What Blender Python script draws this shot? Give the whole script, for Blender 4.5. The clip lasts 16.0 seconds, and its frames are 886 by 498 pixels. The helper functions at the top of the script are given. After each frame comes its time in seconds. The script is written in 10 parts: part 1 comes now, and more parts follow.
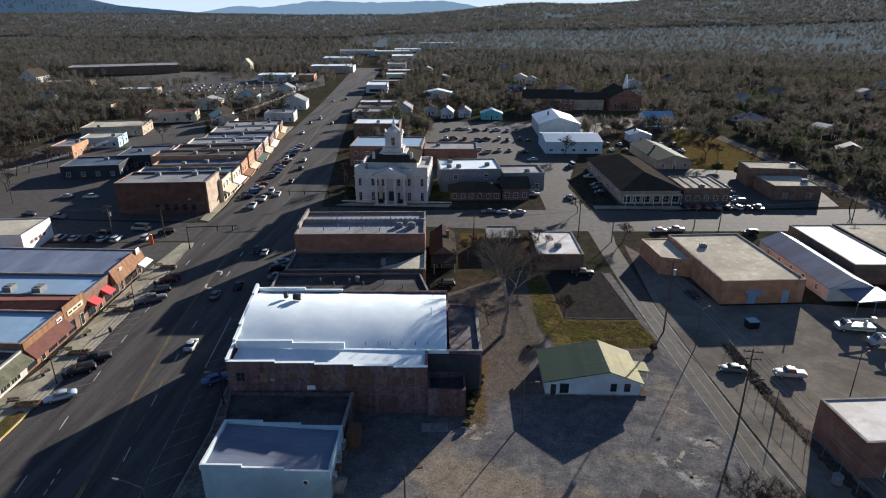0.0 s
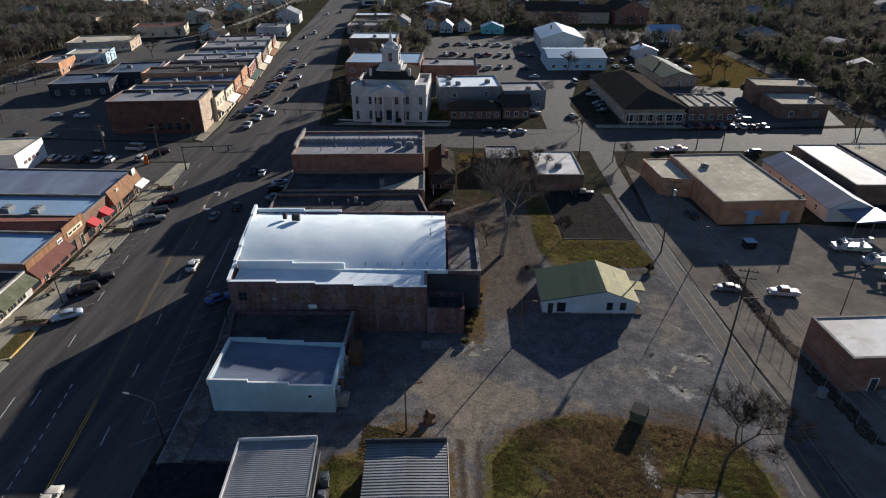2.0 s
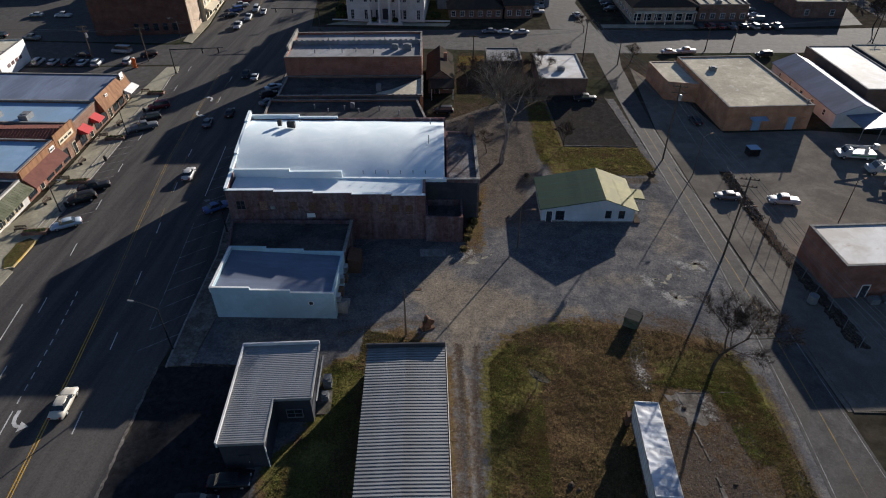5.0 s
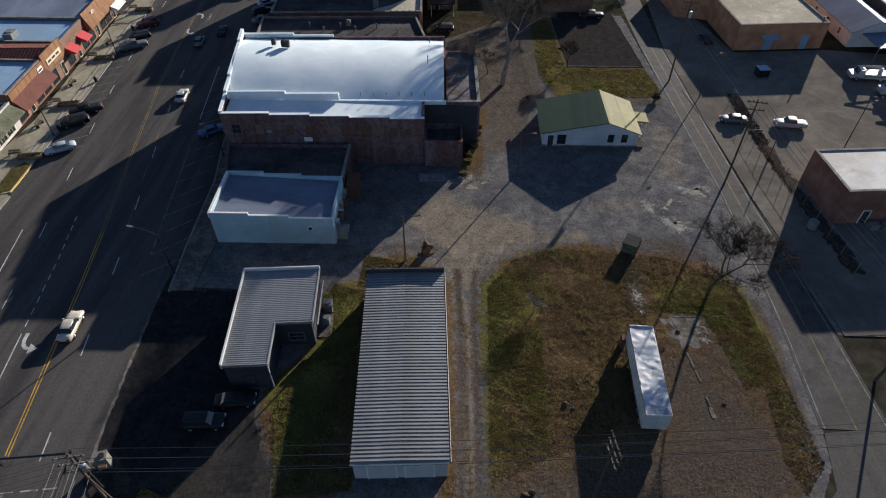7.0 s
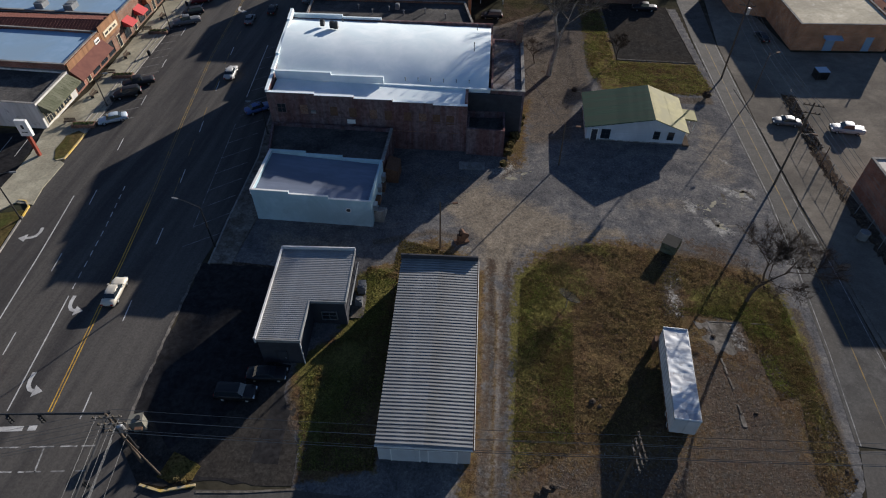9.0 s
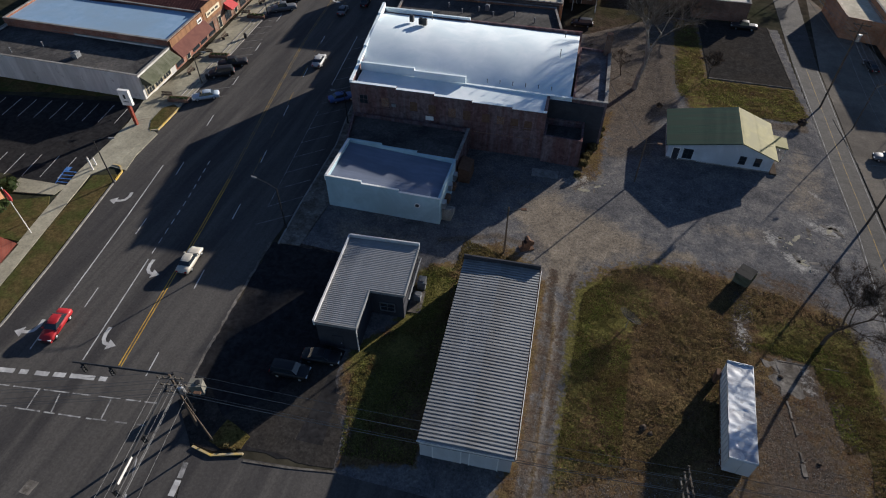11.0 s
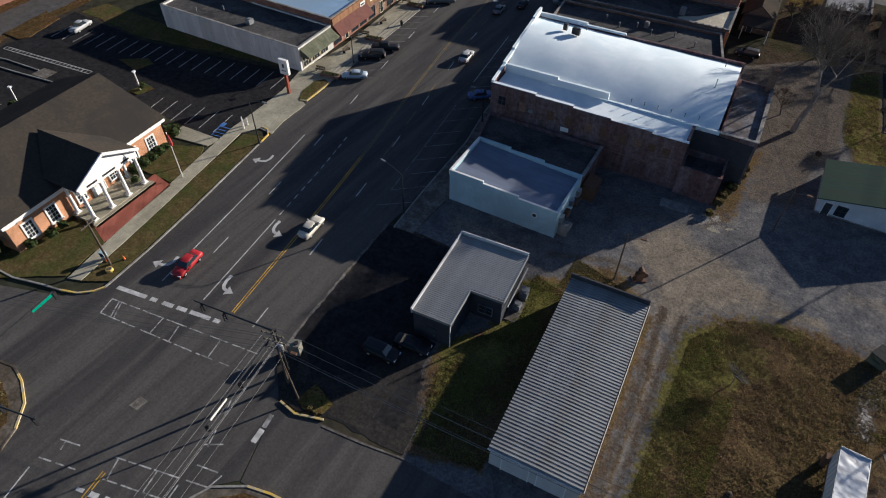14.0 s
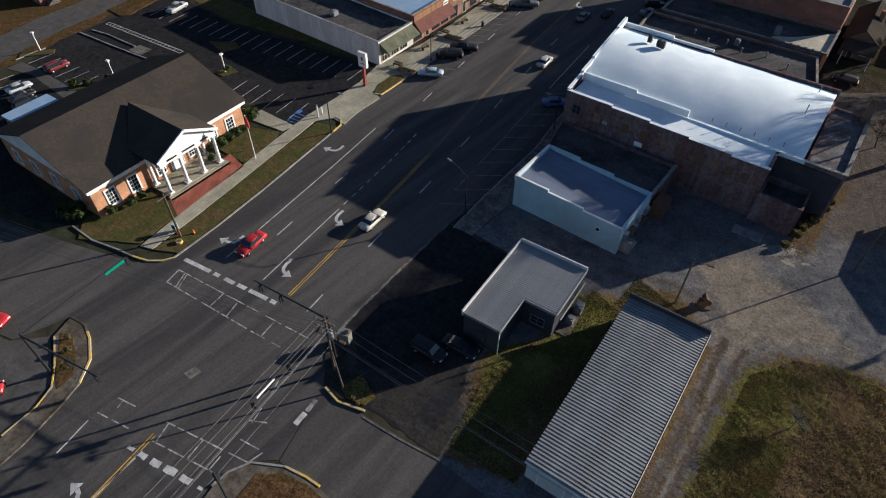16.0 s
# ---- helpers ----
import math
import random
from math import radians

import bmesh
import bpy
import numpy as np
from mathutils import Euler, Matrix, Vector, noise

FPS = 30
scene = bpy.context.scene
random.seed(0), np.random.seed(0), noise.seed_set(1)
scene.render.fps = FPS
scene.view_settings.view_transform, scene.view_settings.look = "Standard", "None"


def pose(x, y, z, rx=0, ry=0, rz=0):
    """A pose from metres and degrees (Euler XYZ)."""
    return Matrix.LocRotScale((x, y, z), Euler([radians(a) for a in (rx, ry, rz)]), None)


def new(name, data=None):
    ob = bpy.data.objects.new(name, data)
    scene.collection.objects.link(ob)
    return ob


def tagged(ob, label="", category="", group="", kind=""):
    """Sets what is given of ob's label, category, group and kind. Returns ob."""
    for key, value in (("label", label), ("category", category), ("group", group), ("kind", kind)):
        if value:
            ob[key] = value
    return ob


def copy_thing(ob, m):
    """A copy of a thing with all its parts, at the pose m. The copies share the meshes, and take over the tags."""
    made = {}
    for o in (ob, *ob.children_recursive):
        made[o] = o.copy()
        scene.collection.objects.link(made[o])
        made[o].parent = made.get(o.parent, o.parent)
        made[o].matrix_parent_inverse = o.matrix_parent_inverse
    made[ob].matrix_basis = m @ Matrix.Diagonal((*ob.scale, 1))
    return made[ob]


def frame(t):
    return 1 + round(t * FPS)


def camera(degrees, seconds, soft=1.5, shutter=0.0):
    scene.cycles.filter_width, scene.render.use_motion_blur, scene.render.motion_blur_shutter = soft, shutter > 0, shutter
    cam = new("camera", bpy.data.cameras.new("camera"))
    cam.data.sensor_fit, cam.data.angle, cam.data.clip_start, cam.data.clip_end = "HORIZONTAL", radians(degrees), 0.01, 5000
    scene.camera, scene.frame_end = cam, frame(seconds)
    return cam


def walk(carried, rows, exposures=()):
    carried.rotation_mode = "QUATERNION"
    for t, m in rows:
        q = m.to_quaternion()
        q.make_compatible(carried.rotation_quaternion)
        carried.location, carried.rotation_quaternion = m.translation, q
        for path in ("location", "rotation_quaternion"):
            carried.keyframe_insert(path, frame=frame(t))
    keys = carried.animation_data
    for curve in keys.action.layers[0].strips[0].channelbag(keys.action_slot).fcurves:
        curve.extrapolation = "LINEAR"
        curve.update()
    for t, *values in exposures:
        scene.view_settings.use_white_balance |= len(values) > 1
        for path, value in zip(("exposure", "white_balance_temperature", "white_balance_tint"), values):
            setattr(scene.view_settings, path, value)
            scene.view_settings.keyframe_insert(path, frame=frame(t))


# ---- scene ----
from mathutils.geometry import tessellate_polygon

# ---------------------------------------------------------------- camera
cam = camera(72.05, 16.0, soft=1.1)
ROWS = [
    (0, -0.00, -0.00, 55.50, 68.96, 0.00, 3.37), (0.5, -0.01, -0.02, 55.46, 67.39, 0.00, 3.35),
    (1, -0.02, 0.03, 55.41, 65.45, 0.00, 3.32), (1.5, -0.02, 0.11, 55.38, 63.50, 0.00, 3.30),
    (2, -0.01, 0.20, 55.37, 61.53, 0.01, 3.27), (2.5, -0.02, 0.29, 55.38, 59.70, 0.01, 3.25),
    (3, -0.03, 0.35, 55.37, 58.25, 0.01, 3.21), (3.5, -0.02, 0.44, 55.35, 56.96, 0.02, 3.19),
    (6, 0.25, 0.73, 55.40, 49.45, 0.07, 3.25), (6.5, 0.32, 0.84, 55.41, 47.54, 0.08, 3.29),
    (7, 0.37, 0.94, 55.42, 45.63, 0.10, 3.31), (7.5, 0.39, 1.02, 55.43, 44.40, 0.12, 3.34),
    (8, 0.37, 1.02, 55.45, 44.42, 0.11, 4.01), (8.5, 0.34, 0.98, 55.48, 44.43, 0.07, 5.80),
    (9, 0.27, 0.96, 55.51, 44.46, -0.01, 7.99), (11.5, 0.23, 1.12, 55.66, 44.46, -0.20, 18.80),
    (12, 0.26, 1.19, 55.73, 44.43, -0.25, 21.03), (12.5, 0.27, 1.27, 55.83, 44.37, -0.28, 23.35),
    (13, 0.27, 1.34, 55.92, 44.34, -0.31, 25.47), (13.5, 0.27, 1.44, 55.98, 44.32, -0.35, 28.53),
    (14, 0.27, 1.56, 56.00, 44.33, -0.39, 31.74), (14.5, 0.26, 1.67, 55.98, 44.35, -0.42, 33.95),
    (15, 0.25, 1.81, 55.96, 44.33, -0.42, 36.22), (15.5, 0.23, 1.93, 55.93, 44.32, -0.42, 38.22),
    (16, 0.21, 2.02, 55.90, 44.33, -0.43, 39.76)]
walk(cam, [(r[0], pose(*r[1:])) for r in ROWS], exposures=[(0.0, 1.32, 5850, 11), (0.7, 1.17, 5850, 11), (3.5, 0.99, 5850, 11), (16.0, 0.97, 5850, 11)])

# ---------------------------------------------------------------- sky and sun
SUN_AZ = radians(61.0)      # from +x towards +y
SUN_EL = radians(14.0)
world = bpy.data.worlds.new("world")
scene.world = world
world.use_nodes = True
wn = world.node_tree
sky = wn.nodes.new("ShaderNodeTexSky")
sky.sky_type = "NISHITA"
sky.sun_disc = False
sky.sun_elevation = SUN_EL
sky.dust_density, sky.ozone_density = 0.2, 2.5
sky.sun_rotation = math.pi / 2 - SUN_AZ
pale = wn.nodes.new("ShaderNodeHueSaturation")
pale.inputs["Saturation"].default_value = 1.0
pale.inputs["Hue"].default_value = 0.509
pale.inputs["Value"].default_value = 0.92
wn.links.new(sky.outputs[0], pale.inputs["Color"])
wn.links.new(pale.outputs[0], wn.nodes["Background"].inputs[0])
wn.nodes["Background"].inputs[1].default_value = 0.053
sun_data = bpy.data.lights.new("sun", "SUN")
sun_data.energy, sun_data.angle, sun_data.color = 5.0, radians(0.55), (1.0, 0.88, 0.72)
sun_dir = Vector((math.cos(SUN_AZ) * math.cos(SUN_EL), math.sin(SUN_AZ) * math.cos(SUN_EL), math.sin(SUN_EL)))
sun = new("sun", sun_data)
sun.rotation_euler = sun_dir.to_track_quat("Z", "Y").to_euler()
sun.location = (100, 150, 120)


# ---------------------------------------------------------------- materials
def surf(name, c1, c2, scale=1.0, rough=0.85, big=None, bigscale=0.08, bump=0.15, metal=0.0, stretch=(1, 1, 1), turn=0.0,
         spots=None, spotscale=3.0, spotamount=0.15, island=0.0, obj=0.0, bumpscale=None, grit=0.0, gritscale=3.0):
    """A surface of two colours by fine noise, patches of a third by coarse noise, and spots."""
    m = bpy.data.materials.new(name)
    m.use_nodes = True
    n, l = m.node_tree.nodes, m.node_tree.links
    b = n["Principled BSDF"]
    b.inputs["Roughness"].default_value, b.inputs["Metallic"].default_value = rough, metal
    b.inputs["Specular IOR Level"].default_value = 0.5 if rough < 0.7 else 0.08 if rough < 0.9 else 0.0
    tc = n.new("ShaderNodeTexCoord")
    mp = n.new("ShaderNodeMapping")
    mp.inputs["Rotation"].default_value[2] = radians(turn)
    mp.inputs["Scale"].default_value = stretch
    l.new(tc.outputs["Object"], mp.inputs[0])

    def noise_ramp(src, s, lo, hi, detail=6.0):
        t = n.new("ShaderNodeTexNoise")
        t.inputs["Scale"].default_value, t.inputs["Detail"].default_value = s, detail
        t.inputs["Roughness"].default_value = 0.65
        t.inputs["Distortion"].default_value = 0.5
        l.new(src, t.inputs["Vector"])
        r = n.new("ShaderNodeMapRange")
        r.inputs[1].default_value, r.inputs[2].default_value = lo, hi
        l.new(t.outputs[0], r.inputs[0])
        return r.outputs[0], t.outputs[0]

    def mix(fac, a, bb, kind="MIX"):
        x = n.new("ShaderNodeMix")
        x.data_type, x.blend_type = "RGBA", kind
        for s, v in ((x.inputs[0], fac), (x.inputs[6], a), (x.inputs[7], bb)):
            if isinstance(v, (tuple, float, int)):
                s.default_value = (*v, 1) if isinstance(v, tuple) else v
            else:
                l.new(v, s)
        return x.outputs[2]

    fac, raw = noise_ramp(mp.outputs[0], scale, 0.32, 0.68)
    col = mix(fac, c1, c2)
    if big:
        f2, _ = noise_ramp(mp.outputs[0], bigscale, 0.42, 0.62, 4.0)
        col = mix(f2, col, big)
    if spots:
        f3, _ = noise_ramp(tc.outputs["Object"], spotscale, 0.6, 0.72, 3.0)
        f4 = n.new("ShaderNodeMath")
        f4.operation = "MULTIPLY"
        f4.inputs[1].default_value = spotamount
        l.new(f3, f4.inputs[0])
        col = mix(f4.outputs[0], col, spots)
    if grit:
        for s_, a_ in ((gritscale, grit), (gritscale * 0.2, grit * 0.35)):
            _, g = noise_ramp(tc.outputs["Object"], s_, 0, 1, 8.0)
            r = n.new("ShaderNodeMapRange")
            r.inputs[1].default_value, r.inputs[2].default_value = 0.36, 0.64
            r.inputs[3].default_value, r.inputs[4].default_value = 1 - a_, 1 + a_
            l.new(g, r.inputs[0])
            col = mix(1.0, col, r.outputs[0], "MULTIPLY")
    if island or obj:
        src = n.new("ShaderNodeObjectInfo").outputs["Random"] if obj else n.new("ShaderNodeNewGeometry").outputs["Random Per Island"]
        r = n.new("ShaderNodeMapRange")
        a = obj or island
        r.inputs[3].default_value, r.inputs[4].default_value = 1 - a, 1 + a
        l.new(src, r.inputs[0])
        col = mix(1.0, col, r.outputs[0], "MULTIPLY")
    l.new(col, b.inputs["Base Color"])
    if bump:
        bp = n.new("ShaderNodeBump")
        bp.inputs["Strength"].default_value = bump
        bp.inputs["Distance"].default_value = 0.040 if bump < 0.55 else 0.10
        src = raw
        if bumpscale:
            _, src = noise_ramp(tc.outputs["Object"], bumpscale, 0, 1)
        l.new(src, bp.inputs["Height"])
        l.new(bp.outputs[0], b.inputs["Normal"])
    return m


def plain(name, c, rough=0.5, metal=0.0, coat=0.0):
    m = bpy.data.materials.new(name)
    m.use_nodes = True
    n, l = m.node_tree.nodes, m.node_tree.links
    b = n["Principled BSDF"]
    b.inputs["Roughness"].default_value, b.inputs["Metallic"].default_value = rough, metal
    b.inputs["Coat Weight"].default_value = coat
    b.inputs["Specular IOR Level"].default_value = 0.35
    t = n.new("ShaderNodeTexNoise")
    t.inputs["Scale"].default_value, t.inputs["Detail"].default_value = 2.5, 5
    tc = n.new("ShaderNodeTexCoord")
    l.new(tc.outputs["Object"], t.inputs["Vector"])
    r = n.new("ShaderNodeMapRange")
    r.inputs[3].default_value, r.inputs[4].default_value = 0.85, 1.12
    l.new(t.outputs[0], r.inputs[0])
    x = n.new("ShaderNodeMix")
    x.data_type, x.blend_type = "RGBA", "MULTIPLY"
    x.inputs[0].default_value = 1
    x.inputs[6].default_value = (*c, 1)
    l.new(r.outputs[0], x.inputs[7])
    l.new(x.outputs[2], b.inputs["Base Color"])
    return m


def brickmat(name, c1, c2, mortar, scale=1.0):
    m = bpy.data.materials.new(name)
    m.use_nodes = True
    n, l = m.node_tree.nodes, m.node_tree.links
    b = n["Principled BSDF"]
    b.inputs["Roughness"].default_value = 0.9
    b.inputs["Specular IOR Level"].default_value = 0.1
    tc = n.new("ShaderNodeTexCoord")
    sp = n.new("ShaderNodeSeparateXYZ")
    l.new(tc.outputs["Object"], sp.inputs[0])
    add = n.new("ShaderNodeMath")
    l.new(sp.outputs[0], add.inputs[0]), l.new(sp.outputs[1], add.inputs[1])
    cb = n.new("ShaderNodeCombineXYZ")
    l.new(add.outputs[0], cb.inputs[0]), l.new(sp.outputs[2], cb.inputs[1])
    br = n.new("ShaderNodeTexBrick")
    br.inputs["Scale"].default_value = scale
    br.inputs["Brick Width"].default_value, br.inputs["Row Height"].default_value = 0.4, 0.15
    br.inputs["Mortar Size"].default_value = 0.012
    for i, c in (("Color1", c1), ("Color2", c2), ("Mortar", mortar)):
        br.inputs[i].default_value = (*c, 1)
    l.new(cb.outputs[0], br.inputs["Vector"])
    t = n.new("ShaderNodeTexNoise")
    t.inputs["Scale"].default_value, t.inputs["Detail"].default_value = 0.5, 6
    l.new(tc.outputs["Object"], t.inputs["Vector"])
    r = n.new("ShaderNodeMapRange")
    r.inputs[1].default_value, r.inputs[2].default_value, r.inputs[3].default_value, r.inputs[4].default_value = 0.3, 0.7, 0.7, 1.25
    l.new(t.outputs[0], r.inputs[0])
    x = n.new("ShaderNodeMix")
    x.data_type, x.blend_type = "RGBA", "MULTIPLY"
    x.inputs[0].default_value = 1
    l.new(br.outputs[0], x.inputs[6]), l.new(r.outputs[0], x.inputs[7])
    l.new(x.outputs[2], b.inputs["Base Color"])
    return m


M = {}
M["ground"] = surf("ground_far", (0.034, 0.029, 0.023), (0.06, 0.05, 0.037), 0.3, 0.95, (0.036, 0.038, 0.024), 0.02, 0.3, grit=0.3, gritscale=0.5)
M["dirt"] = surf("dirt_gravel", (0.045, 0.036, 0.029), (0.092, 0.075, 0.06), 1.6, 0.95, (0.042, 0.031, 0.023), 0.16, 0.5,
                 spots=(0.24, 0.215, 0.18), spotscale=5.0, spotamount=0.4, grit=0.5, gritscale=3.5)
M["litter"] = surf("leaf_litter", (0.036, 0.026, 0.019), (0.075, 0.055, 0.04), 1.5, 0.95, (0.045, 0.04, 0.022), 0.12, 0.5, spots=(0.13, 0.1, 0.07), spotscale=4.0, spotamount=0.4, grit=0.5, gritscale=3.0)
M["track"] = surf("dirt_track", (0.095, 0.082, 0.07), (0.15, 0.13, 0.11), 1.2, 0.95, (0.075, 0.062, 0.05), 0.2, 0.5, stretch=(2.5, 0.35, 1), grit=0.35, gritscale=5.0)
M["grass"] = surf("winter_grass", (0.052, 0.031, 0.015), (0.125, 0.073, 0.034), 2.2, 0.95, (0.07, 0.048, 0.02), 0.11, 0.6,
                  spots=(0.17, 0.115, 0.06), spotscale=2.0, spotamount=0.5, bumpscale=7.0, grit=0.55, gritscale=4.0)
M["greengrass"] = surf("green_grass", (0.06, 0.054, 0.016), (0.125, 0.098, 0.034), 2.0, 0.95, (0.095, 0.058, 0.026), 0.25, 0.6, bumpscale=7.0, grit=0.5, gritscale=4.0)
M["lawn"] = surf("mown_lawn", (0.068, 0.053, 0.022), (0.11, 0.082, 0.037), 1.4, 0.95, (0.055, 0.06, 0.02), 0.3, 0.5, bumpscale=8.0, grit=0.3)
M["asphalt"] = surf("road_asphalt", (0.068, 0.063, 0.058), (0.092, 0.085, 0.077), 0.8, 0.8, (0.046, 0.043, 0.042), 0.3, 0.12,
                    stretch=(1.0, 0.06, 1), turn=9.6, spots=(0.12, 0.112, 0.1), spotscale=7.0, spotamount=0.35, bumpscale=25.0, grit=0.16, gritscale=4.0)
M["oldasphalt"] = surf("old_asphalt", (0.056, 0.053, 0.05), (0.095, 0.09, 0.084), 0.6, 0.88, (0.075, 0.068, 0.06), 0.06, 0.2,
                       spots=(0.19, 0.18, 0.165), spotscale=5.0, spotamount=0.4, bumpscale=20.0, grit=0.14, gritscale=3.0)
M["warmlot"] = surf("pale_warm_asphalt", (0.145, 0.128, 0.106), (0.205, 0.183, 0.152), 0.6, 0.9, (0.115, 0.103, 0.088), 0.08, 0.2,
                    spots=(0.22, 0.2, 0.18), spotscale=5.0, spotamount=0.4, bumpscale=20.0, grit=0.12, gritscale=4.0)
M["oldconcrete"] = surf("dirty_old_concrete", (0.115, 0.105, 0.092), (0.19, 0.172, 0.15), 0.9, 0.92, (0.09, 0.078, 0.064), 0.35, 0.15,
                        spots=(0.3, 0.285, 0.26), spotscale=2.5, spotamount=0.4, grit=0.35, gritscale=2.0)
M["blackasphalt"] = surf("new_and_shaded_asphalt", (0.017, 0.0165, 0.0175), (0.028, 0.0275, 0.029), 0.7, 0.9, (0.027, 0.026, 0.026), 0.1, 0.12, bumpscale=25.0, grit=0.3, gritscale=1.5)
M["concrete"] = surf("concrete", (0.29, 0.267, 0.197), (0.39, 0.361, 0.272), 0.8, 0.9, (0.24, 0.22, 0.165), 0.15, 0.1,
                     spots=(0.2, 0.18, 0.155), spotscale=3.0, spotamount=0.35, grit=0.15, gritscale=3.0)
M["kerb"] = surf("kerb_concrete", (0.22, 0.208, 0.19), (0.31, 0.295, 0.27), 1.2, 0.9, (0.17, 0.16, 0.145), 0.4, grit=0.2)
M["yellowkerb"] = surf("yellow_kerb_paint", (0.55, 0.36, 0.06), (0.62, 0.43, 0.11), 1.5, 0.8, (0.4, 0.34, 0.24), 0.8)
M["whitepaint"] = surf("road_paint_white", (0.42, 0.415, 0.4), (0.57, 0.56, 0.54), 2.0, 0.75, (0.33, 0.32, 0.31), 0.7, 0.0)
M["wornpaint"] = surf("road_paint_worn", (0.17, 0.165, 0.16), (0.32, 0.31, 0.3), 2.0, 0.8, (0.1, 0.098, 0.095), 0.7, 0.0)
M["yellowpaint"] = surf("road_paint_yellow", (0.50, 0.29, 0.035), (0.58, 0.35, 0.06), 2.0, 0.75, (0.33, 0.2, 0.05), 0.6, 0.0)
M["yellowworn"] = surf("road_paint_yellow_worn", (0.2, 0.14, 0.05), (0.27, 0.18, 0.06), 2.0, 0.8, (0.11, 0.1, 0.08), 0.7, 0.0)
M["bluepaint"] = plain("parking_paint_blue", (0.06, 0.17, 0.45), 0.7)
M["whiteroof"] = surf("white_membrane", (0.68, 0.745, 0.755), (0.80, 0.845, 0.85), 0.3, 0.5, (0.63, 0.71, 0.73), 0.16, 0.02)
M["whitewall"] = surf("white_paint", (0.70, 0.69, 0.66), (0.80, 0.79, 0.76), 0.7, 0.6, (0.62, 0.6, 0.56), 0.2, 0.05)
M["graywall"] = surf("stained_concrete_wall", (0.115, 0.084, 0.086), (0.19, 0.147, 0.149), 1.0, 0.9, (0.12, 0.068, 0.066), 0.5, 0.15, stretch=(1.3, 1.3, 0.14),
                     spots=(0.045, 0.03, 0.03), spotscale=0.9, spotamount=0.6, grit=0.3, gritscale=1.5)
M["bluewall"] = surf("pale_blue_block", (0.33, 0.45, 0.50), (0.40, 0.53, 0.58), 0.8, 0.75, (0.30, 0.40, 0.44), 0.2, 0.08)
M["blueroof"] = surf("worn_coated_roof", (0.13, 0.155, 0.215), (0.175, 0.205, 0.275), 0.5, 0.6, (0.10, 0.118, 0.165), 0.13, 0.05, stretch=(0.5, 2.0, 1))
M["metalroof"] = surf("galvanised_roof", (0.22, 0.222, 0.22), (0.29, 0.292, 0.287), 0.7, 0.5, (0.2, 0.195, 0.185), 0.13, 0.03, metal=0.2, stretch=(1.0, 0.5, 1), obj=0.06)
M["metalwall"] = surf("white_sheet_metal", (0.50, 0.50, 0.50), (0.58, 0.58, 0.58), 0.6, 0.5, (0.44, 0.43, 0.42), 0.2, 0.03)
M["darkwall"] = surf("dark_grey_wall", (0.036, 0.037, 0.043), (0.057, 0.058, 0.066), 0.6, 0.8)
M["redbrick"] = brickmat("red_brick", (0.19, 0.072, 0.048), (0.25, 0.10, 0.062), (0.27, 0.23, 0.2))
M["orangebrick"] = brickmat("orange_brick", (0.38, 0.165, 0.075), (0.45, 0.205, 0.10), (0.42, 0.34, 0.26))
M["brownbrick"] = brickmat("brown_brick", (0.14, 0.078, 0.054), (0.2, 0.11, 0.074), (0.22, 0.19, 0.16))
M["tanbrick"] = brickmat("tan_brick", (0.34, 0.25, 0.18), (0.42, 0.32, 0.23), (0.4, 0.36, 0.31))
M["patio"] = brickmat("brick_paving", (0.25, 0.075, 0.05), (0.31, 0.10, 0.07), (0.24, 0.13, 0.1))
M["tanroof"] = surf("tan_gravel_roof", (0.47, 0.42, 0.32), (0.58, 0.525, 0.41), 0.6, 0.9, (0.40, 0.36, 0.28), 0.1, 0.1, spots=(0.66, 0.63, 0.56), spotscale=0.6, spotamount=0.6, grit=0.12)
M["grayroof"] = surf("grey_flat_roof", (0.22, 0.22, 0.23), (0.31, 0.31, 0.32), 0.5, 0.85, (0.19, 0.185, 0.185), 0.12, 0.08)
M["blackroof"] = surf("tar_roof", (0.033, 0.032, 0.032), (0.06, 0.057, 0.055), 0.6, 0.85, (0.085, 0.08, 0.075), 0.15, 0.1, spots=(0.2, 0.17, 0.13), spotscale=0.5, spotamount=0.35, grit=0.25)
M["shingle"] = surf("brown_shingle", (0.044, 0.037, 0.03), (0.066, 0.056, 0.045), 2.5, 0.9, (0.042, 0.038, 0.034), 0.2, 0.25, stretch=(1, 1, 1), bumpscale=9.0)
M["greenroof"] = surf("green_sheet_roof", (0.011, 0.036, 0.026), (0.023, 0.06, 0.043), 1.0, 0.85, (0.022, 0.044, 0.032), 0.2, 0.3, stretch=(0.2, 4.5, 1))
# lit copy of the green roof: the sun's yellow is in the base colour
M["creamroof"] = surf("sunlit_sheet_roof", (0.22, 0.20, 0.085), (0.28, 0.255, 0.12), 0.7, 0.75, (0.2, 0.185, 0.095), 0.3, 0.05)
M["redroof"] = surf("maroon_metal_roof", (0.10, 0.04, 0.032), (0.145, 0.06, 0.045), 0.7, 0.75)
M["bluemetal"] = surf("blue_metal_roof", (0.20, 0.31, 0.43), (0.27, 0.38, 0.51), 0.6, 0.5, (0.23, 0.32, 0.41), 0.1)
M["boards"] = surf("stained_boards", (0.22, 0.115, 0.06), (0.30, 0.165, 0.09), 1.5, 0.8, (0.17, 0.09, 0.05), 0.4, 0.1, stretch=(3, 3, 0.4))
M["bluesiding"] = surf("pale_blue_siding", (0.33, 0.48, 0.56), (0.40, 0.55, 0.63), 0.6, 0.6, (0.3, 0.42, 0.5), 0.2)
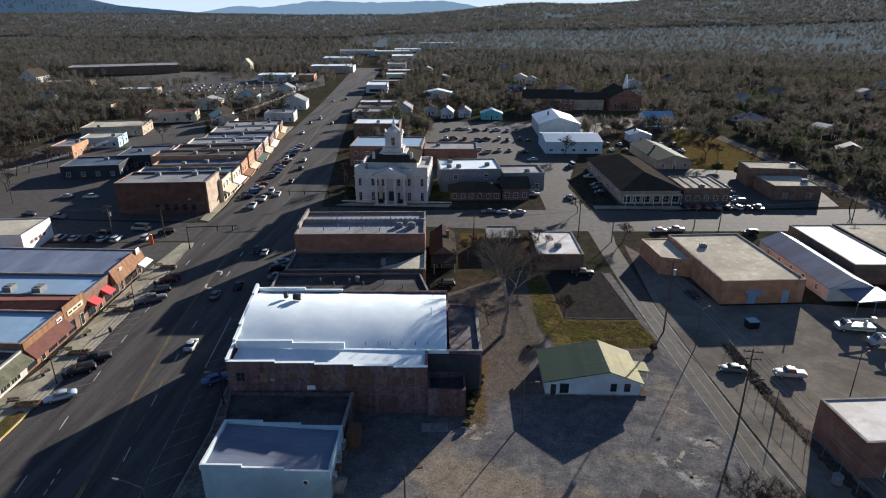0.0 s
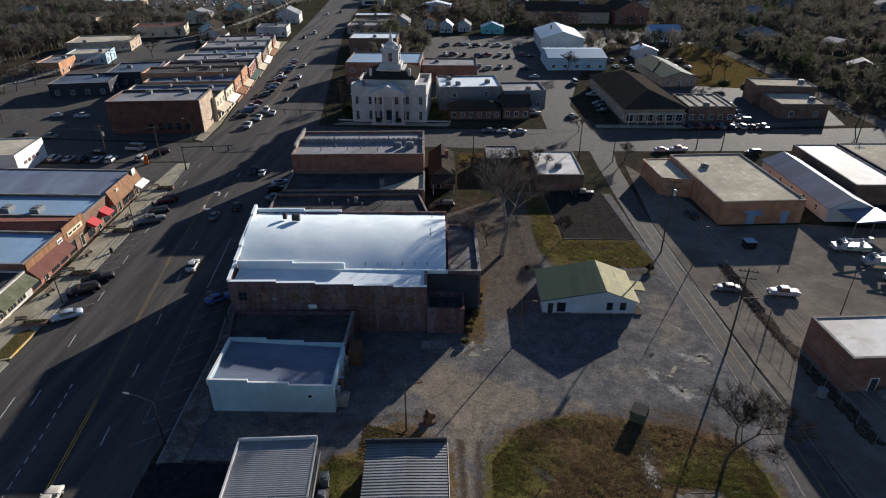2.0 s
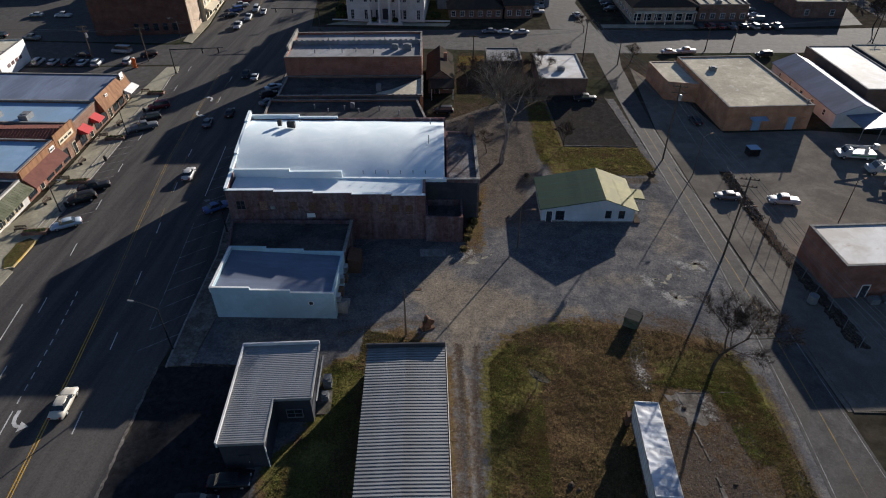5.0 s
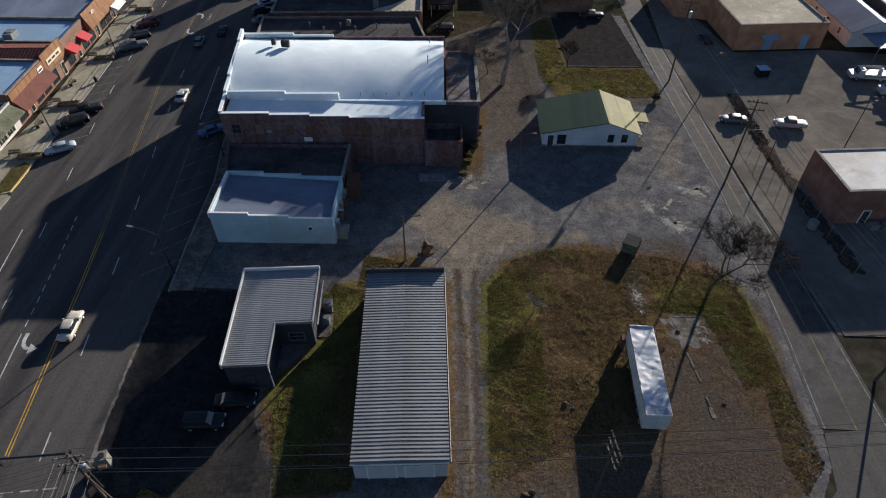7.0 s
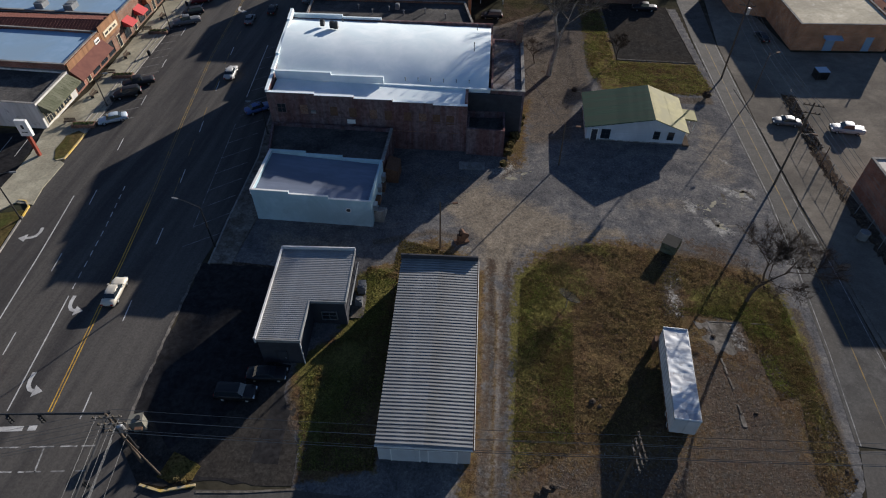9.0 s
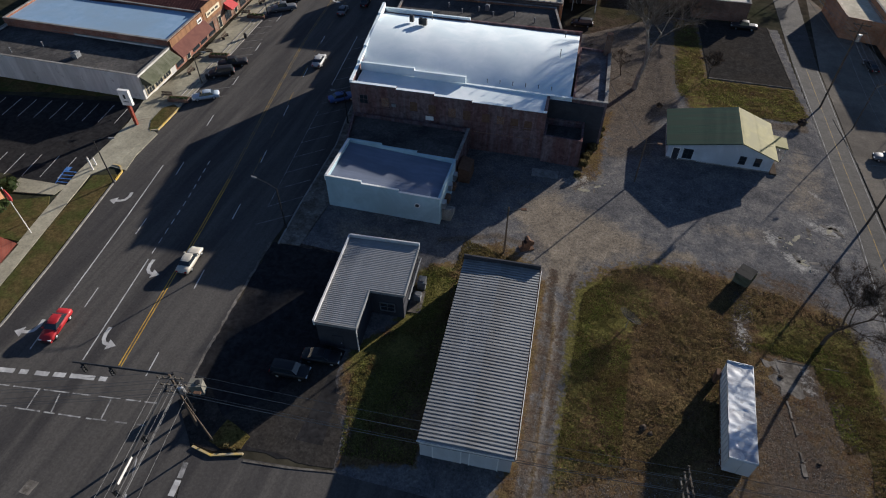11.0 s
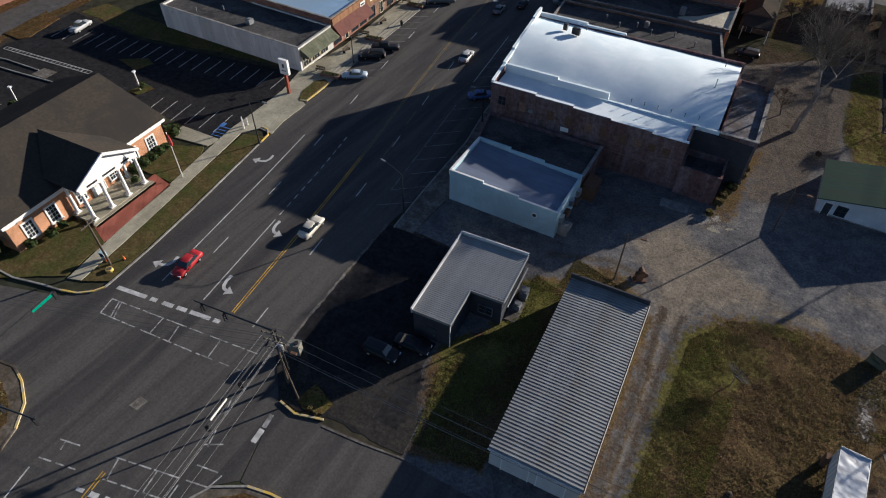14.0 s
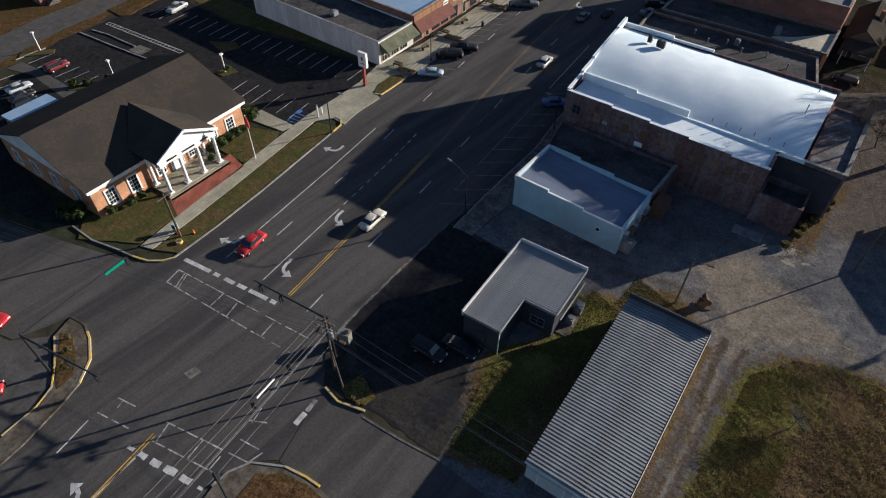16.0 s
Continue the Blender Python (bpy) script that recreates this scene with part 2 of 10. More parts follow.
M["greypaint"] = surf("grey_painted_wall", (0.17, 0.18, 0.19), (0.23, 0.24, 0.25), 0.6, 0.8, (0.15, 0.155, 0.165), 0.2)
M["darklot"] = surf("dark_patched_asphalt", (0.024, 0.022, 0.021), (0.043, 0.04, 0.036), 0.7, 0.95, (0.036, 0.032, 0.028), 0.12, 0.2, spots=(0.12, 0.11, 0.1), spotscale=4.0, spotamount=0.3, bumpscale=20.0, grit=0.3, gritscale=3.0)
M["cable"] = plain("weathered_cable", (0.16, 0.16, 0.16), 0.7)
M["dullmetal"] = surf("dull_grey_metal", (0.14, 0.145, 0.15), (0.2, 0.205, 0.21), 2.0, 0.7, bump=0.0)
M["dirtywhite"] = surf("stained_white_block", (0.52, 0.51, 0.485), (0.64, 0.625, 0.595), 0.8, 0.85, (0.43, 0.415, 0.39), 0.3, 0.08, stretch=(1.2, 1.2, 0.2), spots=(0.16, 0.15, 0.13), spotscale=0.8, spotamount=0.5)
M["signpost"] = plain("dark_red_paint", (0.22, 0.045, 0.025), 0.6)
M["palemetal"] = surf("pale_sheet_roof", (0.50, 0.49, 0.47), (0.60, 0.59, 0.57), 0.6, 0.7, (0.40, 0.37, 0.33), 0.15, 0.05, spots=(0.25, 0.16, 0.1), spotscale=0.5, spotamount=0.4)
M["dust"] = surf("pale_dust", (0.11, 0.096, 0.078), (0.165, 0.144, 0.116), 1.2, 0.95, (0.095, 0.088, 0.08), 0.3, 0.4, grit=0.35, gritscale=5.0)
# red brick darkened: the shade on the corner store is in its colour
M["shadebrick"] = brickmat("shaded_red_brick", (0.085, 0.038, 0.028), (0.12, 0.052, 0.036), (0.12, 0.1, 0.088))
M["dirtyconcrete"] = surf("dirt_covered_concrete", (0.10, 0.085, 0.067), (0.16, 0.137, 0.11), 0.8, 0.95, (0.075, 0.06, 0.045), 0.3, 0.2, grit=0.3, gritscale=2.0)
M["crosspaint"] = surf("crosswalk_paint", (0.3, 0.295, 0.285), (0.46, 0.45, 0.435), 1.5, 0.8, (0.11, 0.105, 0.1), 1.1, 0.0)
# dark mottle and spots paint branch shadows as well as leaf litter
M["wingroof"] = surf("litter_and_shadow_roof", (0.12, 0.112, 0.116), (0.2, 0.186, 0.188), 0.8, 0.85, (0.085, 0.07, 0.066), 0.4, 0.15, spots=(0.055, 0.042, 0.034), spotscale=1.4, spotamount=0.8, grit=0.3)
M["cabinet"] = surf("dull_beige_metal", (0.15, 0.145, 0.12), (0.2, 0.19, 0.16), 2.0, 0.7, bump=0.0)
M["siding"] = surf("pale_grey_siding", (0.50, 0.53, 0.57), (0.60, 0.63, 0.67), 0.6, 0.7, (0.44, 0.46, 0.49), 0.2, 0.05)
M["darkblueroof"] = surf("dark_blue_metal_roof", (0.06, 0.085, 0.13), (0.095, 0.13, 0.19), 0.6, 0.6, (0.045, 0.06, 0.09), 0.12, spots=(0.3, 0.32, 0.35), spotscale=0.4, spotamount=0.4)
M["olive"] = surf("olive_sheet_awning", (0.075, 0.08, 0.05), (0.11, 0.115, 0.075), 0.8, 0.8, (0.14, 0.14, 0.1), 0.5, 0.05)
M["teal"] = surf("teal_siding", (0.15, 0.42, 0.42), (0.2, 0.5, 0.5), 0.6, 0.7)
M["cream"] = surf("cream_stucco", (0.55, 0.47, 0.33), (0.63, 0.55, 0.4), 0.6, 0.85, (0.48, 0.42, 0.31), 0.2)
M["stone"] = surf("limestone", (0.48, 0.47, 0.45), (0.58, 0.565, 0.535), 0.8, 0.85, (0.42, 0.405, 0.38), 0.2, grit=0.12)
M["wood"] = surf("weathered_pole_wood", (0.075, 0.058, 0.045), (0.12, 0.095, 0.074), 2.0, 0.9, stretch=(3, 3, 0.3))
M["steel"] = surf("galvanised_steel", (0.36, 0.37, 0.38), (0.45, 0.46, 0.47), 2.0, 0.45, metal=0.8, bump=0.0)
M["black"] = surf("black_paint", (0.012, 0.012, 0.013), (0.02, 0.02, 0.021), 3.0, 0.5, bump=0.0)
M["rubber"] = surf("rubber", (0.016, 0.016, 0.016), (0.028, 0.027, 0.026), 4.0, 0.85, bump=0.0)
M["rust"] = surf("rusty_metal", (0.085, 0.05, 0.034), (0.15, 0.09, 0.06), 3.0, 0.85)
M["darkgreen"] = plain("dark_green_paint", (0.03, 0.07, 0.05), 0.6)
M["signgreen"] = plain("sign_green", (0.0, 0.22, 0.14), 0.5)
M["red"] = plain("red_fabric", (0.45, 0.05, 0.05), 0.8)
M["orange"] = plain("orange_plastic", (0.75, 0.16, 0.03), 0.6)
M["bark"] = surf("bark", (0.075, 0.06, 0.048), (0.125, 0.10, 0.08), 3.0, 0.95, stretch=(1, 1, 0.3))
M["palebark"] = surf("sycamore_bark", (0.20, 0.18, 0.155), (0.32, 0.295, 0.26), 1.5, 0.9, (0.13, 0.11, 0.09), 0.6)
M["paletwig"] = surf("pale_twigs", (0.10, 0.085, 0.07), (0.17, 0.145, 0.12), 1.5, 0.95, bump=0.0, island=0.3)
M["twig"] = surf("twigs", (0.05, 0.038, 0.03), (0.085, 0.066, 0.052), 2.0, 0.95, bump=0.0, island=0.3)
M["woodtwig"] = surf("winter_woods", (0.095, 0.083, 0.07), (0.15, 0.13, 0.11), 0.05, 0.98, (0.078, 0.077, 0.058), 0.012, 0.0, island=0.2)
# far trees greyer and paler than woodtwig: distance haze put into the colour
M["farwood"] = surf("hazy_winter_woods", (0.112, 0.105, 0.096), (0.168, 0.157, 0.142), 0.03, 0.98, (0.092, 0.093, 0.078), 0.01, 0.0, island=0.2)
M["pine"] = surf("pine_needles", (0.025, 0.042, 0.018), (0.05, 0.07, 0.03), 1.0, 0.9, bump=0.0, island=0.35)
M["shrub"] = surf("shrub_leaves", (0.03, 0.05, 0.018), (0.065, 0.08, 0.03), 3.0, 0.85, bump=0.0, island=0.4)
M["vine"] = surf("dry_vines", (0.09, 0.078, 0.036), (0.16, 0.132, 0.066), 2.0, 0.95, bump=0.0, island=0.4)



def thin(m, share=0.5):
    """Thin leaves and twigs let part of the light through."""
    n, l = m.node_tree.nodes, m.node_tree.links
    b = n["Principled BSDF"]
    t = n.new("ShaderNodeBsdfTranslucent")
    l.new(b.inputs["Base Color"].links[0].from_socket, t.inputs[0])
    x = n.new("ShaderNodeMixShader")
    x.inputs[0].default_value = share
    l.new(b.outputs[0], x.inputs[1]), l.new(t.outputs[0], x.inputs[2])
    l.new(x.outputs[0], n["Material Output"].inputs[0])
    return m


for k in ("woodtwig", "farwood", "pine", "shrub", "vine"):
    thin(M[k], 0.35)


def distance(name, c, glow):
    """Far hills: a dull surface, with the air's pale blue haze added as emission."""
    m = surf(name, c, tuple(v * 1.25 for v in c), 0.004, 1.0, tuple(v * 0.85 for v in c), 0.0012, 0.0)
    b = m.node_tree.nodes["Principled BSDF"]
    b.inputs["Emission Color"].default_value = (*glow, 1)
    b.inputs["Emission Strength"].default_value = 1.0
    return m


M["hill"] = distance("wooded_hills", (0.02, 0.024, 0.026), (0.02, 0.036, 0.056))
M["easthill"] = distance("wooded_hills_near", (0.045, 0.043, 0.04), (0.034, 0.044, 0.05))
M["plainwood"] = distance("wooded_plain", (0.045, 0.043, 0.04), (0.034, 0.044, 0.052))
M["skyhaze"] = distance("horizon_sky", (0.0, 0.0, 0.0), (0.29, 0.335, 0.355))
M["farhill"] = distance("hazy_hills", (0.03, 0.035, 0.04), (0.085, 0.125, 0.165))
glass = bpy.data.materials.new("window_glass")
glass.use_nodes = True
gb = glass.node_tree.nodes["Principled BSDF"]
gb.inputs["Base Color"].default_value = (0.02, 0.026, 0.032, 1)
gb.inputs["Roughness"].default_value = 0.08
gb.inputs["Specular IOR Level"].default_value = 0.6
M["glass"] = glass


# ---------------------------------------------------------------- building blocks
def part(name, bm, material, parent=None, label="", smooth=False):
    """One mesh object made of a bmesh, under a thing or a part."""
    me = bpy.data.meshes.new(name)
    bm.normal_update()
    bm.to_mesh(me)
    bm.free()
    me.materials.append(material)
    if smooth:
        for p in me.polygons:
            p.use_smooth = True
    return piece(name, me, parent, label)


def piece(name, me, parent=None, label="", m=None):
    ob = new(name, me)
    ob.parent = parent
    if m is not None:
        ob.matrix_basis = m
    if label:
        ob["label"] = label
    return ob


def thing(name, label, category, m=Matrix(), group="", kind=""):
    ob = new(name)
    ob.empty_display_size = 0.5
    ob.matrix_basis = m
    return tagged(ob, label, category, group, kind)


def box(bm, x0, x1, y0, y1, z0, z1, m=None):
    vs = [bm.verts.new(Vector((x, y, z)) if m is None else m @ Vector((x, y, z))) for z in (z0, z1) for x, y in ((x0, y0), (x1, y0), (x1, y1), (x0, y1))]
    for f in ((3, 2, 1, 0), (4, 5, 6, 7), (0, 1, 5, 4), (1, 2, 6, 5), (2, 3, 7, 6), (3, 0, 4, 7)):
        bm.faces.new([vs[i] for i in f])
    return vs


def boxbm(*a, **k):
    bm = bmesh.new()
    box(bm, *a, **k)
    return bm


def prism(bm, poly, z0, z1):
    """An upright prism over a plan; z1 may be one height a corner."""
    tops = z1 if isinstance(z1, (list, tuple)) else [z1] * len(poly)
    lo = [bm.verts.new((x, y, z0)) for x, y in poly]
    hi = [bm.verts.new((p[0], p[1], z)) for p, z in zip(poly, tops)]
    bm.faces.new(lo[::-1])
    bm.faces.new(hi)
    k = len(poly)
    for i in range(k):
        bm.faces.new([lo[i], lo[(i + 1) % k], hi[(i + 1) % k], hi[i]])


def prismbm(poly, z0, z1):
    bm = bmesh.new()
    prism(bm, poly, z0, z1)
    return bm


def tube(bm, a, b, r0, r1=None, sides=6):
    a, b = Vector(a), Vector(b)
    r1 = r0 if r1 is None else r1
    q = (b - a).to_track_quat("Z", "Y")
    ra, rb = [], []
    for i in range(sides):
        w = 2 * math.pi * i / sides
        o = q @ Vector((math.cos(w), math.sin(w), 0))
        ra.append(bm.verts.new(a + o * r0))
        rb.append(bm.verts.new(b + o * r1))
    for i in range(sides):
        j = (i + 1) % sides
        bm.faces.new([ra[i], ra[j], rb[j], rb[i]])
    bm.faces.new(ra[::-1])
    bm.faces.new(rb)


def tubebm(*a, **k):
    bm = bmesh.new()
    tube(bm, *a, **k)
    return bm


def ragged(poly, step=2.0, amount=0.5, seed=1):
    """A plan with its edges broken up."""
    rnd = random.Random(seed)
    out = []
    for i, a in enumerate(poly):
        b = poly[(i + 1) % len(poly)]
        n = max(1, int(math.dist(a, b) / step))
        for k in range(n):
            u = k / n
            j = amount if k else amount * 0.3
            out.append((a[0] + (b[0] - a[0]) * u + rnd.uniform(-j, j), a[1] + (b[1] - a[1]) * u + rnd.uniform(-j, j)))
    return out


def slab(bm, poly, z0, z1):
    """An upright prism over a plan of any outline."""
    tris = tessellate_polygon([[Vector((x, y, 0)) for x, y in poly]])
    lo = [bm.verts.new((x, y, z0)) for x, y in poly]
    hi = [bm.verts.new((x, y, z1)) for x, y in poly]
    area = sum(a[0] * b[1] - b[0] * a[1] for a, b in zip(poly, poly[1:] + poly[:1]))
    for a, b, c in tris:
        pa, pb, pc = poly[a], poly[b], poly[c]
        if (pb[0] - pa[0]) * (pc[1] - pa[1]) - (pb[1] - pa[1]) * (pc[0] - pa[0]) < 0:
            b, c = c, b
        bm.faces.new([hi[a], hi[b], hi[c]])
        bm.faces.new([lo[c], lo[b], lo[a]])
    k = len(poly)
    for i in range(k):
        j = (i + 1) % k
        q = [lo[i], lo[j], hi[j], hi[i]]
        bm.faces.new(q if area > 0 else q[::-1])


def sheet(name, poly, z, material, label, category="ground", depth=0.3):
    """A piece of the ground: a slab with its top at z."""
    bm = bmesh.new()
    slab(bm, list(poly), z - depth, z)
    return tagged(part(name, bm, material), label, category, kind="structure")
# ---------------------------------------------------------------- ground, roads, pavements
CENTRE = [(-400, 30.0), (-60, -28.0), (0, -38.2), (25, -43.2), (53, -47.7), (80, -53.2), (101, -57.1), (142, -62.1), (250, -76.0), (380, -91.0),
          (490, -102.0), (700, -124.0), (1300, -200.0)]


def mid(y):
    """x of the main road's middle at y."""
    for (y0, x0), (y1, x1) in zip(CENTRE, CENTRE[1:]):
        if y <= y1:
            return x0 + (x1 - x0) * (y - y0) / (y1 - y0)
    return CENTRE[-1][1]


def strip(off0, off1, y0, y1, step=6.0):
    """A plan along the main road between two offsets from its middle."""
    n = max(1, int((y1 - y0) / step))
    ys = [y0 + (y1 - y0) * i / n for i in range(n + 1)]
    return [(mid(y) + off0, y) for y in ys][::-1] + [(mid(y) + off1, y) for y in ys]


def band(pts, width):
    """A plan of even width along a line of points."""
    left, right = [], []
    for i, p in enumerate(pts):
        a, b = Vector(pts[max(0, i - 1)]), Vector(pts[min(len(pts) - 1, i + 1)])
        d = (b - a).normalized()
        n = Vector((-d.y, d.x)) * width / 2
        left.append((p[0] + n.x, p[1] + n.y))
        right.append((p[0] - n.x, p[1] - n.y))
    return right + left[::-1]


bm = bmesh.new()
prism(bm, [(-4800, -4800), (4800, -4800), (4800, 4800), (-4800, 4800)], -1.0, 0.0)
tagged(part("ground", bm, M["ground"]), "brown winter ground reaching to the horizon", "ground", kind="structure")

main_road = sheet("road_main", [
    (-6, -200), (24, -200), (-29.5, 4), (-31.2, 6.8), (-31.1, 8.7), (-30.2, 10.7), (-28.4, 12.4), (-31.0, 20.6), (-34.4, 24.5), (-35.4, 30), (-36.2, 40), (-36.8, 48), (-36.3, 56), (-37.2, 70), (-38.6, 78),
    (-41.4, 97), (-43.6, 118), (-45.8, 146), (-46.5, 162), (-48, 178), (-56, 228), (-78, 370), (-88, 480), (-110, 700), (-140, 700), (-115, 490), (-104, 392), (-92, 267), (-77.5, 176), (-77, 162), (-74.6, 145),
    (-70.6, 124), (-68.4, 100), (-66.6, 80), (-66.2, 70), (-64.3, 54.6), (-63.3, 48), (-61.3, 36.8), (-60, 28.2), (-59.2, 21.5), (-62.3, 17.6), (-72, 14.0), (-90, 8), (-90, -6), (-62, 2.5), (-60.0, 8.3), (-57.8, 8.7), (-55.5, 8.1), (-52.8, 6.7), (-50.9, 4.6), (-49.8, 1.9), (-48.5, -2.4),
    (-47.9, -6.2), (-30, -120)], 0.03, M["asphalt"], "worn grey asphalt main street with turn lanes", "road")
sheet("road_cross_south", [(-31.0, 20.6), (-28.6, 20.4), (-25.6, 21.0), (-16.5, 22.2), (0, 22.8), (20, 24.0), (32.6, 25.0), (35.2, 27.6), (36.3, 33.5), (44, 34.6), (140, 52), (140, 36), (44, 20), (0, 13.5), (-24, 12.8), (-28.2, 12.4)], 0.026, M["asphalt"],
      "grey asphalt side street below the power lines", "road")
sheet("road_cross_north", [(-47, 160), (-13.4, 161), (24, 159.6), (46, 160.6), (113, 165), (320, 190), (320, 212), (113, 185), (60, 179.5), (26, 179), (-14.5, 176.8), (-48, 178)], 0.026, M["oldasphalt"],
      "grey asphalt cross street before the courthouse", "road")
sheet("road_cross_west", [(-77, 161), (-86, 160), (-125, 161), (-300, 150), (-300, 136), (-140, 146), (-108, 143), (-80, 145.5), (-74.6, 146)], 0.026, M["oldasphalt"], "asphalt street west of the junction", "road")
EAST_W = [(31.0, 147), (32.4, 116.3), (34.9, 84.1), (36.0, 71.6), (36.3, 58), (36.4, 45), (36.1, 34)]
EAST_E = [(36.0, 150), (36.6, 116), (38.4, 89), (39.9, 70), (41.4, 57), (42.4, 45), (43.2, 34)]
sheet("road_east", [(37, 160.4), (30.5, 160.2)] + EAST_W + EAST_E[::-1], 0.034, M["oldasphalt"], "narrow worn grey side road", "road")
sheet("road_curving_north", [(21, 179), (20, 206), (29, 241), (41, 290), (60, 340), (70, 336), (50, 288), (38, 240), (31, 206), (34, 179)], 0.026, M["oldasphalt"], "asphalt lane between shops and a car park", "road")
sheet("road_far_west", band([(-128, 20), (-134, 42), (-136, 60), (-140, 100), (-150, 146)], 8.5), 0.022, M["oldasphalt"], "back street behind the bank", "road")
sheet("road_hill", band([(124, 186), (122, 228), (119, 274), (116, 307), (108, 350), (96, 420)], 6.0), 0.022, M["oldconcrete"], "pale lane beside a grassy bank", "road")

# yards and car parks
sheet("ground_yard_base", ragged([(-34.4, 23), (-16, 22.8), (0, 23.6), (20, 24.6), (32.4, 25.6), (35.6, 33.4), (36.0, 58), (35.4, 84), (33.4, 100), (12, 101), (-2, 98), (-34, 74), (-36, 50), (-35.2, 30)], 3, 0.3, 650), 0.008, M["dirt"], "bare trodden earth and gravel under the yard", "dirt")
# near-black colour carries the forecourt's shade on top of dark asphalt
sheet("pavement_dark_lot", ragged([(-35.4, 27), (-31.0, 21.4), (-16.5, 22.6), (-17.5, 30), (-19.2, 35.4), (-24, 35.4), (-25.6, 49), (-36.6, 48.4), (-36.0, 40)], 1.2, 0.2, 4), 0.018, M["blackasphalt"], "black asphalt forecourt, its shade in the colour", "car park")
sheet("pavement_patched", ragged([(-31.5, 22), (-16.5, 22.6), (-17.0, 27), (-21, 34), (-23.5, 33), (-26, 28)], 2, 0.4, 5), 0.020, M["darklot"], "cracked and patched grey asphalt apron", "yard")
sheet("pavement_patch_strip", ragged([(-21.6, 24.2), (-18.8, 24.4), (-19.6, 32), (-21.4, 32)], 2, 0.1, 6), 0.024, M["blackasphalt"], "dark asphalt repair strip", "yard")
sheet("pavement_slab", ragged([(22.6, 47.4), (26.6, 47.6), (26.8, 43.6), (24.4, 43.2)], 0.7, 0.35, 12), 0.055, M["oldconcrete"], "broken old concrete slab in the grass", "slab")
sheet("pavement_east_lot", [(42.6, 46), (120, 52), (118, 112), (68, 117), (50, 115), (47, 128), (38, 150), (36.8, 116), (38.6, 89), (40.2, 70), (41.4, 57)], 0.018, M["warmlot"], "wide grey asphalt car park", "car park")
sheet("pavement_small_lot", [(15.5, 131), (17.6, 107.8), (31.5, 108.2), (29.0, 131)], 0.12, M["darklot"], "small asphalt car park with a kerb", "car park")
sheet("ground_under_trees", ragged([(0, 100), (12, 100), (10, 128), (14, 131), (12.5, 158), (-5, 158), (-4.5, 118), (-10, 116), (-4, 100)], 2, 0.4, 15), 0.016, M["litter"], "bare ground under winter trees", "dirt")
sheet("grass_corner", ragged([(-4.6, 149), (10, 151), (10, 157), (-4.6, 156)], 1.5, 0.3, 16), 0.03, M["greengrass"], "small sunlit lawn", "grass")
sheet("pavement_bank_lot", [(-66.5, 56), (-70.6, 58), (-73.0, 71.6), (-107, 65.2), (-128, 66), (-126, 40), (-114, 20), (-100, 14), (-96, 20), (-98, 46), (-80, 50), (-70.6, 47.6)], 0.018, M["blackasphalt"],
      "black asphalt car park with white bay lines", "car park")
sheet("pavement_bank_south", [(-74, 16.2), (-80, 13), (-118, 4), (-118, 22), (-97, 18)], 0.014, M["blackasphalt"], "shaded asphalt drive beside the bank", "car park")
sheet("grass_back_strip", ragged([(-107, 66.2), (-76, 72.5), (-76, 75), (-110, 72), (-126, 72), (-127, 66.8)], 2, 0.3, 17), 0.022, M["lawn"], "narrow strip of grass beside a wall", "grass")
sheet("pavement_west_lots", [(-84, 178), (-80.5, 167), (-84, 161.5), (-126, 162), (-190, 160), (-200, 300), (-150, 330), (-118, 250), (-116, 190)], 0.012, M["oldasphalt"], "large worn asphalt car park", "car park")
sheet("pavement_shop_lot", [(-76, 126), (-74.5, 145), (-110, 142), (-150, 145), (-150, 110), (-110, 122)], 0.014, M["oldasphalt"], "asphalt yard beside the shops", "car park")
sheet("pavement_court_lot", [(-12, 205), (20, 208), (30, 245), (42, 300), (46, 345), (-25, 340), (-28, 250)], 0.012, M["oldasphalt"], "asphalt car park behind the courthouse", "car park")
sheet("pavement_brown_shop_lot", [(34, 182), (44, 184), (43, 236), (52, 240), (120, 230), (112, 188), (80, 183)], 0.012, M["oldasphalt"], "asphalt car park round brick shops", "car park")
sheet("grass_hill_bank", ragged([(84, 236), (116, 232), (114, 300), (104, 330), (92, 300)], 3, 0.6, 18), 0.018, M["greengrass"], "grassy bank beside the lane", "grass")
sheet("pavement_store_lot", [(-240, 400), (-150, 420), (-130, 520), (-160, 640), (-330, 640), (-360, 500)], 0.012, M["oldasphalt"], "wide car park of a far store", "car park")
sheet("pavement_church_lot", [(40, 330), (110, 322), (112, 350), (60, 372), (40, 368)], 0.012, M["oldasphalt"], "car park before a brick church", "car park")
sheet("grass_church", ragged([(60, 374), (112, 352), (120, 400), (20, 410), (20, 376)], 4, 0.6, 19), 0.014, M["lawn"], "lawn round the church", "grass")


# the open yard: one uneven sheet, its soils blending into one another
YX0, YX1, YY0, YY1, YSTEP = -36.0, 37.0, 21.5, 132.0, 0.2
YNX, YNY = int((YX1 - YX0) / YSTEP) + 1, int((YY1 - YY0) / YSTEP) + 1
GX, GY = np.meshgrid(np.linspace(YX0, YX1, YNX), np.linspace(YY0, YY1, YNY))


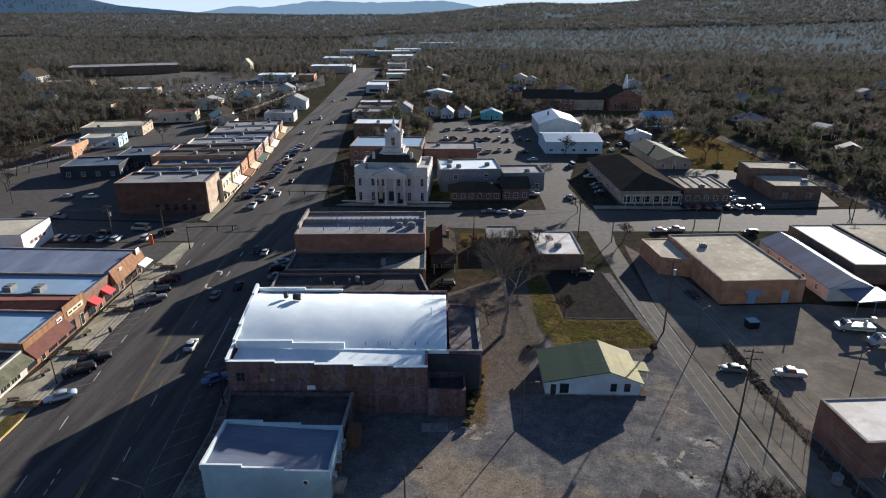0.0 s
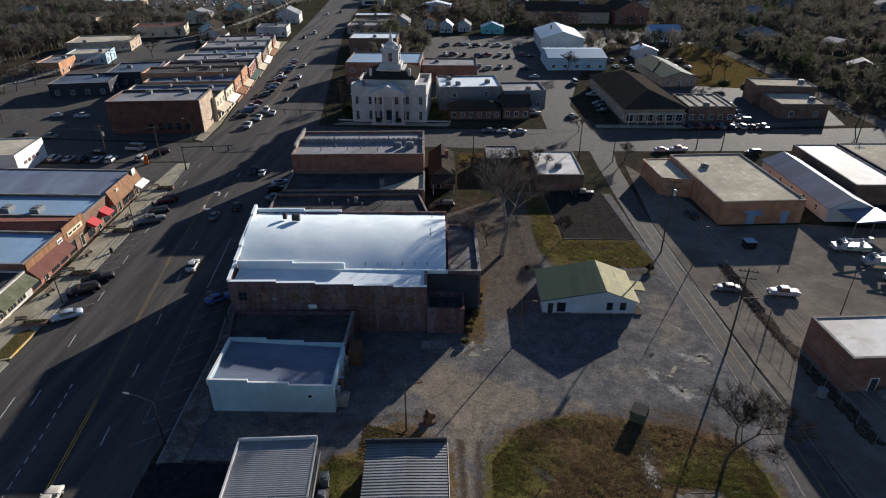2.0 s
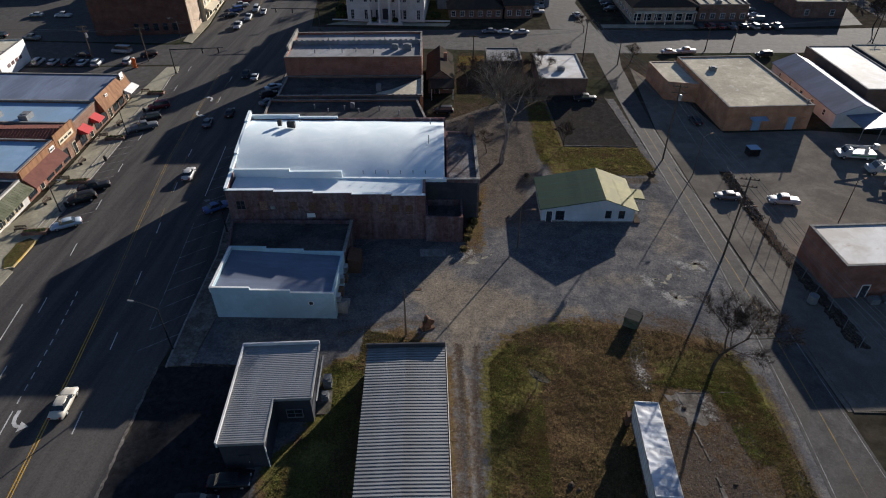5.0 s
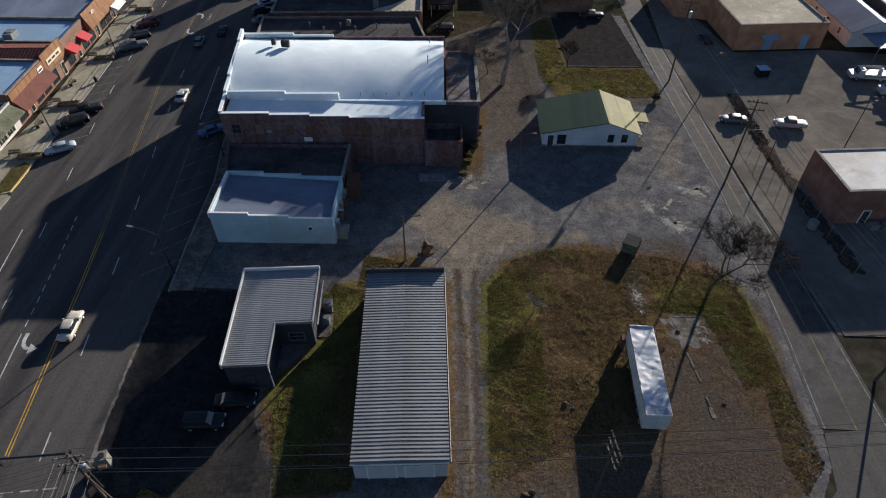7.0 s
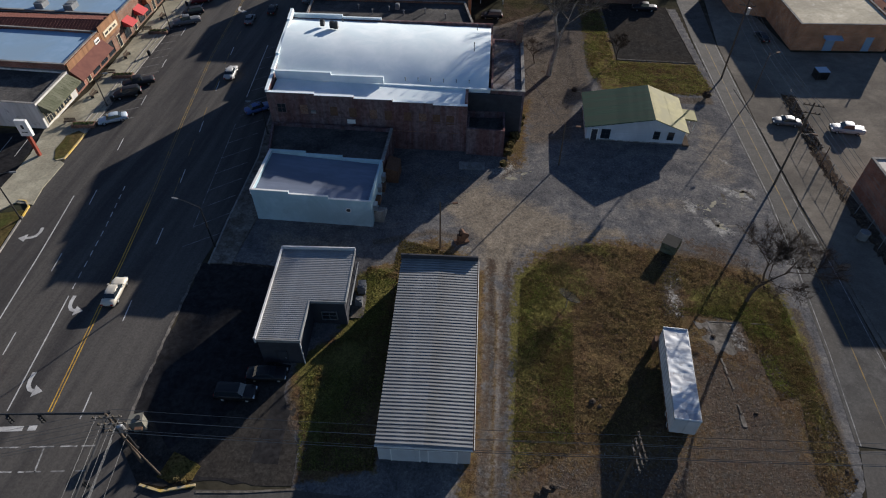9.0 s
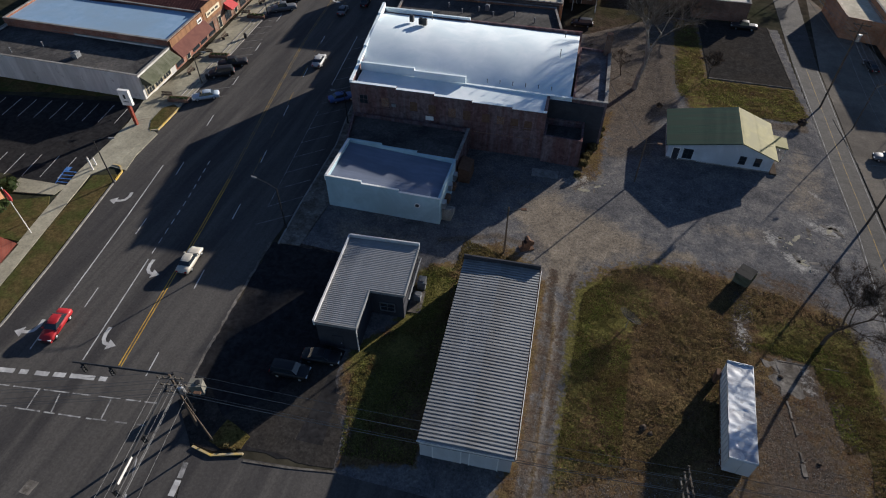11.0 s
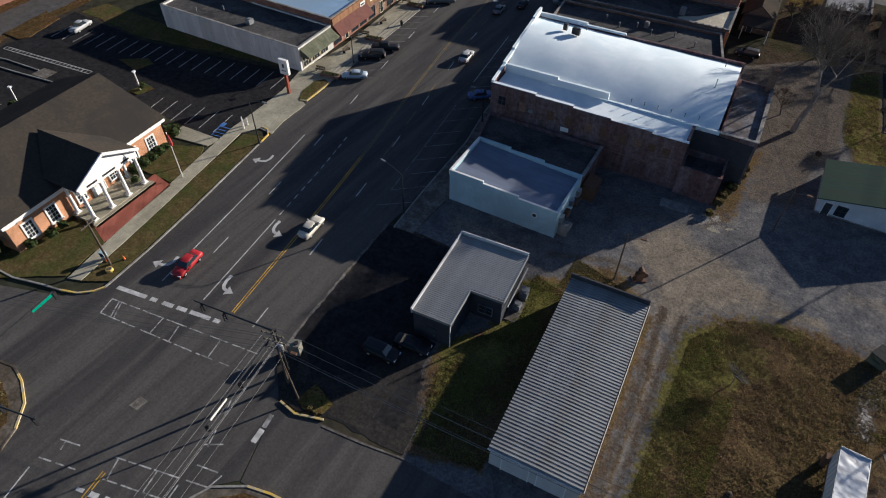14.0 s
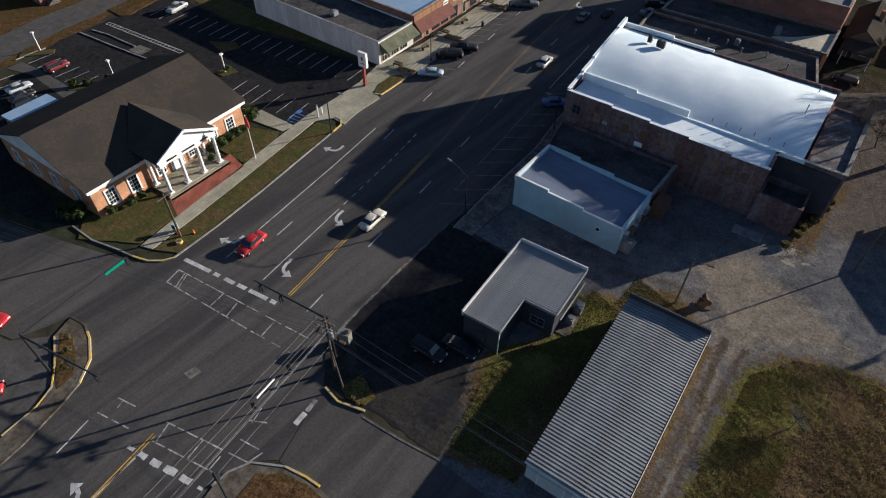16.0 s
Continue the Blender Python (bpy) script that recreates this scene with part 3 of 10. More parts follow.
def lattice(x, y, size, seed):
    """Smooth random heights between 0 and 1 with lumps of the given size."""
    table = np.random.default_rng(seed).random((256, 256))
    u, v = x / size + 97.3, y / size + 31.7
    i, j = np.floor(u).astype(int), np.floor(v).astype(int)
    a, b = u - i, v - j
    a, b = a * a * (3 - 2 * a), b * b * (3 - 2 * b)
    t = lambda p, q: table[p % 256, q % 256]
    return (t(i, j) * (1 - a) + t(i + 1, j) * a) * (1 - b) + (t(i, j + 1) * (1 - a) + t(i + 1, j + 1) * a) * b


def soft_plan(poly, edge):
    """1 inside a plan, 0 outside, fading over the edge, for every point of the yard."""
    best, ins = np.full(GX.shape, 1e9), np.zeros(GX.shape, bool)
    for (x0, y0), (x1, y1) in zip(poly, poly[1:] + poly[:1]):
        dx, dy = x1 - x0, y1 - y0
        k = np.clip(((GX - x0) * dx + (GY - y0) * dy) / (dx * dx + dy * dy + 1e-9), 0, 1)
        best = np.minimum(best, np.hypot(GX - x0 - k * dx, GY - y0 - k * dy))
        if y0 != y1:
            ins ^= ((y0 > GY) != (y1 > GY)) & (GX < dx * (GY - y0) / dy + x0)
    return np.clip(0.5 + np.where(ins, best, -best) / (2 * edge), 0, 1)


def soils(*plans):
    return np.max([soft_plan(p, e) * w for p, e, w in plans], axis=0)


inside_yard = soft_plan([(-34.6, 49.2), (-25.4, 49.4), (-23.9, 36.2), (-20.9, 35.2), (-20.6, 31.6), (-18.9, 28.2), (-17.4, 26.6), (-16.6, 22.3), (0, 22.9), (20, 24.1), (32.5, 25.3), (35.4, 30), (36.0, 34),
                         (36.2, 45), (36.1, 60), (35.8, 72), (34.7, 85), (33.4, 100), (31.9, 116), (30.6, 130.5), (9, 130.5), (-5, 118), (-9, 116), (-5, 98), (-34, 76)], 0.3)
soil_grass = soils(([(10.8, 130), (15.6, 130), (17.6, 107.6), (31.6, 107.8), (33.2, 99.5), (31.8, 97.0), (14.4, 96.4), (12.2, 104)], 0.9, 1.0), ([(2.7, 23.6), (2.5, 38), (1.9, 47), (2.1, 51.8), (3.4, 54.3), (4.8, 55.9), (8.5, 58), (12.2, 59.3), (16.7, 59.8), (21.6, 58.8), (26.9, 59.0), (32.7, 55.0), (34.2, 50.3), (34.3, 43.8), (33.9, 37),
                     (33.6, 30), (32.4, 25.8), (20, 24.2)], 1.5, 1.0),
                   ([(-20.6, 35.2), (-19.6, 37.1), (-17.2, 40.5), (-16.6, 44), (-17, 48.6), (-16, 50.6), (-12.7, 51.7), (-10.8, 51), (-9.5, 25), (-16.9, 22.6), (-17.3, 27), (-19.3, 28.5), (-20.4, 31.9)], 0.5, 1.0),
                   ([(-17, 50), (-12.8, 52.2), (-11.2, 55.4), (-9, 57.2), (-6.5, 56.2), (-3.2, 53.4), (-2.5, 51.2), (-11, 50.6)], 1.0, 0.8), ([(-3.4, 51.8), (-1.5, 51.8), (-0.4, 38), (0.4, 28), (0.5, 22), (-1.6, 22), (-1.6, 28)], 0.7, 0.95),
                   (band([(-0.5, 50), (0.3, 44.6), (0.75, 36), (1.3, 28), (1.5, 24)], 0.55), 0.4, 0.8), ([(-1.2, 70), (-0.2, 90), (2.4, 92), (2.4, 74), (0.6, 71)], 0.8, 0.75))
soil_green = soils(([(10.8, 130), (15.6, 130), (17.6, 107.6), (31.6, 107.8), (33.2, 99.5), (31.8, 97.0), (14.4, 96.4), (12.2, 104)], 0.9, 0.5), ([(1.6, 46), (2.2, 52.2), (5, 54.6), (9.5, 53.6), (11.4, 50.6), (9, 47.6), (6.4, 45), (5.2, 38.8), (5.4, 30.8), (4.2, 26), (2.8, 26), (2.5, 34)], 1.2, 0.95), ([(22.6, 51.8), (27, 54.4), (32.6, 54.4), (34.4, 50.3), (34.1, 47.6), (30.2, 47.2), (24.4, 48.2)], 1.0, 0.95),
                   ([(34.2, 50.3), (34.5, 43.8), (34, 37.2), (33.4, 31), (32.6, 31), (33, 37.2), (32.8, 43.6), (32.4, 48)], 0.6, 0.85), ([(-20.4, 35.2), (-19.6, 37.1), (-17.2, 39.4), (-16.4, 44), (-16.8, 49.4), (-13, 50.4), (-12.4, 46), (-14.2, 30), (-15.6, 24.4), (-17.8, 29.4)], 0.7, 1.0),
                   ([(8, 58.2), (14, 58.6), (13, 57), (8.6, 56.6)], 0.8, 0.7))
soil_bare = soils((band([(0.5, 21.8), (0.35, 28), (-0.1, 38), (-0.6, 47), (-1.0, 54)], 0.95), 0.5, 0.95), (band([(2.25, 21.8), (2.1, 28), (1.6, 38), (1.1, 47), (1.2, 54)], 0.85), 0.5, 0.95), ([(20.6, 43), (24.4, 43.4), (26.6, 41), (30.4, 36.6), (31.6, 32.6), (32.6, 28), (31.8, 25.3), (3, 24), (3.2, 27.4), (8, 28), (14, 29), (17.4, 30), (20.8, 32.2)], 2.2, 0.78), ([(19.9, 57), (22.1, 57), (21.6, 47.7), (19.4, 47.6)], 0.5, 0.8),
                  ([(23.4, 48), (28, 48.2), (28.2, 43.6), (24.2, 43)], 0.6, 0.9), ([(24.6, 42), (32, 47.6), (31.2, 38), (26, 35)], 1.4, 0.55),
                  ([(-21.4, 34), (-18.4, 29.4), (-16.6, 26.4), (-16.6, 22), (-19.5, 22), (-21, 30)], 0.7, 0.8), ([(18, 60.4), (28, 61), (33, 57), (27, 56.6), (22, 57.6)], 1.0, 0.6))
soil_dust = soils(([(-1.8, 50.6), (1.8, 50.6), (3.2, 55.4), (8, 58.8), (12.4, 60.6), (9, 63), (2, 66.4), (-4.6, 68), (-9, 63), (-4, 57)], 2.2, 0.8), ([(-2.2, 50), (1.6, 50), (2.4, 38), (2.9, 22), (-0.4, 22), (0.2, 38)], 1.0, 0.5), ([(9, 58.9), (16, 60.4), (15, 62), (9.6, 61)], 0.8, 0.8), ([(-9, 65), (-3, 69.4), (-1, 67), (-6, 63.4)], 1.2, 0.7),
                  ([(16, 66), (26, 66.5), (25, 69.5), (17, 68.5)], 1.5, 0.55), ([(27, 74), (33, 73), (34, 84), (30, 92), (28, 84)], 1.6, 0.5), ([(-30, 51), (-18, 52), (-18, 55), (-31, 55)], 1.2, 0.5))
soil_litter = soils((band([(34.5, 51), (34.9, 45), (34.7, 38), (34.5, 33), (34.0, 29.5)], 1.2), 0.4, 1.0), ([(0, 84), (9.5, 91), (13, 97), (12.6, 104), (11.4, 131), (-6, 131), (-6, 96)], 1.6, 0.85), ([(2, 78), (9.6, 81), (9.8, 92), (1.6, 92)], 1.2, 0.7), (band([(9, 93.6), (20, 94.6), (32.6, 95.4)], 2.0), 0.5, 1.0),
                    ([(-14.6, 56.4), (-13.6, 71), (0.4, 72), (-0.4, 69), (-9, 66), (-12.6, 60)], 2.0, 0.5), (band([(-16.6, 54.6), (-9, 57.8), (-4.4, 57.0)], 1.3), 0.5, 0.8),
                    *[([(x + r * math.cos(k), y + 0.7 * r * math.sin(k)) for k in range(0, 6)], 0.3, 1.0) for x, y, r in ((23.8, 27.1, 0.55), (25.6, 27.4, 0.7), (27.6, 27.2, 0.75), (29.1, 27.9, 0.7), (30.6, 27.0, 0.5), (10.4, 51.2, 0.8))])
soil_pale = soils(([(29.4, 72.4), (34.4, 72.8), (34, 69.6), (31.2, 70.8)], 0.8, 0.8), ([(24.6, 68.8), (26.4, 68), (25.6, 66.6), (24.4, 67)], 0.6, 0.75), ([(25.4, 65), (28.4, 65.2), (30.2, 63), (28, 62.6)], 0.8, 0.8), ([(31, 79.4), (32.4, 79), (32, 78)], 0.4, 0.7),
                  ([(23.8, 47.7), (27.6, 47.9), (27.7, 44.2), (24.6, 43.6)], 0.5, 0.42), ([(20.4, 55.5), (21.8, 55.6), (21.4, 48), (19.9, 48)], 0.5, 0.3), ([(-3, 72), (0.6, 73.6), (1.8, 71.6), (-1.6, 70.4)], 0.8, 0.55), ([(-19, 27), (-17, 27), (-16.8, 22.6), (-19, 22.6)], 0.6, 0.5))
clumps = lattice(GX, GY, 0.75, 1) * 0.6 + lattice(GX, GY, 0.42, 2) * 0.4
rough_share = np.clip(soil_grass * (1 - 0.75 * soil_bare), 0, 1)
ruts = sum(np.exp(-((GX - np.interp(GY, [22, 28, 38, 47, 56], xs)) / 0.3) ** 2) for xs in ([0.5, 0.3, -0.1, -0.6, -1.2], [2.3, 2.2, 1.6, 1.1, 1.4])) * (GY < 58)
YARD_Z = 0.03 + rough_share * 0.13 * (clumps - 0.3) + 0.03 * (lattice(GX, GY, 1.6, 3) - 0.5) + 0.012 * (lattice(GX, GY, 0.3, 4) - 0.5) - 0.03 * ruts - 0.06 * soil_litter * (GX > 33)
YARD_Z = np.where(inside_yard > 0.02, 0.014 * (1 - inside_yard) + inside_yard * np.maximum(YARD_Z, 0.012), -0.03)
me = bpy.data.meshes.new("ground_yard")
quads = (np.arange(YNX - 1)[None, :] + np.arange(YNY - 1)[:, None] * YNX).reshape(-1)
quads = np.stack([quads, quads + 1, quads + YNX + 1, quads + YNX], 1)
me.from_pydata(np.stack([GX.ravel(), GY.ravel(), YARD_Z.ravel()], 1).tolist(), [], quads.tolist())
for key, field in (("grass", soil_grass), ("green", soil_green), ("bare", soil_bare), ("dust", soil_dust), ("litter", soil_litter), ("pale", soil_pale)):
    me.attributes.new(key, "FLOAT", "POINT").data.foreach_set("value", field.ravel().astype(np.float32))
for p in me.polygons:
    p.use_smooth = True


def yard_ground():
    """Gravel with grass, bare earth, dust, leaf litter and worn concrete over it, by the yard's own fields."""
    m = bpy.data.materials.new("yard_ground")
    m.use_nodes = True
    n, l = m.node_tree.nodes, m.node_tree.links
    b = n["Principled BSDF"]
    b.inputs["Roughness"].default_value = 0.95
    b.inputs["Specular IOR Level"].default_value = 0.0
    tc = n.new("ShaderNodeTexCoord")

    def grain(size, detail=6.0, warp=0.4):
        t = n.new("ShaderNodeTexNoise")
        t.inputs["Scale"].default_value, t.inputs["Detail"].default_value, t.inputs["Roughness"].default_value, t.inputs["Distortion"].default_value = size, detail, 0.68, warp
        l.new(tc.outputs["Object"], t.inputs["Vector"])
        return t.outputs[0]

    def span(src, lo, hi, a=0.0, z=1.0):
        r = n.new("ShaderNodeMapRange")
        for i, v in enumerate((lo, hi, a, z)):
            r.inputs[i + 1].default_value = v
        l.new(src, r.inputs[0])
        return r.outputs[0]

    def calc(op, p, q):
        x = n.new("ShaderNodeMath")
        x.operation = op
        for s_, v in zip(x.inputs, (p, q)):
            if isinstance(v, float):
                s_.default_value = v
            else:
                l.new(v, s_)
        return x.outputs[0]

    def mix(fac, p, q, kind="MIX"):
        x = n.new("ShaderNodeMix")
        x.data_type, x.blend_type = "RGBA", kind
        for s_, v in ((x.inputs[0], fac), (x.inputs[6], p), (x.inputs[7], q)):
            if isinstance(v, tuple):
                s_.default_value = (*v, 1)
            elif isinstance(v, float):
                s_.default_value = v
            else:
                l.new(v, s_)
        return x.outputs[2]

    fine, middle, coarse, broad = grain(7.0, 8.0), grain(1.9), grain(0.55), grain(0.12, 4.0)
    two = lambda p, q, src=fine: mix(span(src, 0.36, 0.64), p, q)
    col = mix(span(coarse, 0.4, 0.62), two((0.094, 0.092, 0.094), (0.142, 0.139, 0.141)), two((0.115, 0.107, 0.098), (0.165, 0.153, 0.141)))
    col = mix(span(broad, 0.46, 0.64, 0.0, 0.75), col, (0.08, 0.078, 0.08))
    col = mix(span(grain(4.0, 3.0), 0.66, 0.72, 0.0, 0.6), col, (0.30, 0.29, 0.27))
    LAYERS = (("dust", two((0.15, 0.125, 0.095), (0.225, 0.19, 0.147)), 0.5), ("litter", mix(span(middle, 0.36, 0.64), two((0.045, 0.035, 0.027), (0.105, 0.084, 0.065)), two((0.068, 0.06, 0.052), (0.155, 0.134, 0.112))), 0.7),
              ("grass", mix(span(coarse, 0.36, 0.62), two((0.066, 0.04, 0.023), (0.14, 0.087, 0.048)), two((0.058, 0.042, 0.02), (0.125, 0.092, 0.042))), 1.15), ("green", two((0.055, 0.051, 0.016), (0.132, 0.118, 0.039)), 1.35),
              ("bare", mix(span(coarse, 0.4, 0.6), two((0.066, 0.056, 0.047), (0.11, 0.095, 0.08)), two((0.045, 0.033, 0.024), (0.085, 0.062, 0.046), middle)), 1.5), ("pale", two((0.19, 0.18, 0.162), (0.32, 0.305, 0.28)), 1.3))
    for key, c, ragged_ in LAYERS:
        at = n.new("ShaderNodeAttribute")
        at.attribute_name = key
        wob = calc("ADD", calc("MULTIPLY", calc("SUBTRACT", coarse, 0.5), 1.6 * ragged_), calc("MULTIPLY", calc("SUBTRACT", middle, 0.5), 1.5 * ragged_))
        edge = calc("ADD", calc("ADD", at.outputs["Fac"], wob), calc("MULTIPLY", calc("SUBTRACT", fine, 0.5), 0.8 * ragged_))
        col = mix(calc("MULTIPLY", span(edge, 0.28, 0.72), span(at.outputs["Fac"], 0.0, 0.12)), col, c)
    for src, lo, hi in ((grain(3.2, 8.0), 0.66, 1.36), (grain(11.0, 4.0), 0.86, 1.14), (coarse, 0.76, 1.24)):
        col = mix(1.0, col, span(src, 0.34, 0.66, lo, hi), "MULTIPLY")
    l.new(col, b.inputs["Base Color"])
    bp = n.new("ShaderNodeBump")
    bp.inputs["Strength"].default_value, bp.inputs["Distance"].default_value = 0.8, 0.12
    turf = n.new("ShaderNodeAttribute")
    turf.attribute_name = "grass"
    l.new(calc("MULTIPLY", calc("ADD", grain(4.0, 5.0, 0.0), calc("MULTIPLY", grain(14.0, 3.0), 0.35)), span(turf.outputs["Fac"], 0.2, 0.9, 0.22, 1.0)), bp.inputs["Height"])
    l.new(bp.outputs[0], b.inputs["Normal"])
    return m


me.materials.append(yard_ground())
tagged(new("ground_yard", me), "gravel yard blending into rough winter grass and dirt", "yard", kind="structure")


def yard_z(x, y):
    """Height of the open yard's surface; 0 elsewhere."""
    i, j = int((x - YX0) / YSTEP + 0.5), int((y - YY0) / YSTEP + 0.5)
    return max(0.0, float(YARD_Z[j, i])) if 0 <= i < YNX and 0 <= j < YNY else 0.0


for a, b, w in (((24.9, 42.6), (25.2, 40.6), 0.22), ((25.25, 40.2), (25.5, 38.8), 0.18), ((25.6, 37.0), (25.75, 36.0), 0.2), ((25.7, 35.8), (25.85, 34.5), 0.4), ((24.4, 47.6), (27.4, 47.8), 0.14), ((29.0, 47.9), (31.6, 48.1), 0.12), ((24.3, 47.0), (24.6, 45.6), 0.14)):
    sheet("kerb", ragged(band([a, b], w), 0.35, 0.06, int(a[1] * 10)), 0.085, M["oldconcrete"], "broken remnant of an old concrete kerb", "kerb")

# raised pavements
walk_east = sheet("pavement_east", [(-35.9, 48.3), (-33.0, 48.6), (-32.8, 57), (-33.8, 66), (-35.7, 74), (-39.4, 99.6), (-40.4, 106), (-42, 128), (-43.4, 146.5), (-45.6, 150), (-46.2, 146),
      (-43.9, 118), (-41.7, 97), (-38.9, 78), (-37.4, 70), (-36.6, 56)], 0.15, M["oldconcrete"], "concrete pavement along the shop fronts", "pavement")
walk_west = sheet("pavement_west", [(-66.3, 70), (-66.7, 80), (-68.5, 100), (-70.7, 124), (-73, 138), (-72.4, 141), (-73.5, 144.5), (-76.4, 144), (-76.2, 132), (-76.3, 124), (-74.2, 102), (-73.4, 94), (-72.4, 84), (-73.2, 72.2), (-71.5, 66)], 0.15, M["concrete"],
      "wide concrete pavement before the shops", "pavement")
walk_bank = sheet("pavement_bank", [(-64.3, 19.6), (-62.6, 20.3), (-63.6, 27), (-65.0, 35), (-66.9, 45), (-68.4, 53), (-66.5, 56), (-66.3, 62), (-66.2, 70), (-71.5, 66), (-71.0, 60.5), (-70.6, 53), (-69, 44), (-67.4, 36), (-65.8, 27)],
      0.13, M["concrete"], "concrete footway past the bank", "pavement")
sheet("pavement_drive_apron", [(-64.2, 55.4), (-65.0, 59), (-65.2, 64.6), (-66.3, 65.2), (-67.4, 64.4), (-67.8, 55.6)], 0.11, M["concrete"], "pale concrete drive apron at the kerb", "pavement")
sheet("grass_bank_verge", [(-59.6, 22.0), (-60.3, 28.2), (-61.6, 36.8), (-63.6, 48), (-64.7, 54.2), (-67.9, 53), (-66.7, 45), (-64.8, 35), (-63.4, 27), (-62.4, 20.3)], 0.125, M["lawn"], "grass verge between kerb and footway", "grass")
sheet("grass_bank_lawn", ragged([(-64.8, 19.8), (-66.0, 27), (-66.6, 30), (-70.8, 29), (-73.6, 25), (-74.6, 17.5), (-71.6, 15.2)], 1.5, 0.12, 20), 0.115, M["lawn"], "mown lawn before the bank", "grass")
sheet("grass_bank_lawn_north", ragged([(-67.6, 38.8), (-69.2, 45.5), (-70.6, 47.4), (-75, 45.2), (-73.8, 38.6)], 1.5, 0.12, 21), 0.115, M["lawn"], "mown lawn beside a brick patio", "grass")
sheet("pavement_brick_patio", [(-65.8, 26.0), (-67.6, 38.4), (-71.6, 38.9), (-70.2, 27.4)], 0.13, M["patio"], "red brick patio before the bank", "patio")
sheet("pavement_bank_path", [(-70.3, 47.8), (-69.9, 50), (-77.6, 49.5), (-77.2, 46.5)], 0.13, M["concrete"], "concrete path beside the bank", "pavement")
sheet("grass_planter_west", ragged([(-65.9, 65.6), (-66.1, 68), (-66.3, 72.0), (-67.6, 72.6), (-68.8, 71.0), (-68.4, 67.6), (-67.2, 65.2)], 0.8, 0.06, 22), 0.19, M["lawn"], "small grass bed in the pavement", "grass")
sheet("pavement_court", [(-44, 180), (-9, 180), (-8, 183), (-40, 183)], 0.12, M["concrete"], "pavement before the courthouse", "pavement")
sheet("grass_court", [(-42.5, 183), (-8, 183), (-9, 212), (-46, 212)], 0.10, M["lawn"], "courthouse lawn", "grass")
sheet("pavement_row_west", [(-77.2, 162), (-78.4, 178), (-83, 205), (-92, 262), (-98, 320), (-103, 320), (-97, 262), (-87, 205), (-82, 178), (-80, 163)], 0.13, M["concrete"], "pavement along the old shop row", "pavement")
sheet("pavement_brown_front", [(36, 181), (64, 182.5), (64, 185.2), (36, 184)], 0.13, M["concrete"], "concrete kerb and pavement before shops", "pavement")
sheet("pavement_south_east", [(-31.0, 7.0), (-30.9, 8.6), (-30.0, 10.5), (-27.3, 12.3), (-24.6, 13.0), (0, 13.6), (0, 11.8), (-24, 11.6), (-27.6, 9.6), (-28.6, 6), (-10, -60), (-13, -60)], 0.13, M["dirtyconcrete"], "dirty concrete corner pavement", "pavement")
sheet("grass_south_east", ragged([(-28.9, 10.2), (-27.1, 11.8), (-24.4, 12.6), (-18, 12.7), (0, 12.9), (0, -10), (-20, -10), (-28.2, 6)], 1.2, 0.1, 23), 0.16, M["grass"], "grass corner lot", "grass")
sheet("pavement_island_west", [(-59.9, 8.2), (-57.9, 8.6), (-55.6, 8.0), (-52.9, 6.6), (-51.0, 4.5), (-49.9, 1.8), (-48.6, -2.5), (-48.0, -6), (-44.2, -30), (-46.6, -30), (-50.4, -5.5), (-51.6, 0.4), (-53.2, 3.0), (-58.8, 5.6)], 0.15, M["dirtyconcrete"], "dirty concrete corner island with a yellow kerb", "pavement")
sheet("grass_island_west", ragged([(-58.7, 6.4), (-57.4, 7.0), (-55.0, 6.2), (-53.6, 5.5), (-52.2, 4.4), (-51.9, 2.6), (-54.2, 3.6), (-56.2, 4.9)], 0.6, 0.08, 25), 0.17, M["grass"], "grass bed on the corner island", "grass")
sheet("pavement_service_forecourt", [(-62, 2.2), (-59.2, 5.4), (-53.4, 2.8), (-51.8, 0.2), (-50.6, -6), (-47, -30), (-95, -30), (-95, -8)], 0.05, M["oldasphalt"], "stained asphalt forecourt", "forecourt")
sheet("pavement_corner_north_east", [(-35.0, 24.6), (-33.2, 27.6), (-30.0, 24.6), (-26.2, 21.9), (-28.6, 20.8), (-31.2, 20.9)], 0.10, M["darklot"], "dark asphalt street corner", "pavement")
sheet("grass_corner_island", ragged([(-29.6, 21.6), (-28, 21.2), (-26.2, 21.8), (-26.0, 23.2), (-29, 24.2)], 0.6, 0.08, 24), 0.16, M["greengrass"], "bright green grass at the kerb corner", "grass")


def kerb(poly, material, label, width=0.22, z=0.19):
    return sheet("kerb", band(poly, width), z, material, label, "kerb")


kerb([(-59.2, 21.2), (-59.9, 28.2), (-61.2, 36.8), (-63.2, 48), (-64.1, 53.0)], M["kerb"], "concrete kerb along a verge")
kerb([(-64.1, 53.0), (-64.5, 55.0), (-65.6, 56.0), (-66.8, 56.0)], M["yellowkerb"], "yellow painted kerb end")
kerb([(-63.4, 18.0), (-61.2, 18.8), (-59.8, 20.0), (-59.2, 21.2)], M["yellowkerb"], "yellow painted corner kerb")
kerb([(-74.4, 15.9), (-70, 16.2), (-66, 17.4), (-63.4, 18.0)], M["kerb"], "concrete kerb round a lawn")
kerb([(-59.9, 8.3), (-57.9, 8.7), (-56.6, 8.4)], M["dirtyconcrete"], "dirty concrete kerb of an island")
kerb([(-50.9, 4.5), (-49.8, 1.8), (-48.5, -2.5), (-47.9, -6)], M["dirtyconcrete"], "dirty concrete kerb of an island")
kerb([(-58.7, 5.7), (-55.0, 3.9), (-52.6, 2.4), (-51.5, 0.2), (-51.0, -3.4)], M["yellowkerb"], "worn yellow kerb of an island bed", 0.16, 0.2)
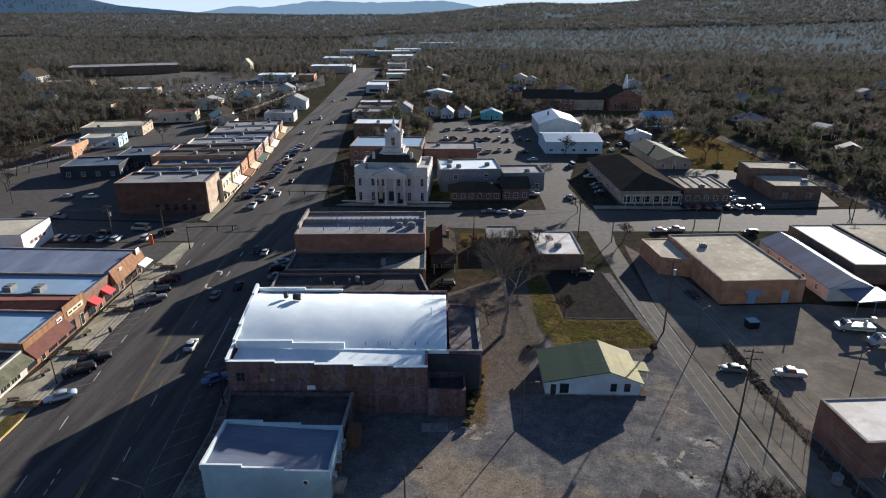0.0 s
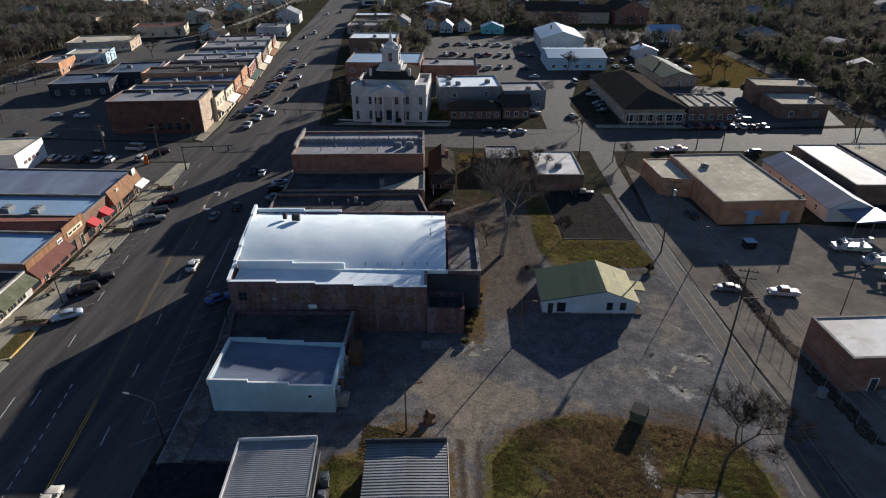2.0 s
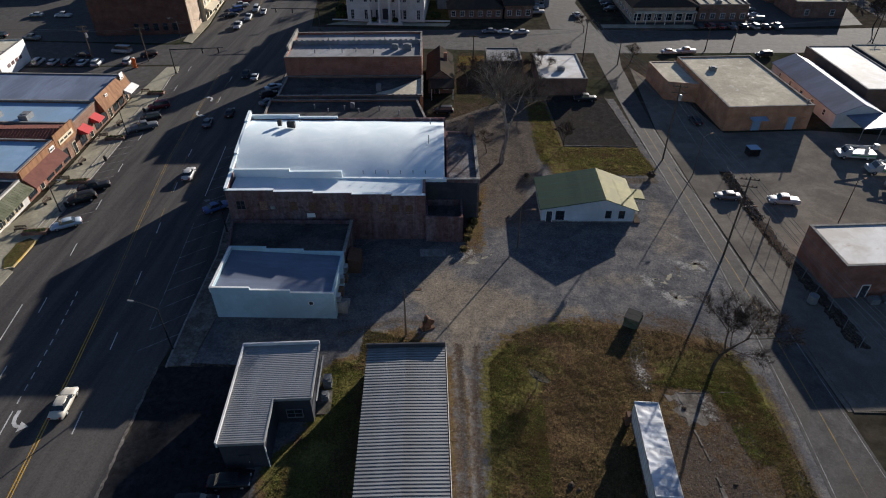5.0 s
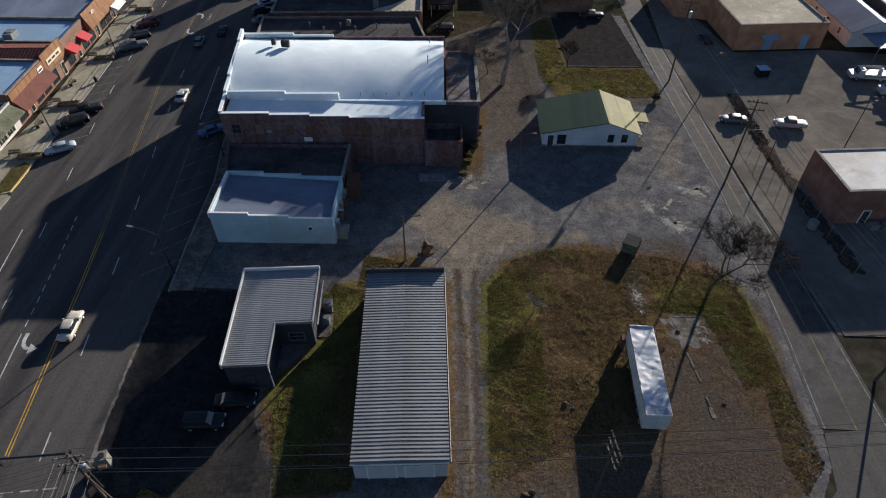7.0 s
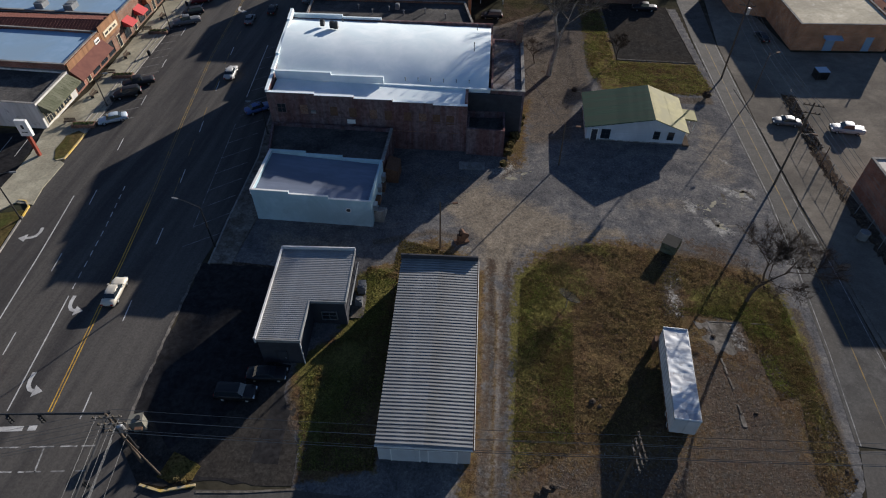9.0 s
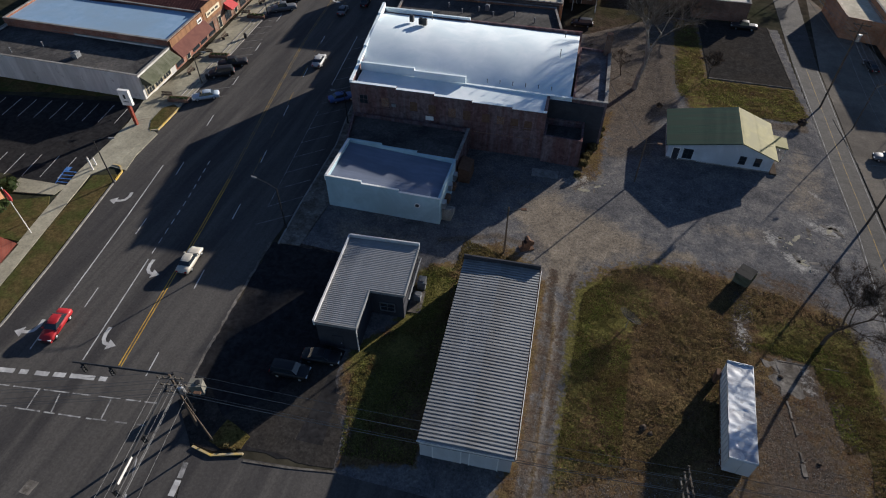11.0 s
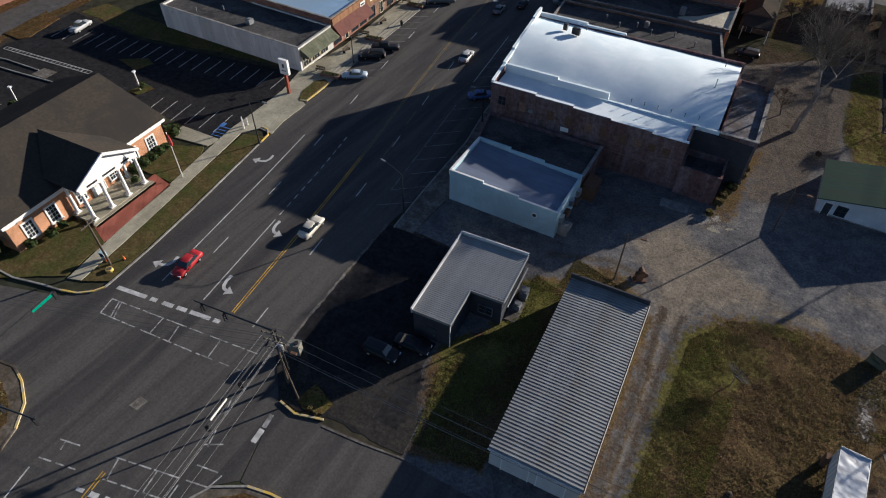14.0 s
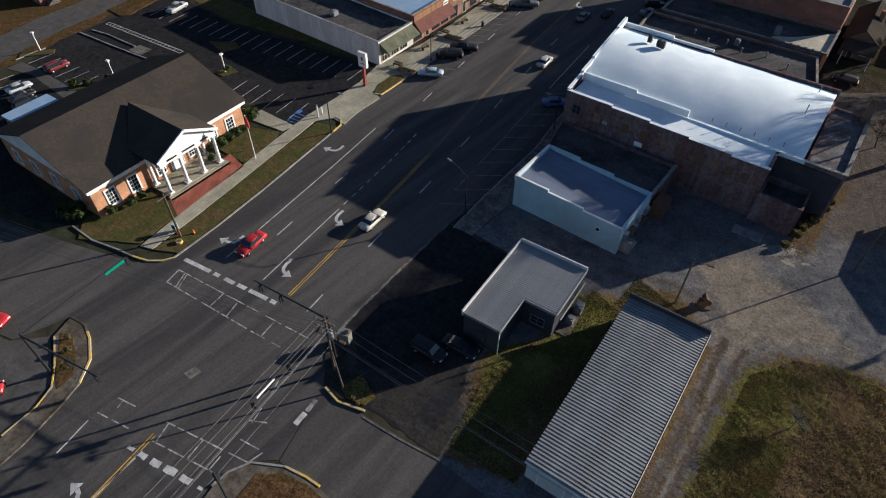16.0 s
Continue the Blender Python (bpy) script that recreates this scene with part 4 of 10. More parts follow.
kerb([(-56.6, 8.4), (-55.5, 8.1), (-52.8, 6.7), (-50.9, 4.5)], M["yellowkerb"], "yellow painted kerb of an island")
kerb([(-30.8, 20.7), (-28.6, 20.4), (-25.7, 21.4)], M["yellowkerb"], "yellow painted corner kerb")
kerb([(-31.1, 6.8), (-31.0, 8.6), (-30.1, 10.6), (-27.3, 12.4)], M["kerb"], "concrete corner kerb")
kerb([(-27.3, 12.4), (-25.0, 13.0), (-23.4, 13.2)], M["yellowkerb"], "worn yellow corner kerb")
kerb([(-25.4, 20.8), (-21.1, 21.4), (-17.0, 22.2), (-15.8, 22.4)], M["oldconcrete"], "worn concrete edge of the street corner", 0.2, 0.07)
kerb([(-37.3, 70), (-36.5, 56), (-35.8, 48.2)], M["kerb"], "concrete kerb of the pavement")
kerb([(-46.1, 146), (-43.8, 118), (-41.6, 97), (-38.8, 78), (-37.3, 70)], M["kerb"], "concrete kerb of the pavement")
kerb([(-66.2, 70), (-66.6, 80), (-68.4, 100), (-70.6, 124), (-72.9, 138)], M["kerb"], "concrete kerb of the wide pavement")
kerb([(-66.8, 65.1), (-65.8, 65.6), (-65.9, 68), (-66.2, 72.2)], M["yellowkerb"], "worn yellow kerb round a bed", z=0.22)
kerb([(41.9, 57.5), (43.3, 46), (52, 46.2)], M["oldconcrete"], "low concrete kerb beside the road", 0.14, 0.08)
kerb([(36.9, 100), (38.7, 88), (40.3, 70), (41.9, 57.5)], M["oldconcrete"], "low concrete kerb beside the road", 0.14, 0.07)
kerb([(28.9, 131), (31.6, 108), (17.5, 107.6)], M["oldconcrete"], "concrete kerb of a small car park", 0.22, 0.16)
kerb([(36, 184), (36, 180.9), (64, 182.4)], M["kerb"], "concrete kerb before shops", 0.3, 0.16)
kerb([(-42.8, 183), (-8, 183)], M["stone"], "low stone wall before the courthouse", 0.4, 0.8)


# ---------------------------------------------------------------- road markings
def line(name, a, b, w, material, z=0.036, parent=main_road, label=""):
    return part(name, prismbm(band([a, b], w), z - 0.03, z), material, parent, label)


def lane(name, off, y0, y1, w, material, z=0.036):
    return part(name, prismbm(strip(off - w / 2, off + w / 2, y0, y1, 10), z - 0.03, z), material, main_road)


for o in (-0.16, 0.16):
    lane("centre_line", o, 26.5, 58, 0.12, M["yellowpaint"])
    lane("centre_line", o, 58, 140, 0.12, M["yellowworn"])
    lane("centre_line", o - 0.3, -40, 6.3, 0.12, M["yellowpaint"])
    lane("centre_line", o, 182, 420, 0.14, M["yellowworn"])
for i in range(9):
    lane("centre_line", 3.1, 60 + 9.0 * i, 64 + 9.0 * i, 0.11, M["yellowworn"])
lane("lane_line", -11.0, 25.5, 58, 0.14, M["whitepaint"])
lane("lane_line", -4.4, 26, 41, 0.14, M["whitepaint"])
line("lane_line", (-39.0, 3.8), (-37.6, -8), 0.14, M["whitepaint"])
for i in range(10):
    y = 29.6 + 12.2 * i
    lane("lane_dash", -8.2, y + 2.6, y + 5.6, 0.13, M["whitepaint"])
    lane("lane_dash", 3.4, y - 3.4, y - 0.4, 0.13, M["whitepaint"])
for i in range(11):
    lane("lane_dash", -4.4, 42.0 + 1.8 * i, 43.0 + 1.8 * i, 0.13, M["whitepaint"])
line("lane_dash", (-46.2, 2.9), (-45.2, -0.8), 0.15, M["whitepaint"])
# stop bars and crosswalks
for a, b in (((-58.0, 21.95), (-53.8, 22.75)), ((-53.2, 22.85), (-52.3, 23.05)), ((-51.5, 23.2), (-50.0, 23.45)), ((-49.5, 23.6), (-48.2, 23.85)), ((-47.7, 23.95), (-45.0, 24.45)), ((-44.5, 24.55), (-43.7, 24.7))):
    line("stop_bar", a, b, 0.55, M["whitepaint"])
for a, b, w in (((-40.6, 3.95), (-39.8, 4.15), 0.35), ((-39.3, 4.25), (-38.2, 4.45), 0.6), ((-37.6, 4.6), (-36.5, 4.9), 0.65), ((-36.0, 5.05), (-34.7, 5.4), 0.65), ((-34.1, 5.5), (-32.9, 5.8), 0.6), ((-32.0, 5.95), (-31.5, 6.1), 0.3)):
    part("stop_bar", prismbm(ragged(band([a, b], w), 0.4, 0.08, int(-a[0] * 10)), 0.006, 0.036), M["whitepaint"], main_road, "worn broken stop bar")
line("stop_bar", (-30.5, 19.1), (-30.2, 17.6), 0.5, M["wornpaint"])
line("stop_bar", (-30.2, 17.4), (-30.0, 15.9), 0.6, M["whitepaint"])


def dashed(o, way, spans, w=0.14, mat="crosspaint"):
    d = Vector(way).normalized()
    for a, b in spans:
        line("crosswalk_line", tuple(Vector(o) + d * a), tuple(Vector(o) + d * b), w, M[mat])


dashed((-57.0, 20.45), (1, 0.165), ((0, 2.2), (2.5, 4.1), (4.6, 7.6), (8.0, 10.8), (11.2, 13.2), (14.0, 16.4), (17.0, 18.6), (19.0, 20.4)))
dashed((-56.4, 18.35), (1, 0.14), ((0, 2.9), (3.2, 5.2), (6.0, 8.8), (9.2, 10.4), (10.8, 13.2), (13.8, 14.4)))
dashed((-42.0, 20.4), (1, 0.16), ((0, 1.4), (2.3, 3.6), (4.6, 5.8)), 0.14, "wornpaint")
dashed((-46.5, 6.1), (1, 0.267), ((0.3, 2.6), (6.6, 7.8), (8.1, 10.6), (10.9, 13.6), (14.4, 16.6)))
dashed((-46.3, 3.95), (1, 0.263), ((0.0, 1.4), (1.9, 2.9), (3.3, 4.2), (7.0, 8.8), (9.2, 11.2), (11.6, 14.8)))
for a, b, w in (((-57.0, 20.4), (-56.4, 18.4), 0.15), ((-55.9, 20.5), (-54.9, 18.6), 0.15), ((-55.5, 20.5), (-54.5, 18.7), 0.13), ((-49.6, 21.6), (-49.2, 19.4), 0.12), ((-47.2, 21.8), (-46.5, 19.7), 0.15), ((-41.7, 22.8), (-41.2, 20.5), 0.15), ((-45.6, 6.35), (-45.2, 5.5), 0.14),
                ((-39.7, 7.8), (-38.9, 5.8), 0.15), ((-35.6, 9.0), (-35.1, 6.8), 0.15), ((-32.9, 9.1), (-32.6, 7.5), 0.14), ((-30.1, 11.9), (-30.4, 10.2), 0.14), ((-32.9, 11.4), (-30.6, 11.9), 0.14), ((-34.0, 14.9), (-33.4, 13.2), 0.14), ((-33.9, 13.2), (-32.3, 14.2), 0.14), ((-35.2, 18.1), (-34.6, 16.6), 0.12)):
    line("crosswalk_bar", a, b, w, M["crosspaint"])
part("road_patch", prismbm([(-43.6, 12.2), (-42.5, 12.2), (-42.4, 13.5), (-43.5, 13.5)], 0.0, 0.037), M["oldconcrete"], main_road, "square concrete manhole patch")


def arrow(x, y, turn, kind):
    bm = bmesh.new()
    m = pose(x, y, 0.038, 0, 0, turn)
    if kind == "left":
        pts = [(0.55, -1.5), (0.6, -0.6), (0.45, 0.15), (0.1, 0.6), (-0.35, 0.75)]
    else:
        pts = [(-0.4, -1.4), (-0.45, -0.5), (-0.2, 0.2), (0.35, 0.5), (0.9, 0.55)]
    b = band(pts, 0.42)
    vs = [bm.verts.new(m @ Vector((px, py, 0))) for px, py in b]
    bm.faces.new(vs)
    e = Vector(pts[-1])
    s = -1 if kind == "left" else 1
    bm.faces.new([bm.verts.new(m @ Vector(p)) for p in ((e.x, e.y + 0.7, 0), (e.x, e.y - 0.7, 0), (e.x + s * 1.0, e.y + 0.05, 0))])
    bmesh.ops.recalc_face_normals(bm, faces=bm.faces)
    bmesh.ops.triangulate(bm, faces=bm.faces)
    r = bmesh.ops.extrude_face_region(bm, geom=list(bm.faces))
    for v in r["geom"]:
        if isinstance(v, bmesh.types.BMVert):
            v.co.z -= 0.03
    bmesh.ops.recalc_face_normals(bm, faces=bm.faces)
    return part("turn_arrow", bm, M["whitepaint"], main_road)


arrow(-47.0, 29.2, 188, "left")
arrow(-48.7, 39.7, 188, "left")
arrow(-56.0, 27.9, 188, "right")
arrow(-60.4, 50.0, 188, "right")
arrow(-39.9, -2.0, 8, "left")
arrow(-58.4, 118, 188, "left")
arrow(-59.0, 126, 8, "left")

# angled bays along the street
EDGE = lambda y: -40.6 - 0.145 * (y - 54.5)
line("bay_edge_line", (EDGE(54.5), 54.5), (EDGE(78), 78), 0.1, M["wornpaint"])
line("bay_edge_line", (EDGE(86), 86), (EDGE(104), 104), 0.12, M["whitepaint"])
for i in range(15):
    y = 50.6 + 3.7 * i
    line("bay_line", (EDGE(y) - (0.4 if i == 0 else 0), y), (EDGE(y) + 3.7, y + 3.3), 0.09, M["wornpaint"])
for i in range(20):
    y = 77.0 + 2.85 * i
    line("bay_line", (mid(y) - 8.4, y + 0.6), (mid(y) - 13.4, y - 2.6), 0.09, M["wornpaint"])
for off, z in ((0.9, 0.2), (1.7, 0.245)):
    kerb([(-66.2 - off, 73), (-66.6 - off, 80), (-68.4 - off, 100), (-70.6 - off, 122)], M["kerb"], "pale step line along the wide pavement", 0.16, z)

# edge and centre lines of the side road
road_side = bpy.data.objects["road_east"]
for name, f, mt, w in (("edge_line", 0.06, "wornpaint", 0.1), ("edge_line", 0.94, "wornpaint", 0.1), ("centre_line", 0.5, "yellowworn", 0.12)):
    for (a, b), (c, d) in zip(list(zip(EAST_W, EAST_E))[1:], list(zip(EAST_W, EAST_E))[2:]):
        line(name, (a[0] + (b[0] - a[0]) * f, a[1] + (b[1] - a[1]) * f), (c[0] + (d[0] - c[0]) * f, c[1] + (d[1] - c[1]) * f), w, M[mt], 0.039, road_side)
sheet("kerb", ragged(band([(-34.9, 25.6), (-35.5, 30), (-36.3, 40), (-36.9, 48.2)], 0.3), 0.5, 0.09, 640), 0.042, M["oldconcrete"], "broken pale edge of the forecourt", "kerb")
# ---------------------------------------------------------------- buildings: shared parts
CACHE = {}


def cached(key, make, material):
    if key not in CACHE:
        me = bpy.data.meshes.new(key[0])
        bm = make()
        bm.normal_update()
        bm.to_mesh(me)
        bm.free()
        me.materials.append(material)
        if key[0] in ("body", "tyre", "rim"):
            for p in me.polygons:
                p.use_smooth = True
        CACHE[key] = me
    return CACHE[key]


def frame_bm(w, h, t=0.09, d=0.10, bars=(1, 1)):
    bm = bmesh.new()
    box(bm, -w / 2 - t, w / 2 + t, -d, 0.02, -t, 0)
    box(bm, -w / 2 - t, w / 2 + t, -d, 0.02, h, h + t)
    box(bm, -w / 2 - t, -w / 2, -d, 0.02, 0, h)
    box(bm, w / 2, w / 2 + t, -d, 0.02, 0, h)
    for i in range(1, bars[0]):
        x = -w / 2 + w * i / bars[0]
        box(bm, x - 0.025, x + 0.025, -d * 0.6, 0.02, 0, h)
    for i in range(1, bars[1]):
        z = h * i / bars[1]
        box(bm, -w / 2, w / 2, -d * 0.6, 0.02, z - 0.025, z + 0.025)
    return bm


def on_face(face, u, z, w, d):
    """Pose at u along one face of a w by d block: f (towards -y), b, l, r."""
    return {"f": pose(u, 0, z), "b": pose(u, d, z, 0, 0, 180), "l": pose(0, u, z, 0, 0, -90), "r": pose(w, u, z, 0, 0, 90)}[face]


def window(parent, m, w=1.2, h=1.6, mat="whitewall", bars=(2, 2), t=0.09, name="window", shutters=None):
    f = piece(name, cached((name, w, h, mat, bars, t), lambda: frame_bm(w, h, t, 0.1, bars), M[mat]), parent, m=m)
    piece("pane", cached(("pane", w, h), lambda: boxbm(-w / 2, w / 2, -0.035, 0.01, 0, h), M["glass"]), f)
    if shutters:
        for s in (-1, 1):
            piece("shutter", cached(("shutter", h, shutters), lambda: boxbm(-0.2, 0.2, -0.06, 0.01, 0, h), M[shutters]), f, m=pose(s * (w / 2 + t + 0.22), 0, 0))
    return f


def door(parent, m, w=1.0, h=2.1, mat="whitewall", leaf="darkwall", name="door"):
    f = piece(name, cached((name, w, h, mat), lambda: frame_bm(w, h, 0.1, 0.1, (1, 1)), M[mat]), parent, m=m)
    piece("door_leaf", cached(("door_leaf", w, h, leaf), lambda: boxbm(-w / 2, w / 2, -0.05, 0.01, 0, h), M[leaf]), f)
    piece("handle", cached(("handle",), lambda: boxbm(-0.02, 0.02, -0.12, -0.04, 0.95, 1.1), M["steel"]), f, m=pose(w * 0.36, 0, 0))
    return f


def ring(bm, poly, t, z0, z1):
    """Upright walls of thickness t along the inside of a convex plan, butted at the corners."""
    k = len(poly)
    area = sum(a[0] * b[1] - b[0] * a[1] for a, b in zip(poly, poly[1:] + poly[:1]))
    s = 1 if area > 0 else -1
    inner = []
    for i in range(k):
        p, a, b = Vector(poly[i]), Vector(poly[i - 1]), Vector(poly[(i + 1) % k])
        d0, d1 = (p - a).normalized(), (b - p).normalized()
        n0, n1 = Vector((-d0.y, d0.x)) * s, Vector((-d1.y, d1.x)) * s
        den = 1 + n0.dot(n1)
        inner.append(p + (n0 + n1) * (t / max(den, 0.3)))
    loops = [[bm.verts.new((p[0], p[1], z)) for p in pts] for pts, z in ((poly, z0), (poly, z1), (inner, z1), (inner, z0))]
    for a, b in zip(loops, loops[1:] + loops[:1]):
        for i in range(k):
            j = (i + 1) % k
            q = [a[i], a[j], b[j], b[i]]
            bm.faces.new(q if s > 0 else q[::-1])


def shell(th, poly, h, wall, roof, parapet=0.5, t=0.3, cap="kerb", capz=0.08, roofname="roof"):
    """Walls, a flat roof sunk behind a parapet, and its coping."""
    bm = bmesh.new()
    ring(bm, poly, t, 0.0, h)
    part("wall", bm, M[wall], th)
    bm = bmesh.new()
    c = Vector((sum(p[0] for p in poly) / len(poly), sum(p[1] for p in poly) / len(poly)))
    inn = [tuple(Vector(p) + (c - Vector(p)).normalized() * t * 0.7) for p in poly]
    slab(bm, inn, h - parapet - 0.2, h - parapet)
    r = part(roofname, bm, M[roof], th)
    if cap:
        bm = bmesh.new()
        out = [tuple(Vector(p) - (c - Vector(p)).normalized() * 0.05) for p in poly]
        ring(bm, out, t + 0.1, h, h + capz)
        part("coping", bm, M[cap], th)
    return r


def rect(w, d):
    return [(0, 0), (w, 0), (w, d), (0, d)]


def block(name, label, x, y, w, d, h, ang, wall, roof, parapet=0.4, cap="kerb", category="building", group=""):
    th = thing(name, label, category, pose(x, y, 0, 0, 0, ang), group)
    shell(th, rect(w, d), h, wall, roof, parapet, cap=cap)
    return th


def unit(parent, x, y, z, s=(1.2, 1.0, 0.9), name="roof_unit"):
    """A roof-top air conditioner."""
    bm = boxbm(-s[0] / 2, s[0] / 2, -s[1] / 2, s[1] / 2, 0, s[2])
    tube(bm, (0, 0, s[2]), (0, 0, s[2] + 0.12), s[1] * 0.36, s[1] * 0.36, 12)
    box(bm, -s[0] / 2 - 0.03, s[0] / 2 + 0.03, -s[1] / 2 - 0.03, s[1] / 2 + 0.03, s[2] * 0.45, s[2] * 0.5)
    ob = part(name, bm, M["dullmetal"], parent, "grey metal air conditioner")
    ob.matrix_basis = pose(x, y, z)
    return ob


def pipe(parent, x, y, z, h=0.8, r=0.09):
    bm = bmesh.new()
    tube(bm, (0, 0, 0), (0, 0, h), r, r, 8)
    tube(bm, (0, 0, h), (0, 0, h + 0.15), r * 1.7, r * 1.2, 8)
    ob = part("vent_pipe", bm, M["dullmetal"], parent)
    ob.matrix_basis = pose(x, y, z)
    return ob


def gable(th, w, d, h, rise, roof, wall, over=0.35, axis="y", ridge=0.5, t=0.14, wallname="wall"):
    """Walls with two gables and two roof slopes; the ridge runs along axis, at the given share of the width."""
    bm = bmesh.new()
    W, D = (w, d) if axis == "y" else (d, w)
    sw = (lambda a, b, c: (a, b, c)) if axis == "y" else (lambda a, b, c: (b, W - a, c))
    prof = [(0, 0), (W, 0), (W, h), (W * ridge, h + rise), (0, h)]
    f = [bm.verts.new(sw(a, 0, c)) for a, c in prof]
    b = [bm.verts.new(sw(a, D, c)) for a, c in prof]
    bm.faces.new(f), bm.faces.new(b[::-1])
    for i in range(5):
        j = (i + 1) % 5
        bm.faces.new([f[j], f[i], b[i], b[j]])
    bmesh.ops.recalc_face_normals(bm, faces=bm.faces)
    part(wallname, bm, M[wall], th)
    roofs = roof if isinstance(roof, (tuple, list)) else (roof, roof)
    for s, mat in zip((0, 1), roofs):
        bm = bmesh.new()
        run = W * ridge if s == 0 else W * (1 - ridge)
        ex = over * (rise / run)
        if s == 0:
            q = [(-over, h - ex), (W * ridge, h + rise), (W * ridge, h + rise + t), (-over, h - ex + t)]
        else:
            q = [(W * ridge, h + rise), (W + over, h - ex), (W + over, h - ex + t), (W * ridge, h + rise + t)]
        f = [bm.verts.new(sw(a, -over, c + 0.01)) for a, c in q]
        b = [bm.verts.new(sw(a, D + over, c + 0.01)) for a, c in q]
        bm.faces.new(f), bm.faces.new(b[::-1])
        for i in range(4):
            j = (i + 1) % 4
            bm.faces.new([f[j], f[i], b[i], b[j]])
        bmesh.ops.recalc_face_normals(bm, faces=bm.faces)
        part("roof", bm, M[mat], th)


def hip(th, w, d, h, rise, roof, over=0.5, z0=None):
    """A hipped roof over a w by d block."""
    bm = bmesh.new()
    z = h if z0 is None else z0
    r = min(w, d) / 2
    base = [(-over, -over), (w + over, -over), (w + over, d + over), (-over, d + over)]
    top = [(r, d / 2), (w - r, d / 2)] if w > d else [(w / 2, r), (w / 2, d - r)]
    lo = [bm.verts.new((x, y, z - 0.15)) for x, y in base]
    ev = [bm.verts.new((x, y, z)) for x, y in base]
    tp = [bm.verts.new((x, y, z + rise)) for x, y in top]
    for i in range(4):
        bm.faces.new([lo[i], lo[(i + 1) % 4], ev[(i + 1) % 4], ev[i]])
    bm.faces.new(lo[::-1])
    if w > d:
        bm.faces.new([ev[0], ev[1], tp[1], tp[0]]), bm.faces.new([ev[2], ev[3], tp[0], tp[1]])
        bm.faces.new([ev[1], ev[2], tp[1]]), bm.faces.new([ev[3], ev[0], tp[0]])
    else:
        bm.faces.new([ev[1], ev[2], tp[1], tp[0]]), bm.faces.new([ev[3], ev[0], tp[0], tp[1]])
        bm.faces.new([ev[0], ev[1], tp[0]]), bm.faces.new([ev[2], ev[3], tp[1]])
    return part("roof", bm, M[roof], th)


# ---------------------------------------------------------------- the long metal shed
def rib_panel(length, width, pitch=0.3, hgt=0.035):
    """A sheet of ribbed metal: length along x, ribs side by side along y."""
    bm = bmesh.new()
    prof, y = [], 0.0
    while y < width - 1e-6:
        prof += [(y, 0), (y + pitch * 0.36, 0), (y + pitch * 0.42, hgt), (y + pitch * 0.92, hgt)]
        y += pitch
    prof.append((width, 0))
    a = [bm.verts.new((0, p, z)) for p, z in prof]
    b = [bm.verts.new((length, p, z)) for p, z in prof]
    for i in range(len(prof) - 1):
        bm.faces.new([a[i], b[i], b[i + 1], a[i + 1]])
    return bm


shed = thing("storage_shed", "long metal shed with a ribbed grey roof", "shed", pose(-9.45, 26.25, 0, 0, 0, 4.6))
SW, SD, SH, SR = 8.7, 23.2, 3.17, 0.10
bm = bmesh.new()
ring(bm, rect(SW, SD), 0.2, 0, SH)
for y0, y1 in ((0, 0.2), (SD - 0.2, SD)):
    prism_pts = [(0, SH), (SW, SH), (SW / 2, SH + SR)]
    f = [bm.verts.new((a, y0, c)) for a, c in prism_pts]
    b = [bm.verts.new((a, y1, c)) for a, c in prism_pts]
    bm.faces.new(f), bm.faces.new(b[::-1])
    for i in range(3):
        bm.faces.new([f[(i + 1) % 3], f[i], b[i], b[(i + 1) % 3]])
part("wall", bm, M["metalwall"], shed)
slope = math.hypot(SW / 2 + 0.15, SR)
tilt = math.degrees(math.atan2(SR, SW / 2))
n_pan = 20
pw = (SD + 0.3) / n_pan
pan = cached(("roof_panel", "shed"), lambda: rib_panel(slope + 0.02, pw, pw / 3, 0.12), M["metalroof"])
pan2 = cached(("roof_panel", "shed mirrored"), lambda: rib_panel(-slope - 0.02, pw, pw / 3, 0.12), M["metalroof"])
for i in range(n_pan):
    y = -0.15 + i * pw
    piece("roof_panel", pan, shed, m=pose(-0.15, y, SH + 0.04, 0, -tilt, 0))
    piece("roof_panel", pan2, shed, m=pose(SW + 0.15, y, SH + 0.04, 0, tilt, 0))
bm = bmesh.new()
box(bm, -0.2, SW + 0.2, -0.22, -0.14, SH - 0.25, SH + 0.02)
part("fascia", bm, M["whitewall"], shed, "white painted eave board")
part("edge_trim", boxbm(SW + 0.27, SW + 0.33, -0.2, SD + 0.2, SH - 0.02, SH + 0.1), M["whitewall"], shed, "pale metal edge trim")
part("back_parapet", boxbm(-0.2, SW + 0.2, SD + 0.1, SD + 0.3, SH - 0.2, SH + SR + 0.75), M["darkwall"], shed, "dark sheet metal back parapet")
part("gutter", boxbm(SW + 0.12, SW + 0.26, -0.2, SD + 0.2, SH - 0.1, SH + 0.05), M["rust"], shed, "rusty gutter along the eave")
for u in (2.6, 6.1):
    door(shed, on_face("f", u, 0, SW, SD), 2.6, 2.4, "whitewall", "metalwall", "roller_door")

# ---------------------------------------------------------------- the L-shaped metal building
lsh = thing("service_building", "L-shaped dark building with a ribbed metal roof", "building", pose(-24.0, 35.3, 0, 0, 0, 6.0))
LP = [(0, 0), (4.4, 0), (4.4, 5.5), (8.3, 5.3), (8.3, 13.0), (0, 13.0)]
bm = bmesh.new()
slab(bm, LP, 0, 4.1)
part("wall", bm, M["darkwall"], lsh, "dark blue-grey painted wall")
n_pan = 12
pw = 13.0 / n_pan
